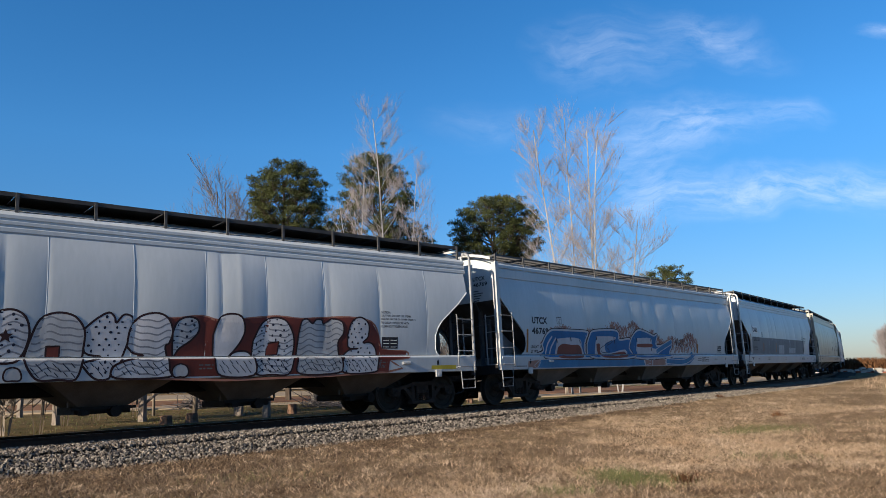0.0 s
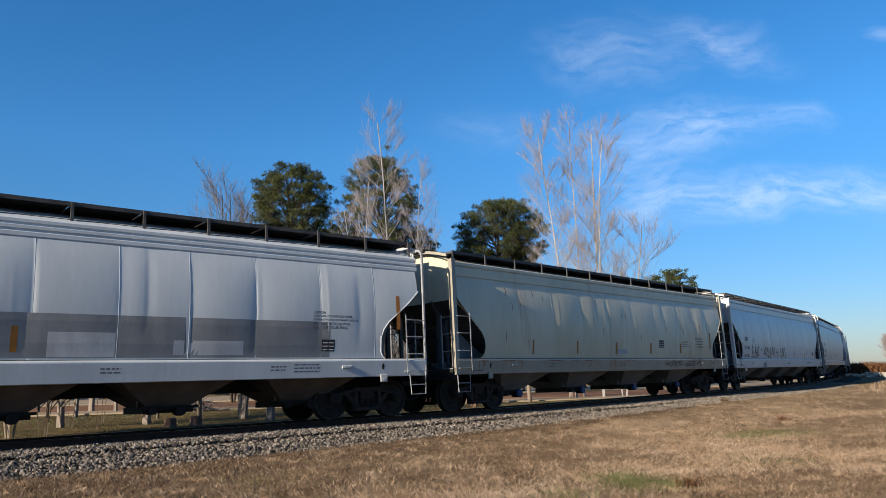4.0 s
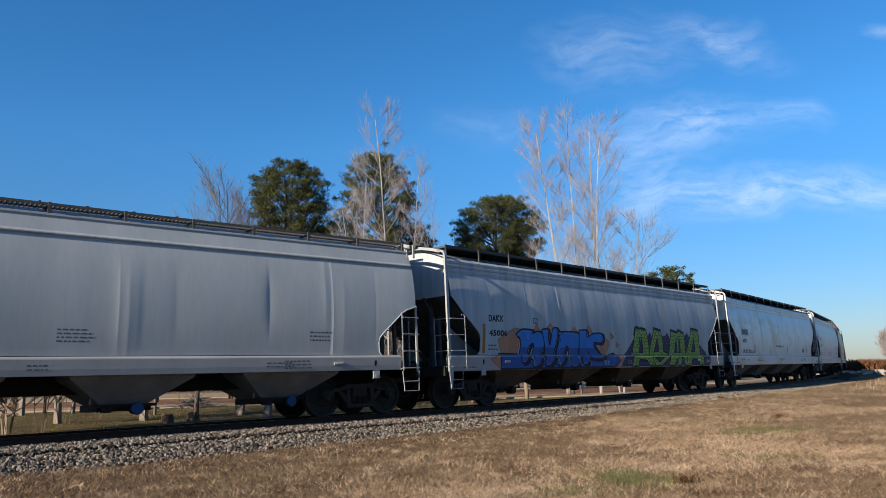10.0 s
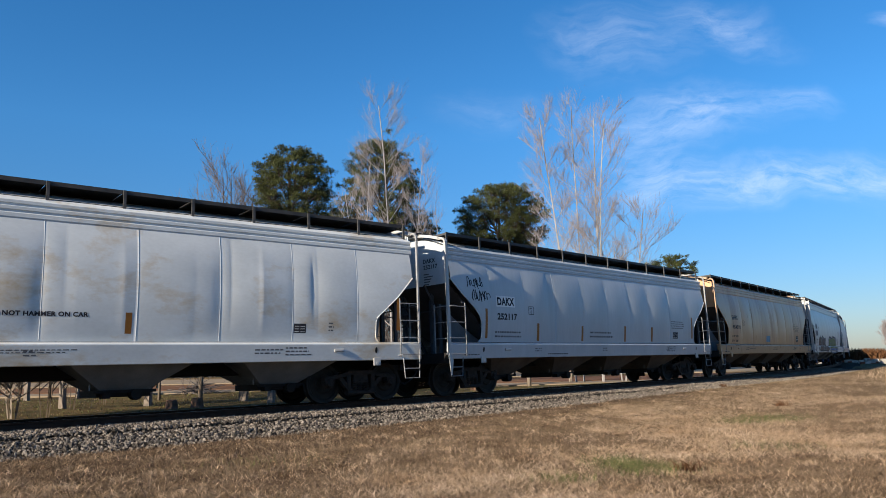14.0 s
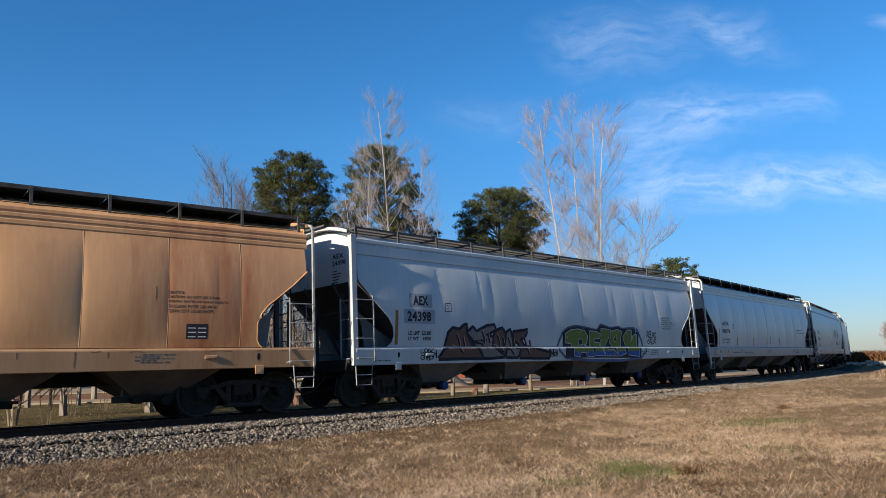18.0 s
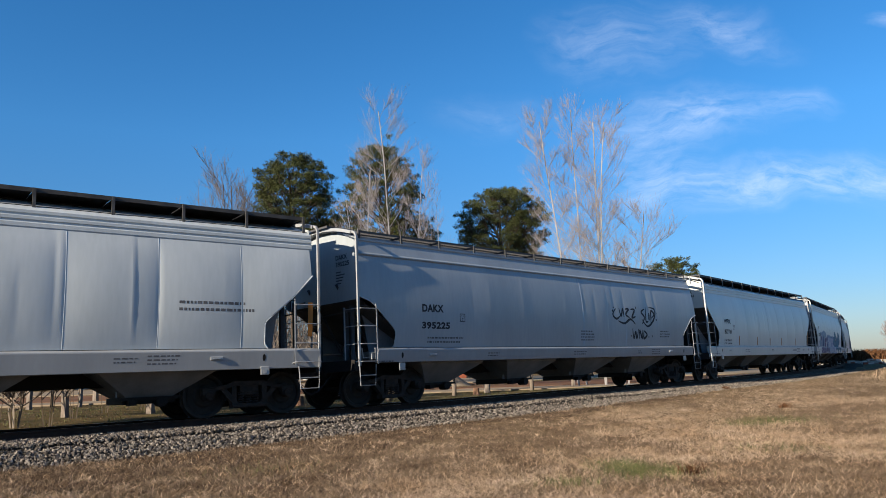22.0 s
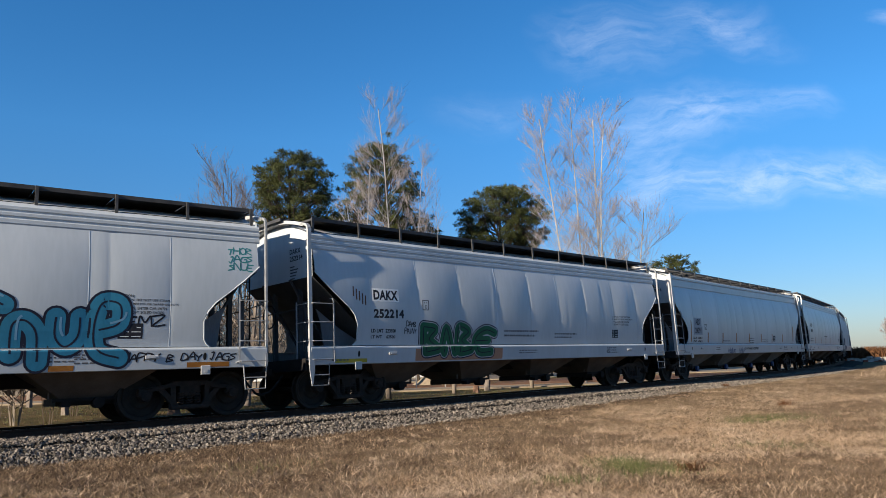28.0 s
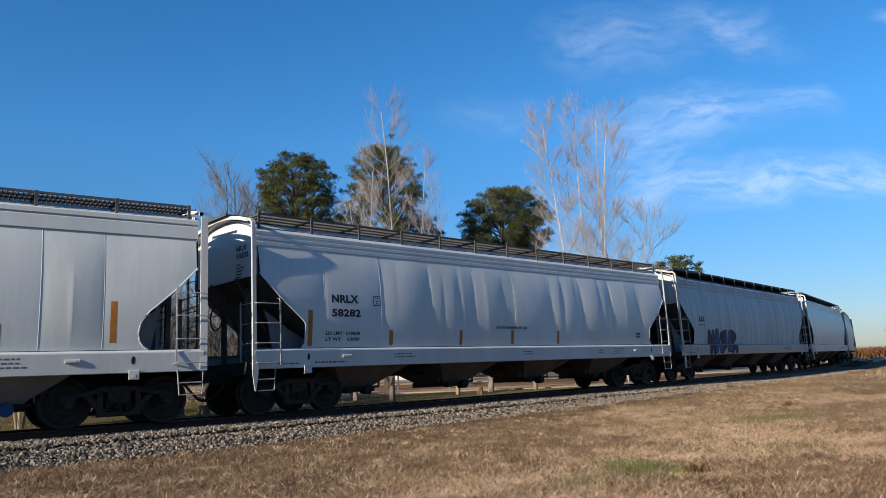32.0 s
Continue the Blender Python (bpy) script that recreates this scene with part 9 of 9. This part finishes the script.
def build_yard():
    for k, (x, y, r, h) in enumerate(((-9.95, 26.6, 0.2, 0.36), (-9.25, 27.25, 0.2, 0.4), (-6.5, 31.6, 0.18, 0.45), (1.2, 37.0, 0.16, 0.4))):
        stump(x, y, r, h, k, "cut tree stump with reddish wood behind the track")
    for k, (x, y, h, r) in enumerate(((-9.7, 28.9, 2.2, 0.1), (-2.75, 32.3, 1.75, 0.13), (0.1, 37.1, 1.0, 0.12), (-12.9, 33.0, 2.1, 0.07), (4.4, 41.0, 1.1, 0.12), (-20.5, 38.0, 2.2, 0.08))):
        wood_post(x, y, h, r, k, "weathered grey wooden post behind the track")
    heap("sand_heap", -0.7, 52.0, 2.3, 1.8, 1.5, M["sand"], "pale tan heap of sand in the yard", 2, "sand heap")
    brush_pile(-6.0, 37.2, 4)
    brush_pile(-13.2, 39.0, 5)
    strip_of_land("path", [(-75, 33.8), (25, 43.8), (25, 47.6), (-75, 37.6)], M["sand"], "pale worn path across the yard", "path", -0.44)
    strip_of_land("dirt_strip", [(-75, 38.6), (25, 48.6), (25, 60.6), (-75, 50.6)], M["dirt"], "strip of reddish bare soil in the yard", "soil", -0.45)
    strip_of_land("lane", [(-90, 53), (40, 66), (40, 86), (-90, 73)], M["sand"], "pale dusty lane beyond the yard", "lane", -0.44)
    brick_shed(-3.2, 84.0, 12)
    white_house(-18.5, 92.0, 8)
    white_house(-48.0, 88.0, 14)
    rubble()
    hedge()
    thicket()


def brick_shed(x, y, turn):
    shed = new("brick_outbuilding")
    shed.matrix_basis = pose(x, y, -0.55, 0, 0, turn)
    tagged(shed, "red brick outbuilding with a white garage door", "building")
    part("wall", Shape().box(-5, 5, 0, 5, 0, 3.0), M["brick"], shed)
    part("roof", Shape().prism([(-5.4, 3.0), (5.4, 3.0), (0, 4.6)], "y", -0.4, 5.4), M["roofing"], shed)
    part("garage_door", Shape().box(-3.6, 0.2, -0.06, 0.02, 0.05, 2.5, 0.02), M["house_white"], shed, "white panelled garage door")
    for k in range(3):
        part("door_panel", Shape().box(-3.4, 0.0, -0.09, -0.055, 0.2 + k * 0.78, 0.82 + k * 0.78, 0.01), M["house_white"], shed)
    part("window", Shape().box(2.0, 3.2, -0.03, 0.02, 1.0, 2.1), M["dark_glass"], shed)


def white_house(x, y, turn):
    house = new("white_house")
    house.matrix_basis = pose(x, y, -0.55, 0, 0, turn)
    tagged(house, "white boarded house with a porch beyond the yard", "building")
    part("wall", Shape().box(-6, 6, 0, 7, 0, 2.9), M["house_white"], house)
    part("roof", Shape().prism([(-0.8, 2.9), (7.8, 2.9), (3.5, 5.0)], "x", -6.5, 6.5), M["roofing"], house)
    part("porch_floor", Shape().box(-4, 3, -1.8, 0, 0.2, 0.35), M["wood_old"], house)
    for px in (-3.9, -1.6, 0.7, 2.9):
        part("porch_post", Shape().box(px - 0.07, px + 0.07, -1.75, -1.6, 0.35, 2.6), M["house_white"], house)
    part("porch_roof", Shape().box(-4.2, 3.2, -2.0, 0, 2.6, 2.75), M["roofing"], house)
    part("door", Shape().box(-1.0, 0.0, -0.05, 0.02, 0.35, 2.35), M["wood_old"], house)
    for wx in (-4.8, -3.0, 1.6, 4.4):
        part("window", Shape().box(wx - 0.45, wx + 0.45, -0.04, 0.02, 0.9, 2.1), M["dark_glass"], house)


def rubble():
    rng = random.Random(6)
    sh, red = Shape(), Shape()
    for i in range(420):
        turn, far = rng.uniform(26.5, 34), rng.uniform(92, 112)
        x, y = at(turn, far)
        s = rng.uniform(0.08, 0.3)
        (red if i % 5 == 0 else sh).prism([(x - s, y - s * 0.6), (x + s, y - s * rng.uniform(0.3, 0.9)), (x + s * 0.7, y + s), (x - s * 0.8, y + s * 0.7)], "z", -0.6, -0.45 + s * rng.uniform(0.8, 2.4))
    tagged(new("pale_rubble", sh.mesh("pale_rubble", M["pale_stone"])), "scattered pale stones beyond the curve", "rubble", kind="stuff")
    tagged(new("red_rubble", red.mesh("red_rubble", M["brick"])), "scattered red pieces among pale stones", "rubble", kind="stuff")


def hedge():
    rng = np.random.default_rng(4)
    n = 22000
    a = np.radians(rng.uniform(20, 44, n))
    r = rng.uniform(140, 165, n)
    x, y = r * np.sin(a), r * np.cos(a)
    blades("far_brush", x, y, 1.7, 0.10, 0.9, M["brush"], "low rusty brown brush along the far field edge", 61, "brush")
    n = 16000
    a = np.radians(rng.uniform(-44, 16, n))
    r = rng.uniform(120, 150, n)
    x, y = r * np.sin(a), r * np.cos(a)
    blades("far_treeline", x, y, 4.2, 0.10, 0.4, M["grey_twig"], "far grey winter treeline beyond the yard", 62, "trees")


def thicket():
    """Leafless shrubs along the back of the yard, each a fan of fine stems."""
    rnd = random.Random(12)
    for k in range(34):
        x, y = at(-33 + 1.3 * k + rnd.uniform(-0.5, 0.5), rnd.uniform(97, 106))
        sh, tall = Shape(), rnd.uniform(9.5, 14.0) * (1 if k < 24 else 0.5)
        for _ in range(46):
            a, r = rnd.uniform(0, 6.3), rnd.uniform(0, 0.5)
            d = Vector((math.cos(a), math.sin(a), rnd.uniform(1.2, 4.0))).normalized()
            pts, dirs = stem(sh, Vector((r * math.cos(a), r * math.sin(a), 0)), d, 0.05, tall * rnd.uniform(0.6, 1.0), rnd, 0.14, 5)
            for _ in range(11):
                j = rnd.randint(1, 4)
                e = (dirs[j] + Vector((rnd.uniform(-1, 1), rnd.uniform(-1, 1), rnd.uniform(-0.3, 0.9))) * 0.8).normalized()
                stem(sh, pts[j].lerp(pts[j + 1], rnd.random()), e, 0.03, rnd.uniform(1.2, 3.6), rnd, 0.25, 3)
        ob = new("bare_thicket", sh.mesh("bare_thicket", M["grey_twig"]))
        ob.location = (x, y, float(ground_height(np.array([x]), np.array([y]))[0]) - 0.05)
        tagged(ob, "tangled grey leafless thicket beyond the yard", "thicket", group="thickets beyond the yard")


build_yard()


# ---- what moves ----
SPEED = 9.03


def car_pose(s_left, length, t):
    """The pose of a car whose near left corner post is at s_left at 9 s."""
    mid = s_left + length / 2 - SPEED * (t - 9)
    a, b = on_track(mid - 6.2), on_track(mid + 6.2)
    turn = math.degrees(math.atan2(b.y - a.y, b.x - a.x))
    c = (a + b) / 2
    return pose(c.x, c.y, 0, 0, 0, turn) @ pose(0, 0, 0, -LEAN, 0, 0)


def motions():
    for ob, s_left, length in CARS:
        walk(ob, [(t, car_pose(s_left, length, t)) for t in np.arange(0, 32.01, 1.0).tolist()])
    # the wheels roll: half a turn takes about 0.16 s
    per = math.degrees(SPEED / 0.457) / 15
    turns = [(k / 15, pose(0, 0, 0, 0, -per * k, 0)) for k in range(481)]
    for ax, x in WHEELSETS:
        walk(ax, [(t, Matrix.Translation((x, 0, 0.457)) @ m) for t, m in turns])


motions()
